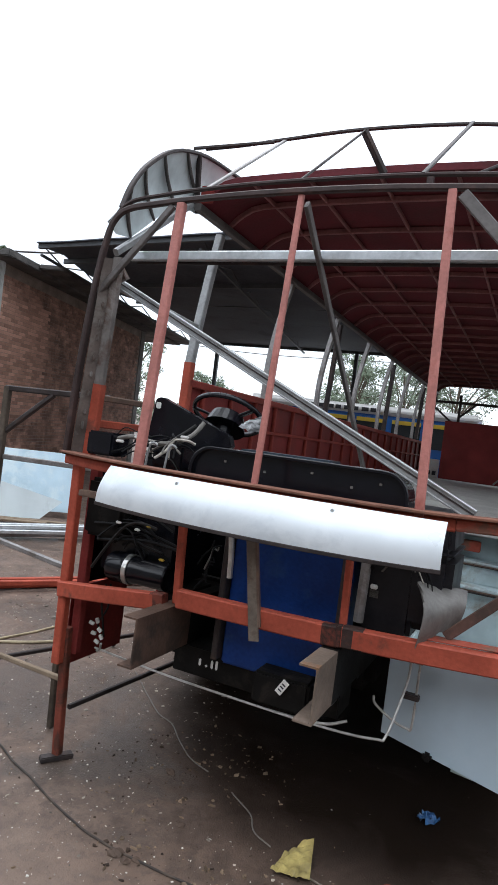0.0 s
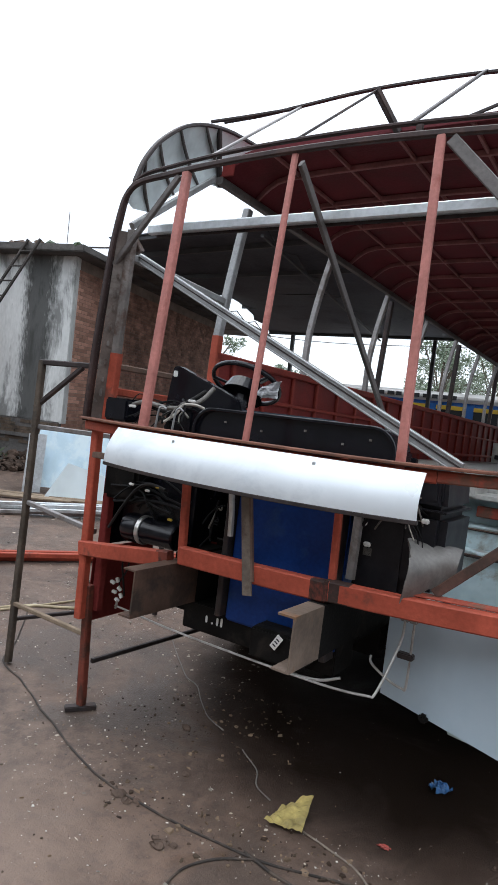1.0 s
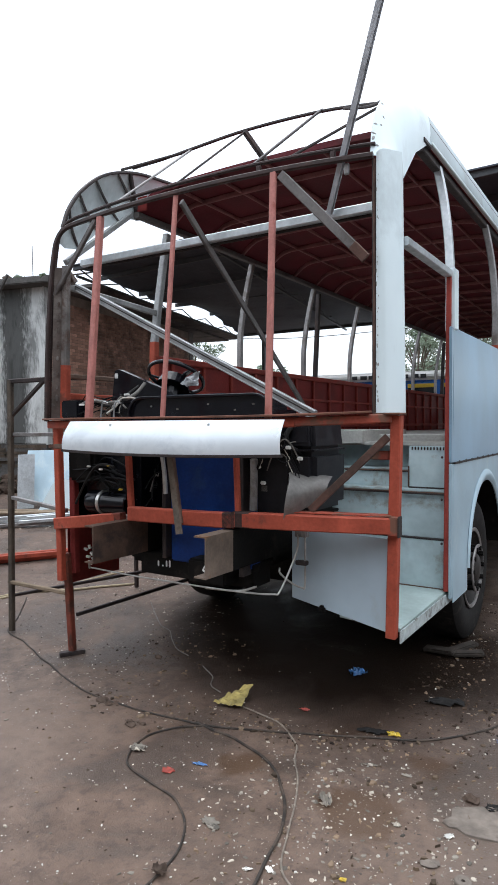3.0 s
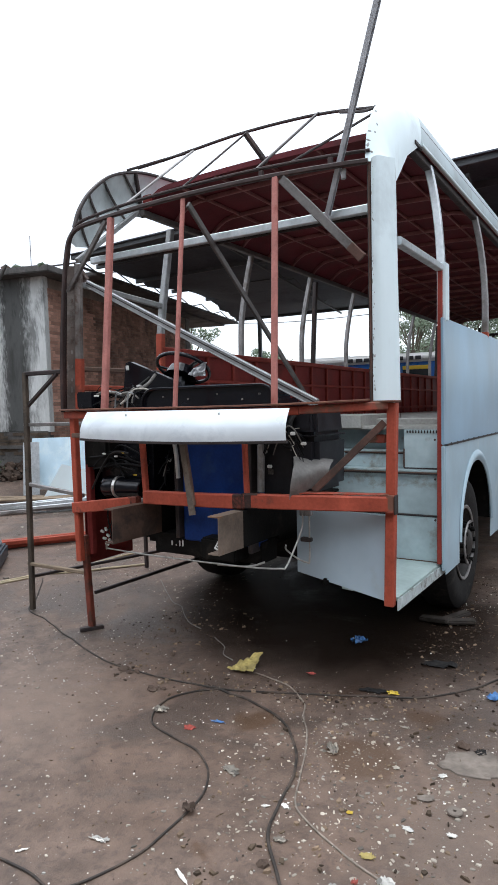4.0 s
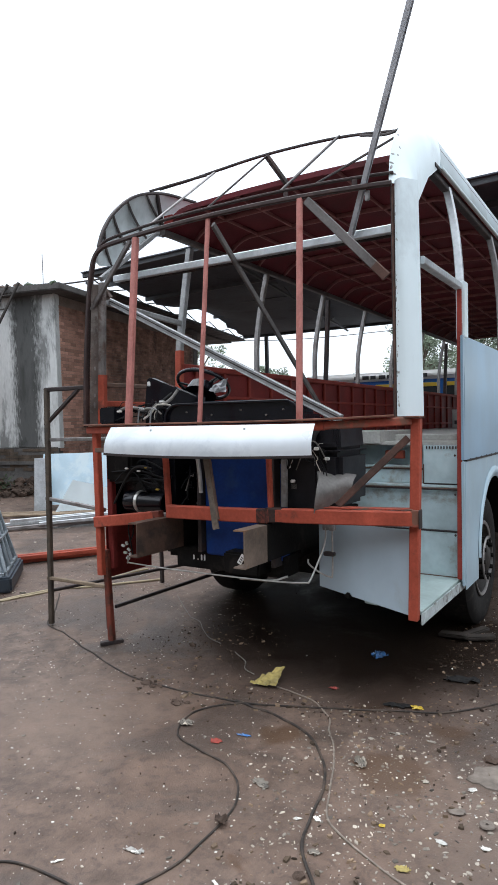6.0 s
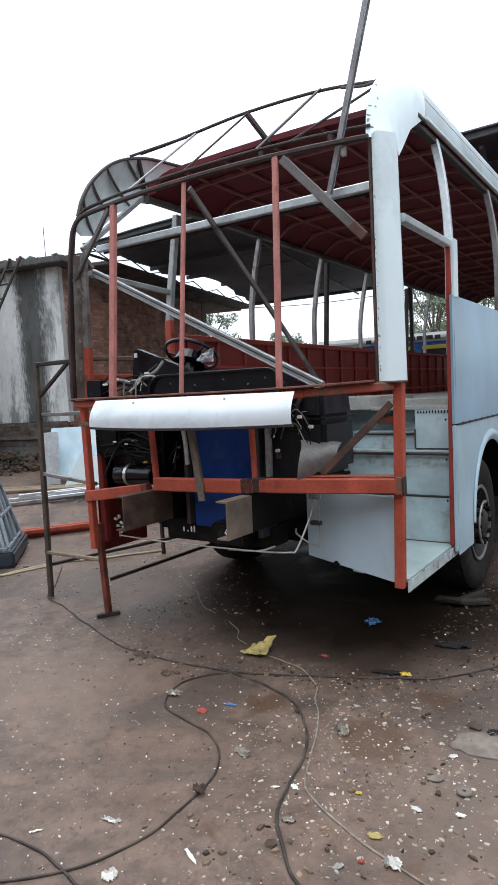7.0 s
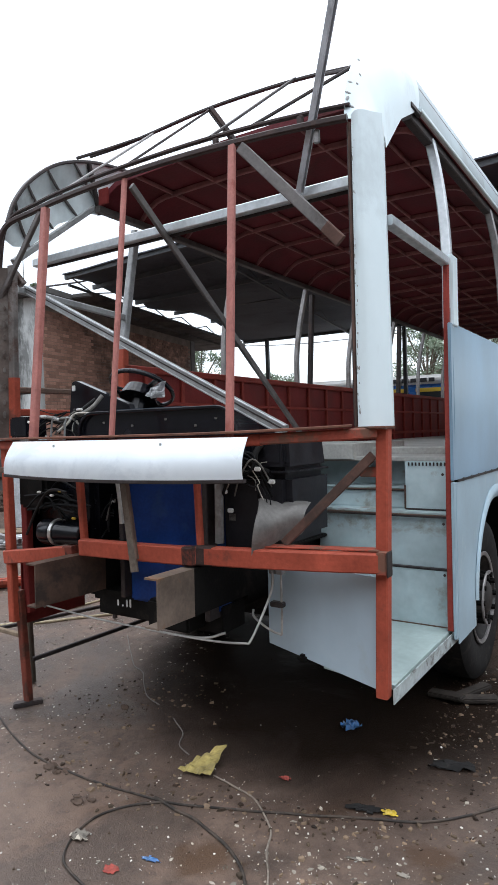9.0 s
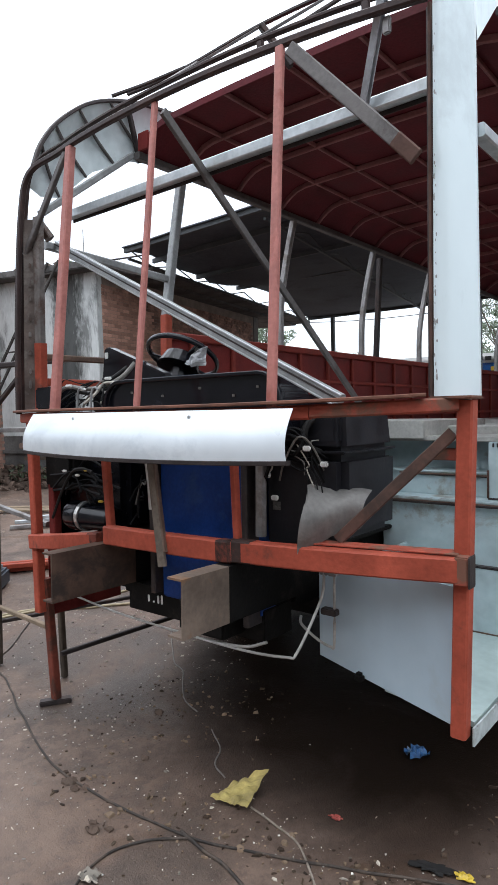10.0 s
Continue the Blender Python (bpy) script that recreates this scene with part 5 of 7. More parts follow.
# black heater box with cables on the passenger side
def moulded(x0, x1, y0, y1, z0, z1, taper, radius):
    """Block narrowed towards its top, with rounded edges."""
    bm = block(bmesh.new(), x0, x1, y0, y1, z0, z1)
    for v in bm.verts:
        if v.co.z > (z0 + z1) / 2:
            v.co.x += taper if v.co.x < (x0 + x1) / 2 else -taper
            v.co.y += taper if v.co.y < (y0 + y1) / 2 else -taper
    bmesh.ops.bevel(bm, geom=bm.edges[:], offset=radius, segments=4, affect="EDGES")
    return bm


heater = part("heater_box", moulded(0.44, 0.738, 0.02, 0.44, 1.10, 1.432, -0.004, 0.035), HOUSING, bus, "black moulded heater housing with rounded edges", smooth=True)
part("heater_lid", moulded(0.446, 0.734, 0.024, 0.43, 1.430, 1.598, 0.012, 0.026), HOUSING, heater, smooth=True)
part("front_panel", moulded(0.605, 0.712, 0.022, 0.10, 1.458, 1.575, 0.006, 0.018), HOUSING, heater, smooth=True)
part("heater_seam", moulded(0.446, 0.741, 0.016, 0.44, 1.427, 1.437, 0.0, 0.004), HOUSING, heater, "proud seam between lid and housing", smooth=True)
for x, z in ((0.625, 1.385), (0.60, 1.475)):
    tube("clip", [(x, 0.012, z - 0.012), (x + 0.006, 0.008, z), (x + 0.035, 0.010, z + 0.004)], 0.0025, WIRE_PALE, heater, "pale bent wire clip", n=6)
tube("heater_duct", [(0.60, 0.05, 1.57), (0.585, -0.005, 1.52), (0.595, -0.01, 1.46), (0.63, 0.03, 1.43)], 0.014, RUBBER, heater)
box("fuse_box", 0.38, 0.60, 0.012, 0.2, 1.05, 1.41, HOUSING, bus, edge=0.02)
bm = lathe(bmesh.new(), [(0.0, 0.0), (0.045, 0.0), (0.05, 0.02), (0.03, 0.03), (0.0, 0.03)], 16, pose(0.56, 0.09, 1.50, 0, 0, -90))
part("socket", bm, BLACK, heater, smooth=True)
for k, (dx, dz) in enumerate(((0, 0), (0.03, 0.05), (-0.05, 0.02), (0.06, -0.02), (-0.02, -0.06))):
    tube("wiring", [(0.40 + dx, 0.0, 1.34 + dz), (0.46 + dx, -0.05, 1.42 + dz), (0.53 + dx, -0.06, 1.50 + 0.4 * dz), (0.60 + dx * 0.4, -0.02, 1.46), (0.66, 0.03, 1.36 + dz)], 0.004 if k % 2 else 0.008, (WIRE_BLACK, WIRE_DULL)[k == 3], bus, n=6, steps=4)
tube("wiring", [(0.55 + 0.045 * math.cos(a), -0.035 + 0.015 * math.sin(2 * a), 1.475 + 0.05 * math.sin(a)) for a in [k * 0.7 for k in range(10)]], 0.007, WIRE_BLACK, bus, "loop of black cable", n=6, steps=4)
for k, mat in enumerate((WIRE_DULL, WIRE_BLACK, WIRE_PALE, WIRE_BLACK, WIRE_BLACK)):
    tube("wiring", wander((0.54 + 0.012 * k, -0.03, 1.44 + 0.012 * k), (0.60 + 0.02 * k, -0.035, 1.35 - 0.02 * k), 0.02, 0.02), 0.0028, mat, bus, n=5, steps=4)
tube("wiring", wander((0.43, -0.03, 1.52), (0.60, 0.0, 1.36), -0.03, 0.03), 0.006, WIRE_BLACK, bus, n=6, steps=4)
tube("wiring", wander((0.46, -0.04, 1.45), (0.40, -0.03, 1.30), 0.0, 0.02), 0.0035, WIRE_PALE, bus, n=6, steps=4)
box("label_plate", 0.415, 0.455, 0.012, 0.02, 1.20, 1.235, WIRE_DULL, bus, edge=0.001)
for x, y, z in ((0.40, -0.02, 1.33), (0.415, -0.03, 1.41), (0.60, -0.04, 1.44), (0.65, -0.0, 1.38), (0.42, 0.0, 1.24)):
    box("connector", x, x + 0.03, y - 0.009, y + 0.009, z, z + 0.02, WIRE_WHITE, bus)
bm = block(bmesh.new(), -0.016, 0.016, -0.002, 0.002, -0.034, 0.034, 0.001)
bm.transform(pose(0.125, -0.112, 0.765, 0, 32, 0))
tag = part("paper_tag", bm, WIRE_WHITE, bus, "white paper tag tied to the chassis")
for k in (-0.016, 0.0, 0.014):
    bm = block(bmesh.new(), -0.009, 0.009, -0.0035, -0.0022, k - 0.003, k + 0.003)
    bm.transform(pose(0.125, -0.112, 0.765, 0, 32, 0))
    part("tag_mark", bm, INK, tag)
for x, z, a in ((-1.055, 0.715, 20), (-1.02, 0.735, 70), (-1.0, 0.69, 40), (-1.035, 0.665, 10), (-0.985, 0.655, 60), (-1.01, 0.625, 30)):
    bm = block(bmesh.new(), -0.014, 0.014, -0.009, 0.009, -0.008, 0.008, 0.002)
    bm.transform(pose(x, 0.10, z, 0, a, 15))
    plug = part("connector", bm, WIRE_WHITE, bus)
tube("wiring", [(-1.03, 0.15, 0.92), (-1.04, 0.145, 0.82), (-1.02, 0.145, 0.73), (-1.0, 0.145, 0.64)], 0.006, CABLE, bus, n=6, steps=4)
tube("wiring", [(-1.0, 0.15, 0.93), (-1.0, 0.15, 0.8), (-1.045, 0.145, 0.71), (-1.03, 0.145, 0.66)], 0.005, CABLE, bus, n=6, steps=4)
# bent grey sheet hung on the beam, with a rusty prop
def flap_place(u, v):
    top = lerp(Vector((0.575, -0.075, 1.318)), Vector((0.795, 0.125, 1.285)), u)
    low = lerp(Vector((0.655, -0.17, 1.09)), Vector((0.785, 0.07, 1.165)), u ** 0.8)
    p = lerp(top, low, v)
    over = math.sin(math.pi * v)
    curl = max(0.0, 0.25 - u) / 0.25
    p += Vector((0.012 + 0.03 * (1 - u), -0.055, 0.02)) * over
    p += Vector((0.05, 0.06, -0.03)) * curl * curl * (1 - v) ** 2
    p.z += 0.006 * math.sin(9 * u + 4 * v) + 0.012 * v * noise.noise(Vector((u * 6, 1, 2)))
    return p


part("bent_flap", sheet(bmesh.new(), flap_place, 14, 12, 0.003), FLAP, bus, "bent grey sheet offcut on the bumper beam", smooth=True)
beam("corner_prop", (1.145, 0.02, 1.51), (0.75, -0.05, 1.125), 0.040, 0.016, PROP, bus, (0, 1, 0), "rusty flat prop at the corner post")

# wheels
def wheel_at(x, y, s):
    m = Matrix.Translation((x, y, 0.535)) @ Matrix.Diagonal((s, 1, 1, 1))
    tyre_rows = [(0.27, -0.10), (0.31, -0.125), (0.42, -0.135), (0.475, -0.125), (0.50, -0.10), (0.505, 0.0), (0.50, 0.10), (0.475, 0.125), (0.42, 0.135), (0.31, 0.125), (0.27, 0.10)]
    w = new("wheel")
    w.parent = bus
    part("tyre", lathe(bmesh.new(), tyre_rows, 40, m), RUBBER, w, "black worn tyre", smooth=True)
    rim_rows = [(0.275, 0.10), (0.285, 0.115), (0.27, 0.12), (0.255, 0.09), (0.24, 0.05), (0.18, 0.055), (0.17, 0.10), (0.14, 0.105), (0.12, 0.105), (0.10, 0.15), (0.08, 0.165), (0.0, 0.17)]
    part("rim_edge", lathe(bmesh.new(), [(0.262, 0.118), (0.282, 0.120), (0.288, 0.127), (0.282, 0.132), (0.262, 0.126), (0.262, 0.118)], 40, m), GREY_STEEL, w, "scuffed grey rim flange", smooth=True)
    part("rim", lathe(bmesh.new(), rim_rows, 32, m), WHEEL_DARK, w, "muddy steel rim and hub, darkened for the arch's shade", smooth=True)
    for i in range(10):
        a = 2 * math.pi * i / 10
        bm = bmesh.new()
        bmesh.ops.create_cone(bm, cap_ends=True, segments=6, radius1=0.022, radius2=0.017, depth=0.09, matrix=m @ Matrix.Translation((0.13, 0.145 * math.cos(a), 0.145 * math.sin(a))) @ Matrix.Rotation(radians(90), 4, "Y"))
        part("wheel_stud", bm, GREASE_SHADE, w)
    part("hub_ring", lathe(bmesh.new(), [(0.150, 0.150), (0.168, 0.152), (0.172, 0.158), (0.168, 0.164), (0.150, 0.166), (0.150, 0.150)], 32, m), GREY_STEEL, w, "worn bright hub ring", smooth=True)


for x, y, s in ((1.055, 1.70, 1), (-1.0, 1.70, -1), (0.98, 7.6, 1), (-0.98, 7.6, -1)):
    wheel_at(x, y, s)
for y in (1.72, 7.6):
    tube("axle", [(-0.9, y, 0.52), (-0.4, y, 0.47), (0.4, y, 0.47), (0.9, y, 0.52)], 0.06, GREASE_SHADE, bus)
# unseen masses added below the floor to keep light off the ground
box("floor_blocker", -1.15, 1.15, 2.45, 10.8, 0.72, 0.95, GREASE_SHADE, bus, "unseen dark mass added to keep light out from below", edge=0.02)
box("middle_blocker", -0.32, 0.30, 0.9, 2.6, 0.45, 1.0, GREASE_SHADE, bus, edge=0.06)
box("left_blocker", -1.23, -1.21, 2.45, 10.9, 0.45, 0.76, RED_DARK, bus)
box("rear_blocker", -1.2, 1.2, 10.86, 10.9, 0.45, 1.45, RED_DARK, bus)
box("guard_blocker", -0.42, -0.38, 0.6, 2.45, 0.62, 1.4, GREASE_SHADE, bus)
box("step_box_back", 0.42, 1.2, 1.05, 1.3, 0.6, 1.14, GREASE_SHADE, bus)

# ---- trestle stand that carries the cab corner ----
stand = thing("trestle_stand", "welded steel trestle with red and brown legs under the cab corner", "trestle")
beam("leg", (-1.87, 0.20, 0.0), (-1.92, 0.30, 1.92), 0.040, 0.040, LEG_BROWN, stand, (0, 1, 0), "tall dark steel leg")
beam("leg", (-1.11, 0.07, 0.012), (-1.12, 0.05, 0.70), 0.045, 0.045, LEG_RED, stand, (0, 1, 0), "dirty dark red leg")
beam("leg", (-1.35, 0.31, 0.0), (-1.36, 0.31, 0.62), 0.036, 0.036, LEG_BROWN, stand, (0, 1, 0))
beam("leg", (-1.80, 1.60, 0.0), (-1.80, 1.60, 0.62), 0.035, 0.035, DARK_STEEL, stand, (0, 1, 0))
bm = block(bmesh.new(), -0.085, 0.085, -0.025, 0.025, 0.0, 0.028, 0.005)
bm.transform(pose(-1.105, 0.06, -0.006, 0, 0, 52))
part("foot_plate", bm, DARK_STEEL, stand, "flat steel foot")
beam("top_bar", (-1.93, 0.30, 1.91), (-1.27, 0.42, 1.92), 0.04, 0.035, DARK_STEEL, stand)
beam("corner_stay", (-1.94, 0.29, 1.62), (-1.62, 0.35, 1.90), 0.03, 0.03, DARK_STEEL, stand, (0, 1, 0))
beam("rung", (-1.94, 0.28, 1.50), (-1.22, 0.42, 1.50), 0.02, 0.03, GREY_STEEL, stand)
beam("rung", (-1.93, 0.26, 1.02), (-1.18, 0.12, 0.98), 0.025, 0.03, GREY_STEEL, stand)
beam("rung", (-1.91, 0.22, 0.37), (-1.13, 0.06, 0.42), 0.025, 0.028, WOODISH, stand)
beam("rung", (-1.90, 0.24, 0.26), (-1.35, 1.35, 0.28), 0.025, 0.025, DARK_STEEL, stand)
beam("rung", (-1.09, 0.10, 0.265), (-0.82, 1.55, 0.29), 0.025, 0.025, DARK_STEEL, stand)

# ---- cables on the ground ----


def ground_cable(name, flat, r, mat, label):
    pts = arc_points([(x, y, ground_height(x, y) + r * 0.8) for x, y in flat], 8)
    pts = [Vector((p.x + 0.008 * noise.noise(p * 6), p.y + 0.008 * noise.noise(p * 6 + Vector((9, 0, 0))), ground_height(p.x, p.y) + r * 0.85)) for p in pts]
    return tagged(part(name, sweep(bmesh.new(), circle(r, 8), pts), mat, None, smooth=True), label, "cable", "cables on the ground")


ground_cable("power_cable", [(-2.5, 0.9), (-2.1, 0.45), (-1.92, 0.20), (-1.6, 0.08), (-1.32, -0.05), (-0.71, -0.30), (-0.38, -0.36), (-0.08, -0.37), (0.22, -0.36), (0.42, -0.31), (0.69, -0.22), (1.03, -0.08), (1.33, 0.04), (1.55, 0.25), (1.75, 0.55), (2.3, 1.1)], 0.0052, MUDDY_CABLE, "long black power cable on the wet earth")
ground_cable("power_cable", [(0.25, -0.36), (0.12, -0.46), (0.06, -0.58), (0.07, -0.74), (0.16, -0.85), (0.35, -0.91), (0.52, -0.97), (0.64, -1.08), (0.71, -1.24), (0.71, -1.42), (0.69, -1.6), (0.62, -1.78), (0.5, -1.94), (0.3, -2.1)], 0.0052, MUDDY_CABLE, "black cable looped over the wet earth")
ground_cable("power_cable", [(0.20, -0.35), (0.34, -0.38), (0.48, -0.41), (0.73, -0.52), (0.90, -0.72), (0.99, -0.92), (1.03, -1.16), (1.07, -1.34), (1.16, -1.46), (1.3, -1.6), (1.5, -1.7)], 0.0066, MUDDY_CABLE, "thick black cable curving over the earth")
ground_cable("twin_wire", [(0.34, -0.08), (0.48, -0.12), (0.62, -0.17), (0.76, -0.30), (0.82, -0.43), (0.93, -0.65), (1.02, -0.92), (1.08, -1.10), (1.16, -1.18), (1.33, -1.27), (1.46, -1.33), (1.7, -1.42)], 0.0042, TWIN, "thin pale twisted wire on the earth")
ground_cable("thin_wire", [(-1.4, 1.3), (-1.2, 1.1), (-0.95, 0.85), (-0.8, 0.76), (-0.55, 0.5), (-0.38, 0.42)], 0.0035, WIRE_DULL, "thin grey wire trailing under the bus")
ground_cable("thin_wire", [(-0.2, 0.32), (-0.05, 0.2), (0.02, 0.08), (0.12, 0.02)], 0.0035, WIRE_DULL, "short thin grey wire on the earth")
ground_cable("power_cable", [(-0.06, -2.25), (0.0, -2.05), (0.07, -1.93), (0.2, -1.88), (0.35, -1.88), (0.47, -1.9), (0.6, -1.93), (0.9, -2.05)], 0.0052, MUDDY_CABLE, "short length of black cable on the earth")
ground_cable("pale_hose", [(-4.4, -0.6), (-3.6, -0.15), (-2.94, 0.22), (-2.83, 0.51), (-2.64, 0.98), (-2.35, 1.23), (-1.9, 1.7)], 0.012, HOSE, "pale yellow hose lying on the earth")
ground_cable("pale_hose", [(-4.4, -0.3), (-3.5, 0.15), (-2.9, 0.42), (-2.7, 0.75), (-2.5, 1.3), (-2.3, 2.0)], 0.010, HOSE, "second pale hose lying on the earth")


# ---- litter ----
def crumple(name, x, y, rx, ry, h, mat, label, category, seed=0, turn=0.0):
    bm = bmesh.new()
    bmesh.ops.create_grid(bm, x_segments=9, y_segments=9, size=1)
    bmesh.ops.delete(bm, geom=[v for v in bm.verts if v.co.length > 1.0 + 0.28 * noise.noise(v.co * 2 + Vector((seed, 0, 0)))], context="VERTS")
    for v in bm.verts:
        k = Vector((v.co.x * 2.1 + seed, v.co.y * 2.1, seed * 0.3))
        v.co.z = h * (0.35 + 0.9 * abs(noise.noise(k)) + 0.5 * noise.noise(k * 2.3))
        v.co.x *= rx
        v.co.y *= ry
    bmesh.ops.solidify(bm, geom=bm.faces[:], thickness=0.0015)
    low = min(v.co.z for v in bm.verts)
    bm.transform(pose(x, y, ground_height(x, y) - low, 0, 0, turn))
    return tagged(part(name, bm, mat, None, smooth=True), label, category)


def paper_place(u, v):
    x, y = 0.18 - 0.05 * v + 0.165 * (u + (1 - u) * 0.42 * v), -0.15 + 0.03 * u + 0.23 * v * (0.6 + 0.4 * u)
    crease = noise.noise(Vector((x * 14, y * 14, 2))) + 0.5 * noise.noise(Vector((x * 34, y * 34, 5)))
    return Vector((x, y, 0.012 + 0.03 * v * u + 0.032 * abs(crease)))


bm = sheet(bmesh.new(), paper_place, 18, 18, 0.0015)
tagged(part("paper_sheet", bm, PAPER, None, smooth=True), "crumpled yellow paper sheet on wet earth", "paper")
crumple("plastic_scrap", 0.74, 0.645, 0.065, 0.055, 0.06, BLUE_PLASTIC, "crumpled blue and white plastic scrap on the earth", "plastic scrap", 3, 20)
crumple("plastic_wrapper", 1.68, 0.18, 0.06, 0.035, 0.03, BLUE_PLASTIC, "crushed blue wrapper beside the cable", "wrapper", 5, 40)
crumple("plastic_scrap", 1.16, 0.02, 0.04, 0.022, 0.02, YELLOW_PLASTIC, "small yellow plastic scrap beside the cable", "plastic scrap", 7)
crumple("plastic_strip", 0.44, -0.675, 0.045, 0.014, 0.008, BLUE_PLASTIC, "short flat blue plastic strip", "plastic strip", 8, 10)
crumple("plastic_scrap", 0.34, -0.79, 0.035, 0.03, 0.006, RED_PLASTIC, "faded red plastic scrap trodden into earth", "plastic scrap", 9)
crumple("plastic_scrap", 0.65, 0.05, 0.03, 0.02, 0.012, RED_PLASTIC, "small red plastic scrap under the bus", "plastic scrap", 11)
crumple("paper_scrap", 1.14, -0.30, 0.05, 0.012, 0.01, CHIP, "white paper strip on the earth", "paper scrap", 12, 15)
crumple("paper_scrap", 1.07, -0.66, 0.03, 0.06, 0.03, CHIP, "crumpled dirty white paper", "paper scrap", 13, 30)
crumple("paper_scrap", 0.09, -0.70, 0.05, 0.04, 0.02, CHIP, "dirty white paper scrap inside cable loop", "paper scrap", 14)
crumple("paper_scrap", 0.72, -1.02, 0.045, 0.03, 0.012, CHIP, "flat dirty white paper scrap", "paper scrap", 15, -20)
crumple("paper_scrap", 1.44, -1.26, 0.03, 0.022, 0.012, PAPER, "pale yellow wrapper on the earth", "paper scrap", 16, 20)
for x, y, rx, ry, h, mat, label, turn in (
        (0.69, -1.85, 0.035, 0.03, 0.02, CHIP_WHITE, "crumpled white paper on the earth", 40), (0.89, -1.65, 0.05, 0.009, 0.006, CHIP_WHITE, "narrow white paper strip on the earth", -28),
        (0.49, -1.63, 0.045, 0.014, 0.018, CHIP_WHITE, "torn white plastic scrap on wet earth", 10), (0.75, -1.04, 0.03, 0.018, 0.01, CHIP, "cream paper scrap on wet earth", 5),
        (1.54, -1.36, 0.04, 0.03, 0.02, CHIP_WHITE, "torn clear plastic scrap on wet earth", -25), (1.55, -0.84, 0.045, 0.03, 0.012, SLAB, "flat grey plaster piece on wet earth", 20),
        (1.12, -1.33, 0.032, 0.018, 0.012, CHIP, "dirty pale scrap on wet earth", 15), (1.53, -1.05, 0.03, 0.016, 0.01, CHIP_WHITE, "white plastic flake on wet earth", -10),
        (1.32, -0.31, 0.03, 0.014, 0.008, CHIP, "pale flat scrap on wet earth", 0), (0.98, -1.18, 0.022, 0.01, 0.008, CHIP_WHITE, "white paper flake on wet earth", 25),
        (1.05, -1.14, 0.022, 0.014, 0.008, CHIP_WHITE, "white paper flake on wet earth", -30), (1.38, -0.68, 0.02, 0.018, 0.012, CHIP, "pale plaster crumb on wet earth", 12),
        (1.38, -1.46, 0.024, 0.014, 0.008, CHIP_WHITE, "white paper flake on wet earth", 50), (1.69, -1.02, 0.022, 0.014, 0.008, CHIP_WHITE, "white paper flake on wet earth", 5),
        (0.27, -1.81, 0.03, 0.008, 0.006, CHIP_WHITE, "thin white strip on wet earth", 48), (1.58, -0.66, 0.022, 0.018, 0.01, CHIP_WHITE, "white plaster flake on wet earth", 48)):
    crumple("litter_scrap", x, y, rx, ry, h, mat, label, "litter", x * 7 + y * 3, turn)
crumple("plastic_scrap", 1.44, -1.40, 0.014, 0.012, 0.01, RED_PLASTIC, "tiny red plastic scrap on earth", "plastic scrap", 41)
crumple("plastic_scrap", 1.30, -1.06, 0.016, 0.012, 0.01, YELLOW_PLASTIC, "tiny yellow plastic scrap on earth", "plastic scrap", 42)
for x, y, r in ((1.61, -0.37, 0.028), (1.12, -1.47, 0.018), (-0.44, -0.37, 0.026), (-0.38, -0.39, 0.02), (-0.34, -0.36, 0.016), (-0.1, -0.53, 0.022), (-0.05, -0.49, 0.016), (-0.13, -0.50, 0.014), (-0.55, 0.30, 0.022), (-0.3, -0.05, 0.018)):
    bm = bmesh.new()
    bmesh.ops.create_icosphere(bm, subdivisions=2, radius=r, matrix=Matrix.Translation((x, y, ground_height(x, y) + r * 0.15)) @ Matrix.Diagonal((1.3, 1.0, 0.6, 1)))
    for v in bm.verts:
        v.co += noise.noise_vector(v.co * (1.3 / r)) * r * 0.6
    tagged(part("stone", bm, STONE, None), "brown lump of stone and earth", "stone", "stones on the earth")
crumple("rag", 0.715, -1.35, 0.035, 0.03, 0.045, STONE, "grey rag knotted on the cable", "rag", 17)
crumple("rag", 1.32, 0.5, 0.12, 0.05, 0.03, RUBBER, "flat dark rubber offcut on the earth", "rubber offcut", 18, 20)
crumple("rag", 1.06, 0.0, 0.11, 0.03, 0.02, RUBBER, "dark rubber strip beside the cable", "rubber offcut", 19, 10)
crumple("rag", 1.70, -0.40, 0.03, 0.03, 0.02, RUBBER, "small dark plastic cap beside the slab", "cap", 20)
bm = lathe(bmesh.new(), [(0.007, 0.0), (0.007, 0.004), (0.014, 0.0035), (0.018, 0.006), (0.028, 0.005), (0.031, 0.0), (0.007, 0.0)], 20, pose(1.675, -0.885, 0.002, 0, -90, 0))
tagged(part("washer", bm, SLAB, None, smooth=True), "pale round washer on the earth", "washer")
slab_bm = bmesh.new()
rough_edge = random.Random(3)
corners = [(1.54, -0.58), (1.57, -0.45), (1.70, -0.37), (1.84, -0.40), (1.82, -0.52), (1.76, -0.60), (1.63, -0.63)]
outline = []
for (ax, ay), (bx, by) in zip(corners, corners[1:] + corners[:1]):
    for t in (0, 0.25, 0.5, 0.75):
        outline.append((ax + (bx - ax) * t + rough_edge.uniform(-0.012, 0.012), ay + (by - ay) * t + rough_edge.uniform(-0.012, 0.012)))
low_v = [slab_bm.verts.new((x, y, ground_height(x, y) - 0.004)) for x, y in outline]
top_v = [slab_bm.verts.new((x * 0.98 + 0.034, y * 0.98 - 0.01, ground_height(x, y) + 0.007)) for x, y in outline]
slab_bm.faces.new(top_v)
for i in range(len(outline)):
    j = (i + 1) % len(outline)
    slab_bm.faces.new((low_v[i], low_v[j], top_v[j], top_v[i]))
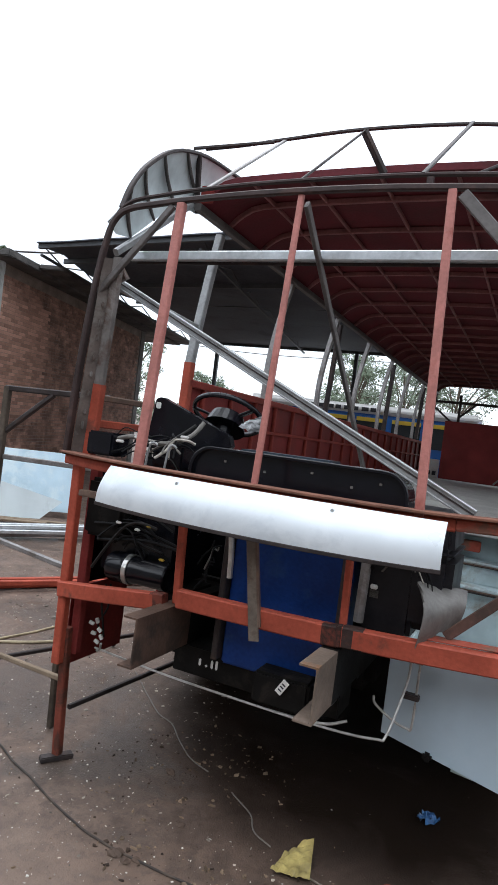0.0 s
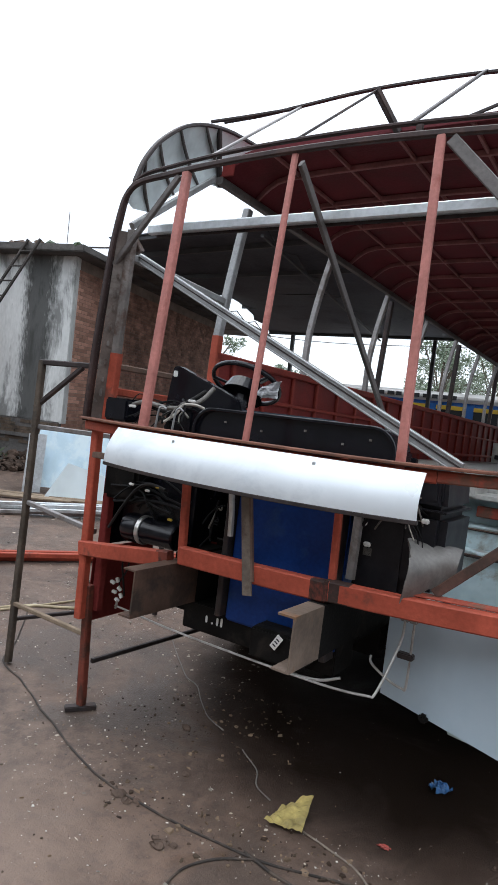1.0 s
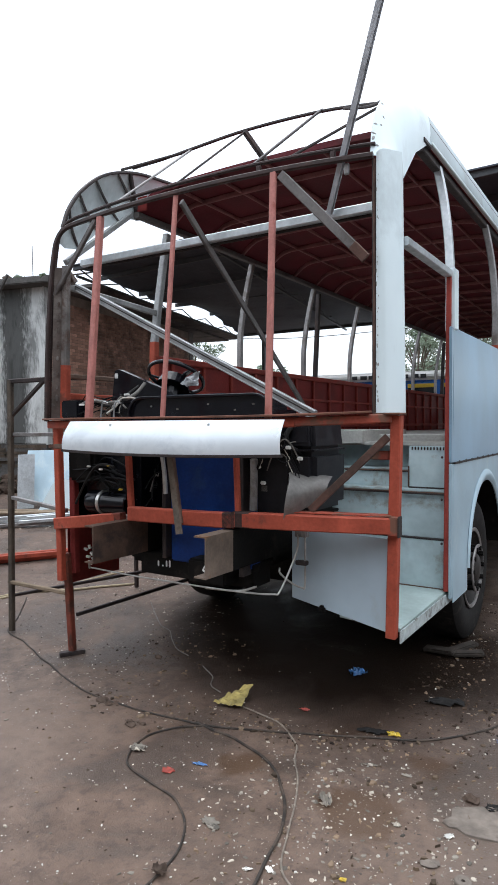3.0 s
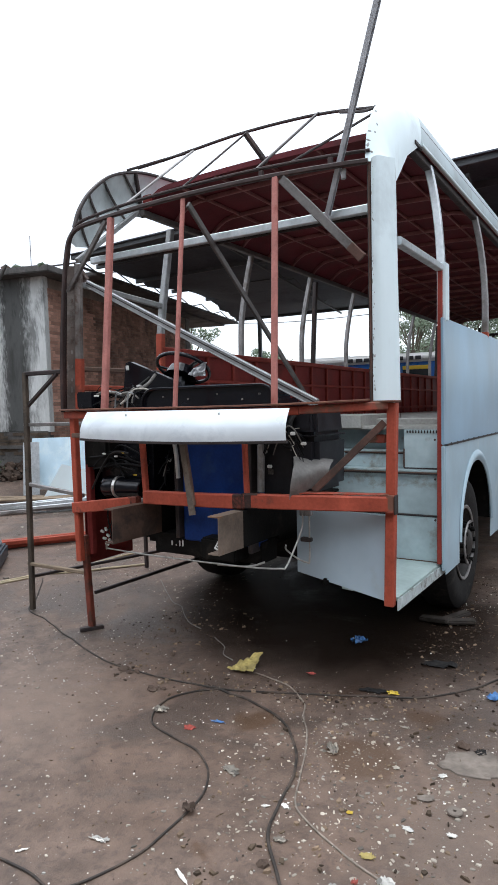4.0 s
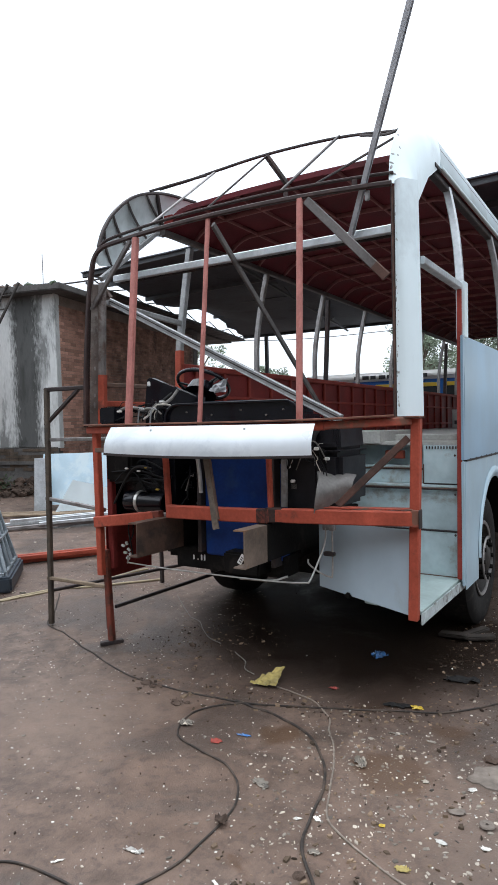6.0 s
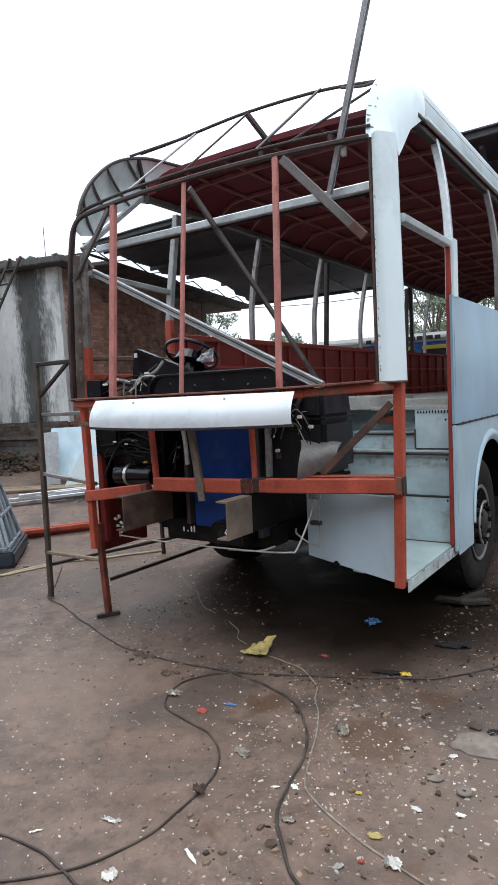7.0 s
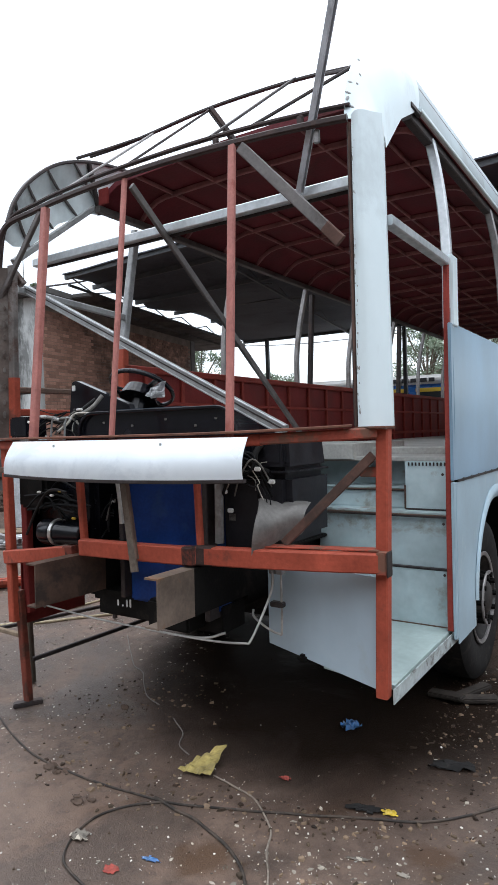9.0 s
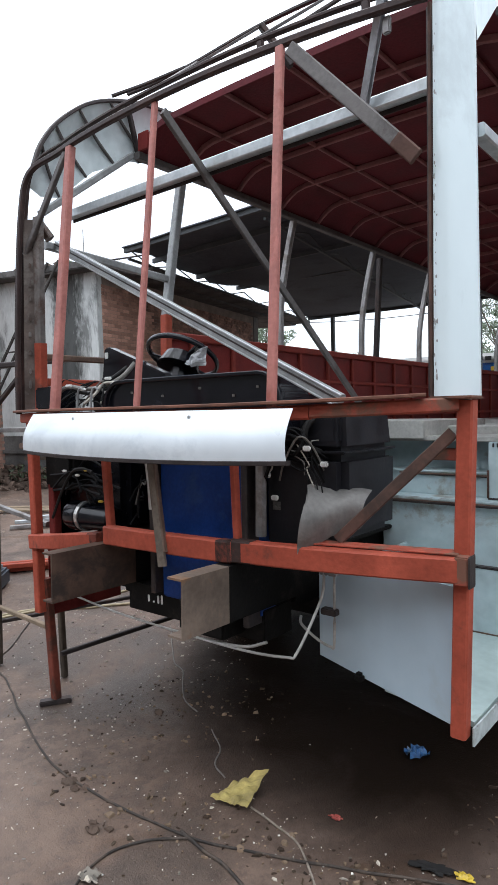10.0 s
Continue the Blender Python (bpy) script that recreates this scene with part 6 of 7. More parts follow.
tagged(part("broken_slab", slab_bm, SLAB, None), "broken flat grey concrete slab set in earth", "slab")
# planks under the wheel
for i, (x, y, a, w) in enumerate(((1.24, 1.38, 62, 0.26), (1.30, 1.25, 20, 0.2), (1.12, 1.22, -15, 0.22))):
    bm = block(bmesh.new(), -w / 2, w / 2, -0.035, 0.035, 0, 0.03, 0.008)
    bm.transform(pose(x, y, ground_height(x, y) + 0.01 * i, 4 * i, -3 * i, a))
    tagged(part("timber_chock", bm, WET_WOOD, None), "dark wet timber chock beside the front wheel", "chock", "chocks at the wheel")

# chips, pebbles and leaves spread over the yard
rng = random.Random(7)


def chips(name, count, area, size, mat, label, category, flat=0.3, density=None):
    bm = bmesh.new()
    for _ in range(count):
        x, y = rng.uniform(area[0], area[1]), rng.uniform(area[2], area[3])
        if density and rng.random() > density(x, y):
            continue
        r = size * (0.35 + 1.2 * rng.random() ** 3)
        z, a = ground_height(x, y), rng.uniform(0, 6.28)
        k, slim = rng.randint(4, 6), rng.choice((0.3, 0.6, 0.85))
        spin = rng.uniform(0, 6.28)
        h = r * flat * (0.6 + rng.random())
        pts = [(r * (0.55 + 0.6 * rng.random()) * math.cos(a + 6.283 * i / k), r * slim * (0.5 + 0.6 * rng.random()) * math.sin(a + 6.283 * i / k)) for i in range(k)]
        cs, sn = math.cos(spin), math.sin(spin)
        pts = [(p * cs - q * sn, p * sn + q * cs) for p, q in pts]
        low = [bm.verts.new((x + p, y + q, z - 0.002)) for p, q in pts]
        top = [bm.verts.new((x + 0.8 * p, y + 0.8 * q, z + h * (0.6 + 0.7 * rng.random()))) for p, q in pts]
        bm.faces.new(top)
        for i in range(k):
            bm.faces.new((low[i], low[(i + 1) % k], top[(i + 1) % k], top[i]))
    return tagged(part(name, bm, mat, None), label, category, kind="stuff")


def litter_density(x, y):
    """Thick on the open side and along the bus, thin in the trodden middle."""
    d = 0.35 + 0.65 * max(0, noise.noise(Vector((x * 0.8, y * 0.8, 5))) + 0.25)
    return min(1, d * (1.5 if x > 0.9 else 0.8) * (0.0 if (-1.05 < x < 1.2 and y > 1.2) else 0.03 if (-0.6 < x < 1.2 and 0.0 < y < 3) else 0.25 if (-1.4 < x < 0 and y > 0.4) else 0.45 if (x >= 1.2 and y > -0.1) else 1))


chips("litter_chips", 4600, (-3.5, 3.2, -2.2, 3.0), 0.0105, CHIP, "small pale chips of paper and plaster on the earth", "litter", 0.25, litter_density)
chips("litter_chips", 2600, (0.8, 3.6, -1.9, 5.5), 0.012, CHIP, "pale scraps strewn along the bus side", "litter", 0.2, litter_density)
chips("litter_chips", 15000, (-3.0, 3.0, -2.2, 2.4), 0.0058, CHIP_WHITE, "tiny white flecks trodden into the earth", "litter", 0.3, litter_density)
chips("litter_chips", 6000, (-4.5, -0.6, -1.0, 5.0), 0.010, CHIP, "fine pale scraps on the earth past the trestle", "litter", 0.25, litter_density)
chips("pebbles", 700, (-3.0, 3.0, -2.2, 2.4), 0.006, STONE, "fine dark grit on the earth", "pebbles", 0.6)
chips("pebbles", 1500, (-3.8, 3.4, -2.2, 3.2), 0.0045, STONE, "small brown stones pressed into the earth", "pebbles", 0.5)
chips("pebbles", 500, (1.05, 2.4, 0.15, 3.4), 0.009, STONE, "brown clods and stones beside the step", "pebbles", 0.5)
chips("pebbles", 1500, (1.15, 2.4, 0.0, 2.6), 0.007, STONE, "dark fine rubbish trodden in beside the wheel", "rubbish", 0.45)
chips("litter_chips", 110, (1.2, 2.5, 0.0, 2.6), 0.011, CHIP, "dull scraps beside the wheel", "rubbish", 0.15)
chips("litter_chips", 1500, (-9, -2.5, -0.5, 7.0), 0.026, CHIP, "pale scraps strewn before the building", "litter", 0.25, litter_density)

def beside_cable(x, y):
    """Thick along the cable under the bumper and beside the step."""
    return max(0.0, 1 - abs(y + 0.33 - 0.3 * max(0.0, x - 0.2)) / 0.22) + (0.35 if x > 1.05 and y > 0.2 else 0.0)


def by_stand(x, y):
    return max(0.0, 1 - math.hypot((x + 0.5) / 0.6, (y - 0.45) / 0.7))


chips("leaf_litter", 2600, (-0.6, 2.0, -0.6, 2.6), 0.014, DEAD_LEAF, "dark dead leaves and scraps along the cable", "leaf litter", 0.3, beside_cable)
chips("leaf_litter", 320, (1.1, 2.0, 0.2, 2.4), 0.017, DEAD_LEAF, "dark sodden leaves and bark beside the step", "leaf litter", 0.25)
chips("litter_chips", 1500, (0.6, 2.3, -2.0, -0.35), 0.0125, CHIP, "pale flat shards of card and plaster on the yard", "litter", 0.15, litter_density)
chips("crumbs", 600, (0.75, 2.2, -1.7, 0.0), 0.015, TAN_CRUMB, "tan crumbs of earth, bark and card on the open yard", "crumbs", 0.35)
chips("crumbs", 480, (-0.6, 1.6, -0.62, -0.1), 0.017, TAN_CRUMB, "tan scraps of bark and card along the cable", "crumbs", 0.35, beside_cable)
chips("crumbs", 500, (-2.2, 0.6, -1.8, 0.3), 0.008, TAN_CRUMB, "fine tan crumbs trodden into the yard", "crumbs", 0.35)
chips("clods", 600, (-1.1, 0.1, -0.3, 1.0), 0.013, TAN_CRUMB, "tan clods and bark trodden up beside the trestle foot", "clods", 0.4, by_stand)
chips("crumbs", 380, (1.15, 2.1, -0.15, 1.7), 0.014, TAN_CRUMB, "tan bark and card crumbs beside the wheel", "crumbs", 0.3)
chips("clods", 700, (-1.2, -0.4, -0.3, 1.2), 0.008, STONE, "broken grey clods trodden up beside the trestle foot", "clods", 0.5, by_stand)
chips("leaf_litter", 380, (-1.9, -0.6, 0.5, 2.4), 0.013, CHIP, "pale dry leaves behind the trestle foot", "leaf litter", 0.2)

# ---- building of brick with a plastered end ----
CORNER = Vector((-8.99, 7.26, 0))
V = Vector((-0.222, 0.975, 0))
B = Matrix.Translation(CORNER) @ Matrix.Rotation(math.atan2(V.x * -1, V.y), 4, "Z")
# in the building's own axes x runs away from the plastered end's corner towards the yard, y along the brick side
building = thing("workshop_building", "old brick workshop with a streaked plastered end wall and flat roof", "building", m=B)
H = 4.55
BR_L = 8.75
plaster = box("plastered_wall", -2.8, 0.0, 0.0, 0.25, 1.02, H, PLASTER, building, "grey lime plaster with black rain streaks", edge=0.01)
box("plinth_wall", -2.8, -0.01, 0.012, 0.25, 0.0, 1.02, DARK_CONCRETE, building, "dark damp lower wall where plaster has fallen")
box("brick_wall_core", -0.25, -0.012, 0.25, BR_L, 0.0, H, MORTAR, building)
box("edge_plaster", -0.02, 0.034, -0.008, 0.17, 1.0, H, PLASTER, building, "pale plaster edge at the corner")
box("return_wall_core", -3.05, -2.8, -3.2, 0.25, 0.0, H, MORTAR, building)
# slab and eave use the darker concrete to stand in for shade
roof_slab = box("roof_slab", -4.2, 0.45, -0.42, BR_L + 3.2, H, H + 0.15, DARK_CONCRETE, building, "stained concrete roof slab, darkened for shed shade", edge=0.02)
box("roof_slab", -5.2, -3.2, -3.6, -0.4, H - 0.12, H + 0.02, CONCRETE, building, edge=0.02)
box("roof_eave", 0.45, 1.0, 0.75, BR_L + 3.2, H + 0.05, H + 0.15, DARK_CONCRETE, building, edge=0.02)
box("plinth_course", -2.8, 0.06, -0.05, 0.0, 0.62, 0.70, DARK_CONCRETE, building)
box("wall_pier", -0.28, 0.02, BR_L, BR_L + 0.35, 0.0, H, CONCRETE, building)

for i in range(46):
    x, y = -4.0 + 4.3 * rng.random(), -0.35 + 0.4 * rng.random()
    r = 0.03 + 0.09 * rng.random()
    bm = bmesh.new()
    bmesh.ops.create_icosphere(bm, subdivisions=1, radius=r, matrix=Matrix.Translation((x, y, H + 0.12 + r * 0.2)))
    for v in bm.verts:
        v.co += Vector((noise.noise(v.co * 9), noise.noise(v.co * 9 + Vector((4, 0, 0))), 0)) * r * 0.7
    part("roof_rubble", bm, STONE if i % 3 else WEED, roof_slab)
tube("roof_rod", [(-0.1, -0.2, H + 0.1), (-0.1, -0.2, H + 0.85)], 0.007, DARK_STEEL, building)
tube("roof_cable", [(0.2, -0.2, H + 0.14), (0.45, 0.4, H + 0.3), (0.75, 0.8, H + 0.42), (1.0, 0.9, H + 0.5)], 0.018, DARK_STEEL, building)

# ladder against the plastered wall
ladder = thing("ladder", "dark wooden ladder leaning on the plastered wall", "ladder", m=B)
lad_top, lad_foot = Vector((-0.70, -0.47, H + 0.2)), Vector((-2.85, -1.55, 0.0))
across = Vector((0.17, -0.03, 0.0))
for s in (-1, 1):
    beam("ladder_rail", lad_foot + across * s, lad_top + across * s, 0.04, 0.06, OLD_WOOD, ladder, (0, 1, 0))
for i in range(14):
    p = lerp(lad_foot, lad_top, (i + 0.8) / 14.6)
    beam("ladder_rung", p - across, p + across, 0.03, 0.04, OLD_WOOD, ladder, (0, 1, 0))

# ---- open shed roof over the rear of the bus ----
shed = thing("shed_roof", "wide dark sheet-covered shed roof on steel posts", "shed")
E_L, E_R, K_L, K_R = Vector((-8.05, 7.2, 4.9)), Vector((9.0, 5.1, 4.95)), Vector((-10.3, 18.6, 4.72)), Vector((9.0, 19.0, 4.85))


def shed_place(u, v):
    p = lerp(lerp(E_L, E_R, u), lerp(K_L, K_R, u), v)
    ragged = 0.10 * noise.noise(Vector((u * 30, v * 20, 0))) if u < 0.001 else 0.0
    lift = 0.28 * max(0.0, math.sin(math.pi * min(1.0, max(0.0, (v - 0.35) / 0.6)))) * max(0.0, 1 - u * 14)
    return (p.x + ragged * 2, p.y, p.z + lift + 0.10 * math.sin(v * 4 * math.pi) * 0.4 + 0.05 * noise.noise(Vector((u * 9, v * 9, 1))))


part("roof_sheet", sheet(bmesh.new(), shed_place, 40, 24, 0.02), TARP, shed, "dark sagging roof sheeting", smooth=True)
beam("eave_beam", E_L + Vector((0, 0.1, -0.06)), E_R + Vector((0, 0.1, -0.06)), 0.08, 0.10, SHED_STEEL, shed)
for v in (0.1, 0.26, 0.46, 0.7, 0.97):
    a, b = Vector(shed_place(0, v)), Vector(shed_place(1, v))
    beam("purlin", a - Vector((0, 0, 0.09)), b - Vector((0, 0, 0.09)), 0.06, 0.10, SHED_STEEL, shed)
for u in (0.0, 0.22, 0.5, 0.78):
    a, b = Vector(shed_place(u, 0.02)), Vector(shed_place(u, 0.98))
    truss = beam("truss", a - Vector((0, 0, 0.2)), b - Vector((0, 0, 0.2)), 0.05, 0.05, SHED_STEEL, shed)
    for i in range(12):
        p, q = lerp(a, b, i / 12), lerp(a, b, (i + 1) / 12)
        beam("truss_web", p - Vector((0, 0, 0.2 * (i % 2))), q - Vector((0, 0, 0.2 * ((i + 1) % 2))), 0.025, 0.025, SHED_STEEL, truss)
for x, y in ((-9.3, 18.4), (-4.2, 18.6), (1.5, 18.7), (7.5, 18.8), (7.6, 5.8)):
    part("post", sweep(bmesh.new(), rect(0.12, 0.12), [(x, y, 0), (x, y, 4.7)], (0, 1, 0)), SHED_STEEL, shed)
for z, y in ((4.5, 18.9),):
    tube("slack_line", [(-12, y, z + 0.2), (-8, y, z - 0.05), (-3, y, z), (4, y, z + 0.1), (9, y, z)], 0.012, DARK_STEEL, shed)

# ---- plain unseen walls close the yard behind the camera and cut low sky light ----
for name, x0, x1, y0, y1, h in (("blocker_wall_south", -16, 12, -9.3, -9.0, 6.2), ("blocker_wall_east", 11.7, 12.0, -9.0, 20, 3.2), ("blocker_wall_west", -16.3, -16.0, -9.0, 5.5, 4.0)):
    tagged(box(name, x0, x1, y0, y1, 0, h, CONCRETE, None, edge=0.02), "plain unseen wall added to cut low sky light", "wall", kind="structure")

# ---- things stored beside the building ----
sheet_1 = thing("metal_sheet", "pale blue-white metal sheet leaning near the wall", "metal sheet", "stored sheets")
bm = sheet(bmesh.new(), lambda u, v: Vector((-7.05 + 1.55 * u - 0.12 * v, 4.75 + 1.0 * u + 0.35 * v, 0.10 + 0.92 * v)), 4, 4, 0.006)
part("panel", bm, PANEL_LOW, sheet_1)
sheet_2 = thing("metal_sheet", "bent pale metal offcut lying against a larger sheet", "metal sheet", "stored sheets")
bm = sheet(bmesh.new(), lambda u, v: Vector((-6.35 + 0.75 * u + 0.2 * v, 4.55 + 0.65 * u + 0.25 * v, 0.04 + 0.55 * v * (1 - 0.5 * u))), 4, 4, 0.006)
part("panel", bm, SKIN, sheet_2)
sheet_3 = thing("metal_sheet", "narrow grey metal offcut beside the sheets", "metal sheet", "stored sheets")
bm = sheet(bmesh.new(), lambda u, v: Vector((-6.95 + 0.2 * u - 0.05 * v, 4.62 + 0.2 * u + 0.1 * v, 0.02 + 0.95 * v)), 2, 3, 0.006)
part("panel", bm, GALV, sheet_3)
for i in range(9):
    a = (-6.2 + 0.12 * i + 0.3 * rng.random(), 2.95 + 0.11 * i)
    b = (a[0] + 2.2, a[1] + 2.1 + 0.4 * rng.random())
    z = 0.03 + 0.05 * (i % 3)
    tagged(part("steel_section", sweep(bmesh.new(), rect(0.06, 0.05), [(a[0], a[1], z), (b[0], b[1], z + 0.08)]), GALV if i % 3 else GREY_STEEL, None), "bright galvanised section stacked on the earth", "steel section", "stack of galvanised sections")
for i in range(4):
    a = (-4.2 + 0.1 * i, 1.35 + 0.06 * i)
    z = 0.025 + 0.045 * (i % 2)
    tagged(part("steel_section", sweep(bmesh.new(), rect(0.05, 0.05), [(a[0], a[1], z), (a[0] + 1.9, a[1] + 2.3 + 0.1 * (i % 3), z)]), RED, None), "red-primed steel section lying on the earth", "steel section", "stack of red sections")
for i in range(3):
    tagged(part("timber_plank", sweep(bmesh.new(), rect(0.10, 0.03), [(-8.6 + 0.5 * i, 3.0 + 0.5 * i, 0.03), (-5.8 + 0.5 * i, 4.6 + 0.4 * i, 0.04)]), WOODISH, None), "weathered plank lying before the wall", "plank", "loose planks")
# heap of rubble and weeds at the wall's foot
bm = bmesh.new()
for i in range(230):
    t, w = rng.random(), rng.random()
    c = B @ Vector((-3.4 + 3.3 * t, -0.25 - 1.5 * w * w, 0.35 * (1 - w) * (0.4 + 0.6 * rng.random())))
    r = 0.05 + 0.10 * rng.random() ** 2
    made = bmesh.ops.create_icosphere(bm, subdivisions=1, radius=r, matrix=Matrix.Translation((c.x, c.y, max(0.0, c.z))) @ Matrix.Diagonal((1, 0.8, 0.6, 1)))
    for v in made["verts"]:
        v.co += Vector((noise.noise(v.co * 11), noise.noise(v.co * 11 + Vector((4, 0, 0))), noise.noise(v.co * 11 + Vector((0, 7, 0))))) * r * 0.7
tagged(part("rubble_heap", bm, STONE, None), "heap of broken brick and rubble along the wall", "rubble", kind="stuff")


def leaf_cloud(bm, centre, radius, count, size, squash=0.8):
    for _ in range(count):
        d = Vector((rng.gauss(0, 1), rng.gauss(0, 1), rng.gauss(0, 1))).normalized() * radius * rng.random() ** 0.4
        p = Vector(centre) + Vector((d.x, d.y, d.z * squash))
        a, b = Vector((rng.gauss(0, 1), rng.gauss(0, 1), rng.gauss(0, 1))).normalized(), Vector((rng.gauss(0, 1), rng.gauss(0, 1), rng.gauss(0, 1))).normalized()
        s = size * (0.6 + 0.8 * rng.random())
        v = [bm.verts.new(p - a * s), bm.verts.new(p + b * s * 0.45), bm.verts.new(p + a * s), bm.verts.new(p - b * s * 0.45)]
        bm.faces.new(v)


bm = bmesh.new()
for i in range(5):
    c = B @ Vector((-3.3 + 2.6 * rng.random(), -0.4 - 0.9 * rng.random(), 0.25))
    leaf_cloud(bm, c, 0.28, 60, 0.05)
tagged(part("weeds", bm, WEED, None), "low green weeds on the rubble", "weeds", kind="stuff")

# grey moulded vehicle panel on the ground
M0 = pose(-3.88, 0.53, 0, 0, 0, 42)
mould = thing("moulded_panel", "dark blue-grey moulded vehicle nose section set down on the earth", "vehicle part", m=M0)
bm = sheet(bmesh.new(), lambda u, v: Vector((-0.75 + 1.5 * u * (1 - 0.12 * v), -0.42 + 0.34 * v + 0.05 * math.sin(math.pi * u), 0.14 + 0.66 * v - 0.05 * (2 * u - 1) ** 2 * v)), 12, 8, 0.01)
shell = part("shell", bm, MOULD_GREY, mould, smooth=True)
bm = sheet(bmesh.new(), lambda u, v: Vector((0.75 - 0.18 * v - 0.0 * u, -0.42 + 0.34 * v + (0.8 - 0.34 * v) * u, 0.14 + 0.61 * v)), 6, 8, 0.01)
part("end_shell", bm, MOULD_GREY, mould, smooth=True)
bm = sheet(bmesh.new(), lambda u, v: Vector((-0.75 + 1.32 * u, -0.08 + 0.46 * v, 0.78 - 0.05 * (2 * u - 1) ** 2)), 8, 4, 0.01)
part("top_shell", bm, MOULD_GREY, mould, smooth=True)
part("base", block(bmesh.new(), -0.80, 0.82, -0.50, 0.42, 0.0, 0.15, 0.02), MOULD_DARK, mould, "dark lower edge")
def shell_point(u, v, out=0.012):
    return Vector((-0.75 + 1.5 * u * (1 - 0.12 * v), -0.42 + 0.34 * v + 0.05 * math.sin(math.pi * u) - out, 0.14 + 0.66 * v - 0.05 * (2 * u - 1) ** 2 * v + out * 0.5))


def end_point(u, v, out=0.012):
    return Vector((0.75 - 0.18 * v + out, -0.42 + 0.34 * v + (0.8 - 0.34 * v) * u, 0.14 + 0.61 * v))


for u in (0.02, 0.2, 0.37, 0.52, 0.68, 0.84, 0.98):
    part("rib", sweep(bmesh.new(), rect(0.03, 0.03), [shell_point(u, k / 5) for k in range(6)], (0, 1, 0)), MOULD_PALE, shell)
for v in (0.03, 0.45, 0.97):
    part("rib", sweep(bmesh.new(), rect(0.03, 0.035), [shell_point(k / 10, v) for k in range(11)]), MOULD_PALE, shell)
for u in (0.03, 0.35, 0.62, 0.95):
    part("rib", sweep(bmesh.new(), rect(0.03, 0.035), [end_point(u, k / 4) for k in range(5)], (0, 1, 0)), MOULD_PALE, shell)
for v in (0.05, 0.52, 0.96):
    part("rib", sweep(bmesh.new(), rect(0.03, 0.035), [end_point(k / 4, v) for k in range(5)]), MOULD_PALE, shell)


# ---- parked buses in the distance ----
def far_bus(x, y, length, turn, seed):
    m = pose(x, y, 0, 0, 0, turn)
    b = thing("parked_bus", "blue and white bus with yellow trim parked behind the shed", "bus", m=m)
    h = length / 2
    part("body", block(bmesh.new(), -h, h, -1.25, 1.25, 0.45, 2.75, 0.08), BUS_BLUE, b)
    part("roof", block(bmesh.new(), -h - 0.02, h + 0.02, -1.27, 1.27, 2.75, 3.08, 0.12), BUS_WHITE, b, "white painted roof")
    part("skirt", block(bmesh.new(), -h + 0.02, h - 0.02, -1.262, 1.262, 0.45, 0.8), BUS_WHITE, b)
    k = int(length / 1.3)
    for i in range(k):
        xx = -h + 0.4 + i * (length - 0.8) / k
        part("window", block(bmesh.new(), xx, xx + 1.0, -1.275, -1.24, 1.75, 2.5, 0.01), BUS_GLASS, b)
        part("window_cap", block(bmesh.new(), xx, xx + 1.0, -1.30, -1.27, 2.48, 2.62, 0.01), BUS_YELLOW, b, "yellow strip over the window")
    for i in range(9):
        xx = -h * 0.5 + i * 0.32
        part("lettering_bar", block(bmesh.new(), xx, xx + 0.2 + 0.05 * ((i + seed) % 2), -1.285, -1.26, 2.83, 2.97), INK, b)
    for xx in (-h + 2.2, h - 2.6):
        part("wheel", lathe(bmesh.new(), [(0.0, -0.12), (0.3, -0.12), (0.48, -0.1), (0.5, 0.0), (0.48, 0.12), (0.0, 0.12)], 20, Matrix.Translation((xx, -1.2, 0.5)) @ Matrix.Rotation(radians(90), 4, "Z")), RUBBER, b)
    return b


far_bus(-4.3, 21.3, 8.4, 1.5, 0)


# ---- trees ----
def tree(x, y, height, spread, seed):
    rng.seed(seed)
    t = thing("tree", "broad leafy tree behind the yard with uneven crown", "tree", "trees behind the yard", m=pose(x, y, 0))
    fork = height * 0.42
    trunk_bm = bmesh.new()
    pts = arc_points([(0, 0, 0), (0.1, 0.05, fork * 0.5), (-0.05, 0.1, fork), (0.1, 0, height * 0.8)], 4)
    rings = []
    for i, p in enumerate(pts):
        r = 0.22 * (1 - 0.85 * i / (len(pts) - 1))
        rings.append([trunk_bm.verts.new(p + Vector((r * math.cos(a * math.pi / 4), r * math.sin(a * math.pi / 4), 0))) for a in range(8)])
    for p, q in zip(rings, rings[1:]):
        for i in range(8):
            trunk_bm.faces.new((p[i], p[(i + 1) % 8], q[(i + 1) % 8], q[i]))
    crown_bm = bmesh.new()
    for i in range(13):
        a, k = rng.uniform(0, 6.28), rng.random()
        tip = Vector((spread * (0.3 + 0.7 * k) * math.cos(a), spread * (0.3 + 0.7 * k) * math.sin(a), fork + (height - fork) * (0.15 + 0.8 * rng.random() * (1.15 - 0.4 * k))))
        start = Vector((0, 0, fork * (0.8 + 0.5 * rng.random())))
        sweep(trunk_bm, circle(0.05, 5), [start, lerp(start, tip, 0.5) + Vector((0, 0, 0.3)), tip])
        for j in range(5):
            c = tip + Vector((rng.gauss(0, 0.5), rng.gauss(0, 0.5), rng.gauss(0, 0.4))) * spread * 0.28
            leaf_cloud(crown_bm, c, spread * 0.26 * (0.7 + 0.6 * rng.random()), 55, 0.12)
    part("trunk", trunk_bm, BARK, t)
    part("crown", crown_bm, LEAF, t)
    return t


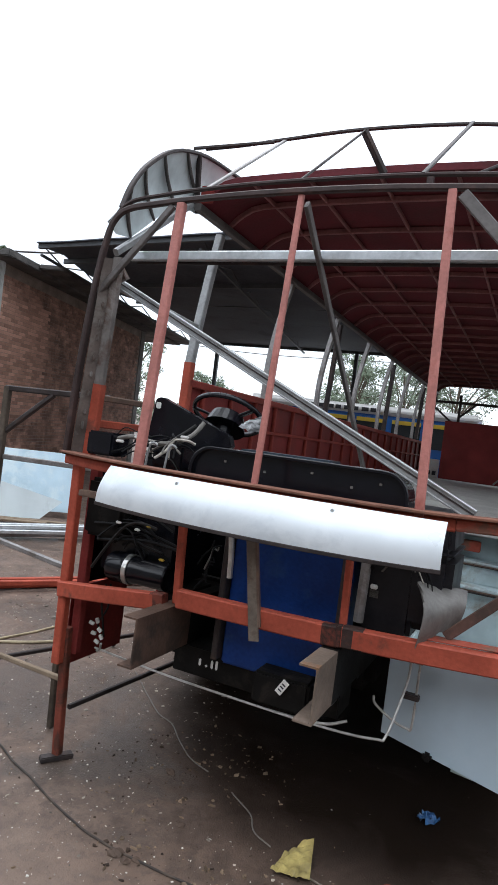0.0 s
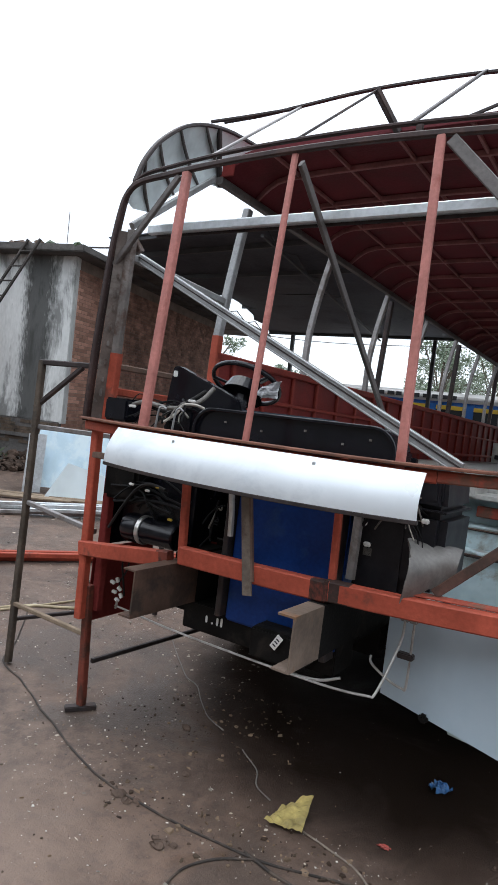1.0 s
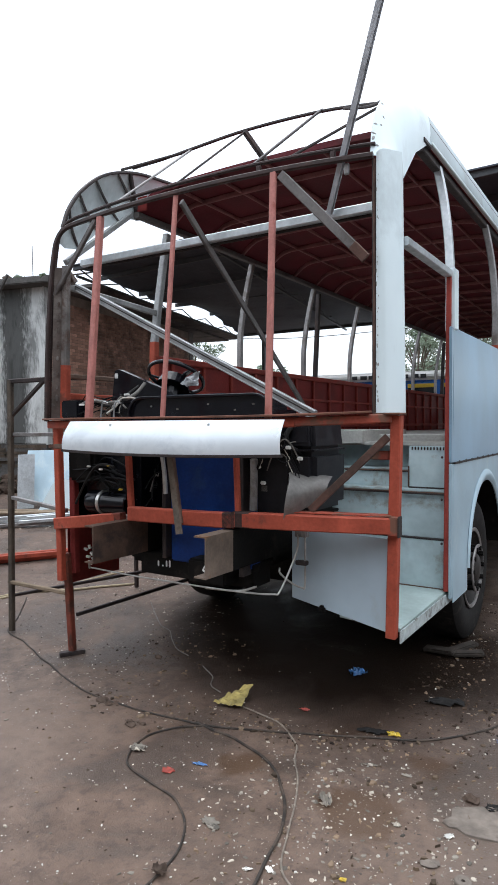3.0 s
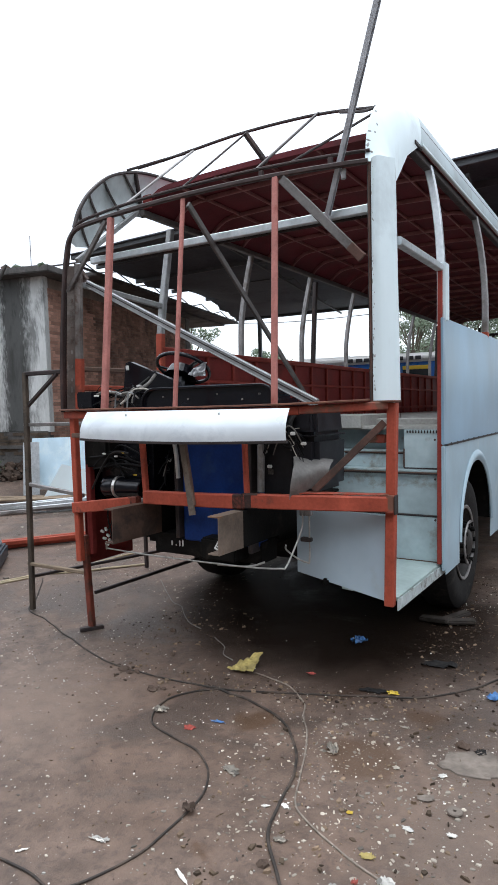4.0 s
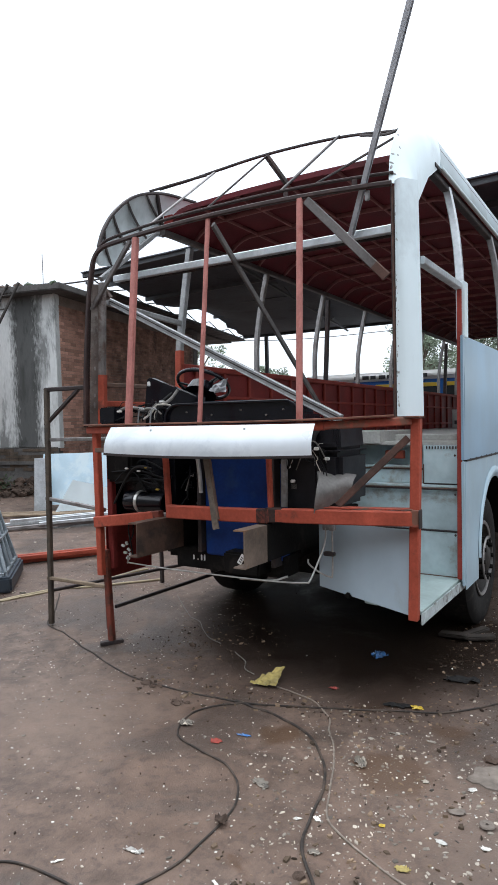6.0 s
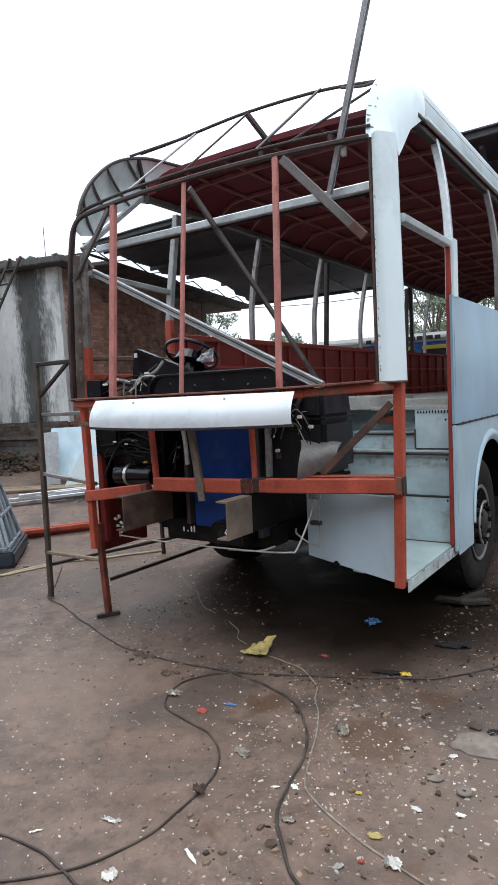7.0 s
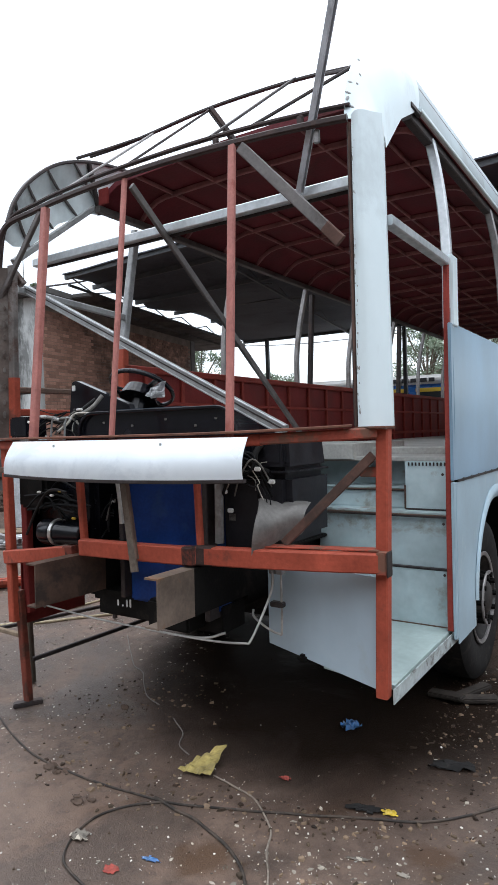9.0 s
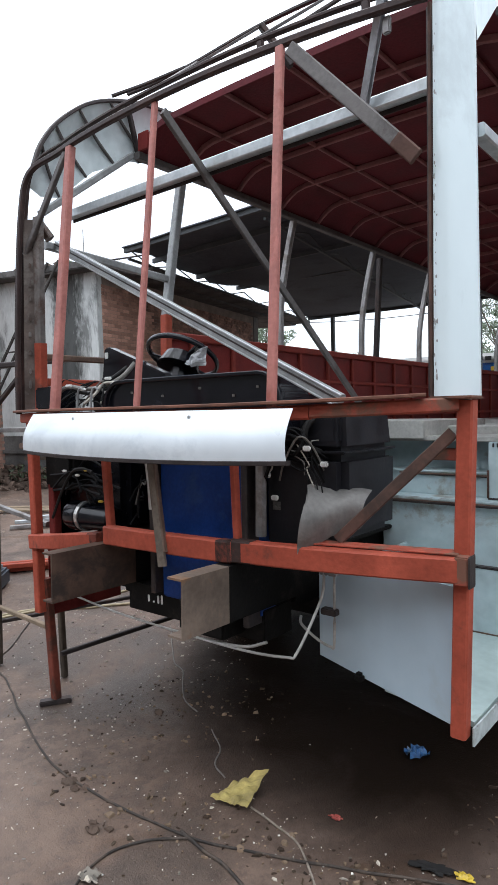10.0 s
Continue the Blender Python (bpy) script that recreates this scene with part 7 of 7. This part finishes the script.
for i, (x, y, h, s) in enumerate(((-22.5, 33, 7.0, 2.0), (-22.6, 45, 5.4, 1.7), (-17.5, 52, 4.2, 1.5), (-6.5, 45, 8.0, 2.8), (-2.8, 44, 9.0, 3.2), (1.0, 43, 9.5, 3.2), (4.8, 44, 9.0, 3.0), (9.0, 42, 9.5, 3.4), (-30, 44, 6.5, 2.6), (13.5, 40, 9, 3.2), (-9.6, 42, 7.6, 2.3), (-11.4, 50, 7.4, 2.2))):
    tree(x, y, h, s, 100 + i)
bm = bmesh.new()
rng.seed(5)
for i in range(160):
    leaf_cloud(bm, (-60 + 120 * i / 160, 62 + 4 * rng.random(), 1.0 + 1.6 * rng.random()), 1.9, 60, 0.34)
tagged(part("far_woods", bm, LEAF, None), "low line of far trees on the horizon", "trees", kind="stuff")

# ---- bricks of the workshop, laid last ----
brick_mesh_bm = block(bmesh.new(), 0, 0.018, 0, 0.232, 0, 0.066)
brick_me = bpy.data.meshes.new("brick")
brick_mesh_bm.to_mesh(brick_me)
brick_mesh_bm.free()
brick_me.materials.append(BRICK)
side_wall = tagged(part("brick_wall", block(bmesh.new(), -0.24, -0.008, 0.26, BR_L, 0.0, 0.02), MORTAR, building), "")
rest, damp, made_count = bmesh.new(), bmesh.new(), 0
rng.seed(11)
for row in range(57):
    for col in range(36):
        y = 0.05 + 0.242 * col + (0.12 if row % 2 else 0)
        z = 0.02 + 0.0755 * row
        if y + 0.232 > BR_L:
            continue
        proud = -0.006 + 0.008 * rng.random()
        if col < 9 and 18 < row and made_count < 300:
            ob = new("brick", brick_me)
            ob.parent = side_wall
            ob.location = (proud, y, z)
            made_count += 1
        else:
            block(rest, proud, 0.012 + proud, y, y + 0.232, z, z + 0.066)
for row in range(56):
    for col in range(13):
        y = -3.2 + 0.242 * col + (0.12 if row % 2 else 0)
        block(rest, -2.805, -2.788 + 0.008 * rng.random(), y, y + 0.232, 0.02 + 0.0755 * row, 0.086 + 0.0755 * row)
for row in range(6, 13):
    for col in range(9):
        x = -2.2 + 0.242 * col + (0.12 if row % 2 else 0)
        if rng.random() < 0.7:
            block(damp, x, x + 0.232, 0.002 - 0.01 * rng.random(), 0.02, 0.02 + 0.0755 * row, 0.086 + 0.0755 * row)
part("damp_brickwork", damp, DAMP_BRICK, building)["kind"] = "stuff"
part("brickwork", rest, BRICK, building)["kind"] = "stuff"
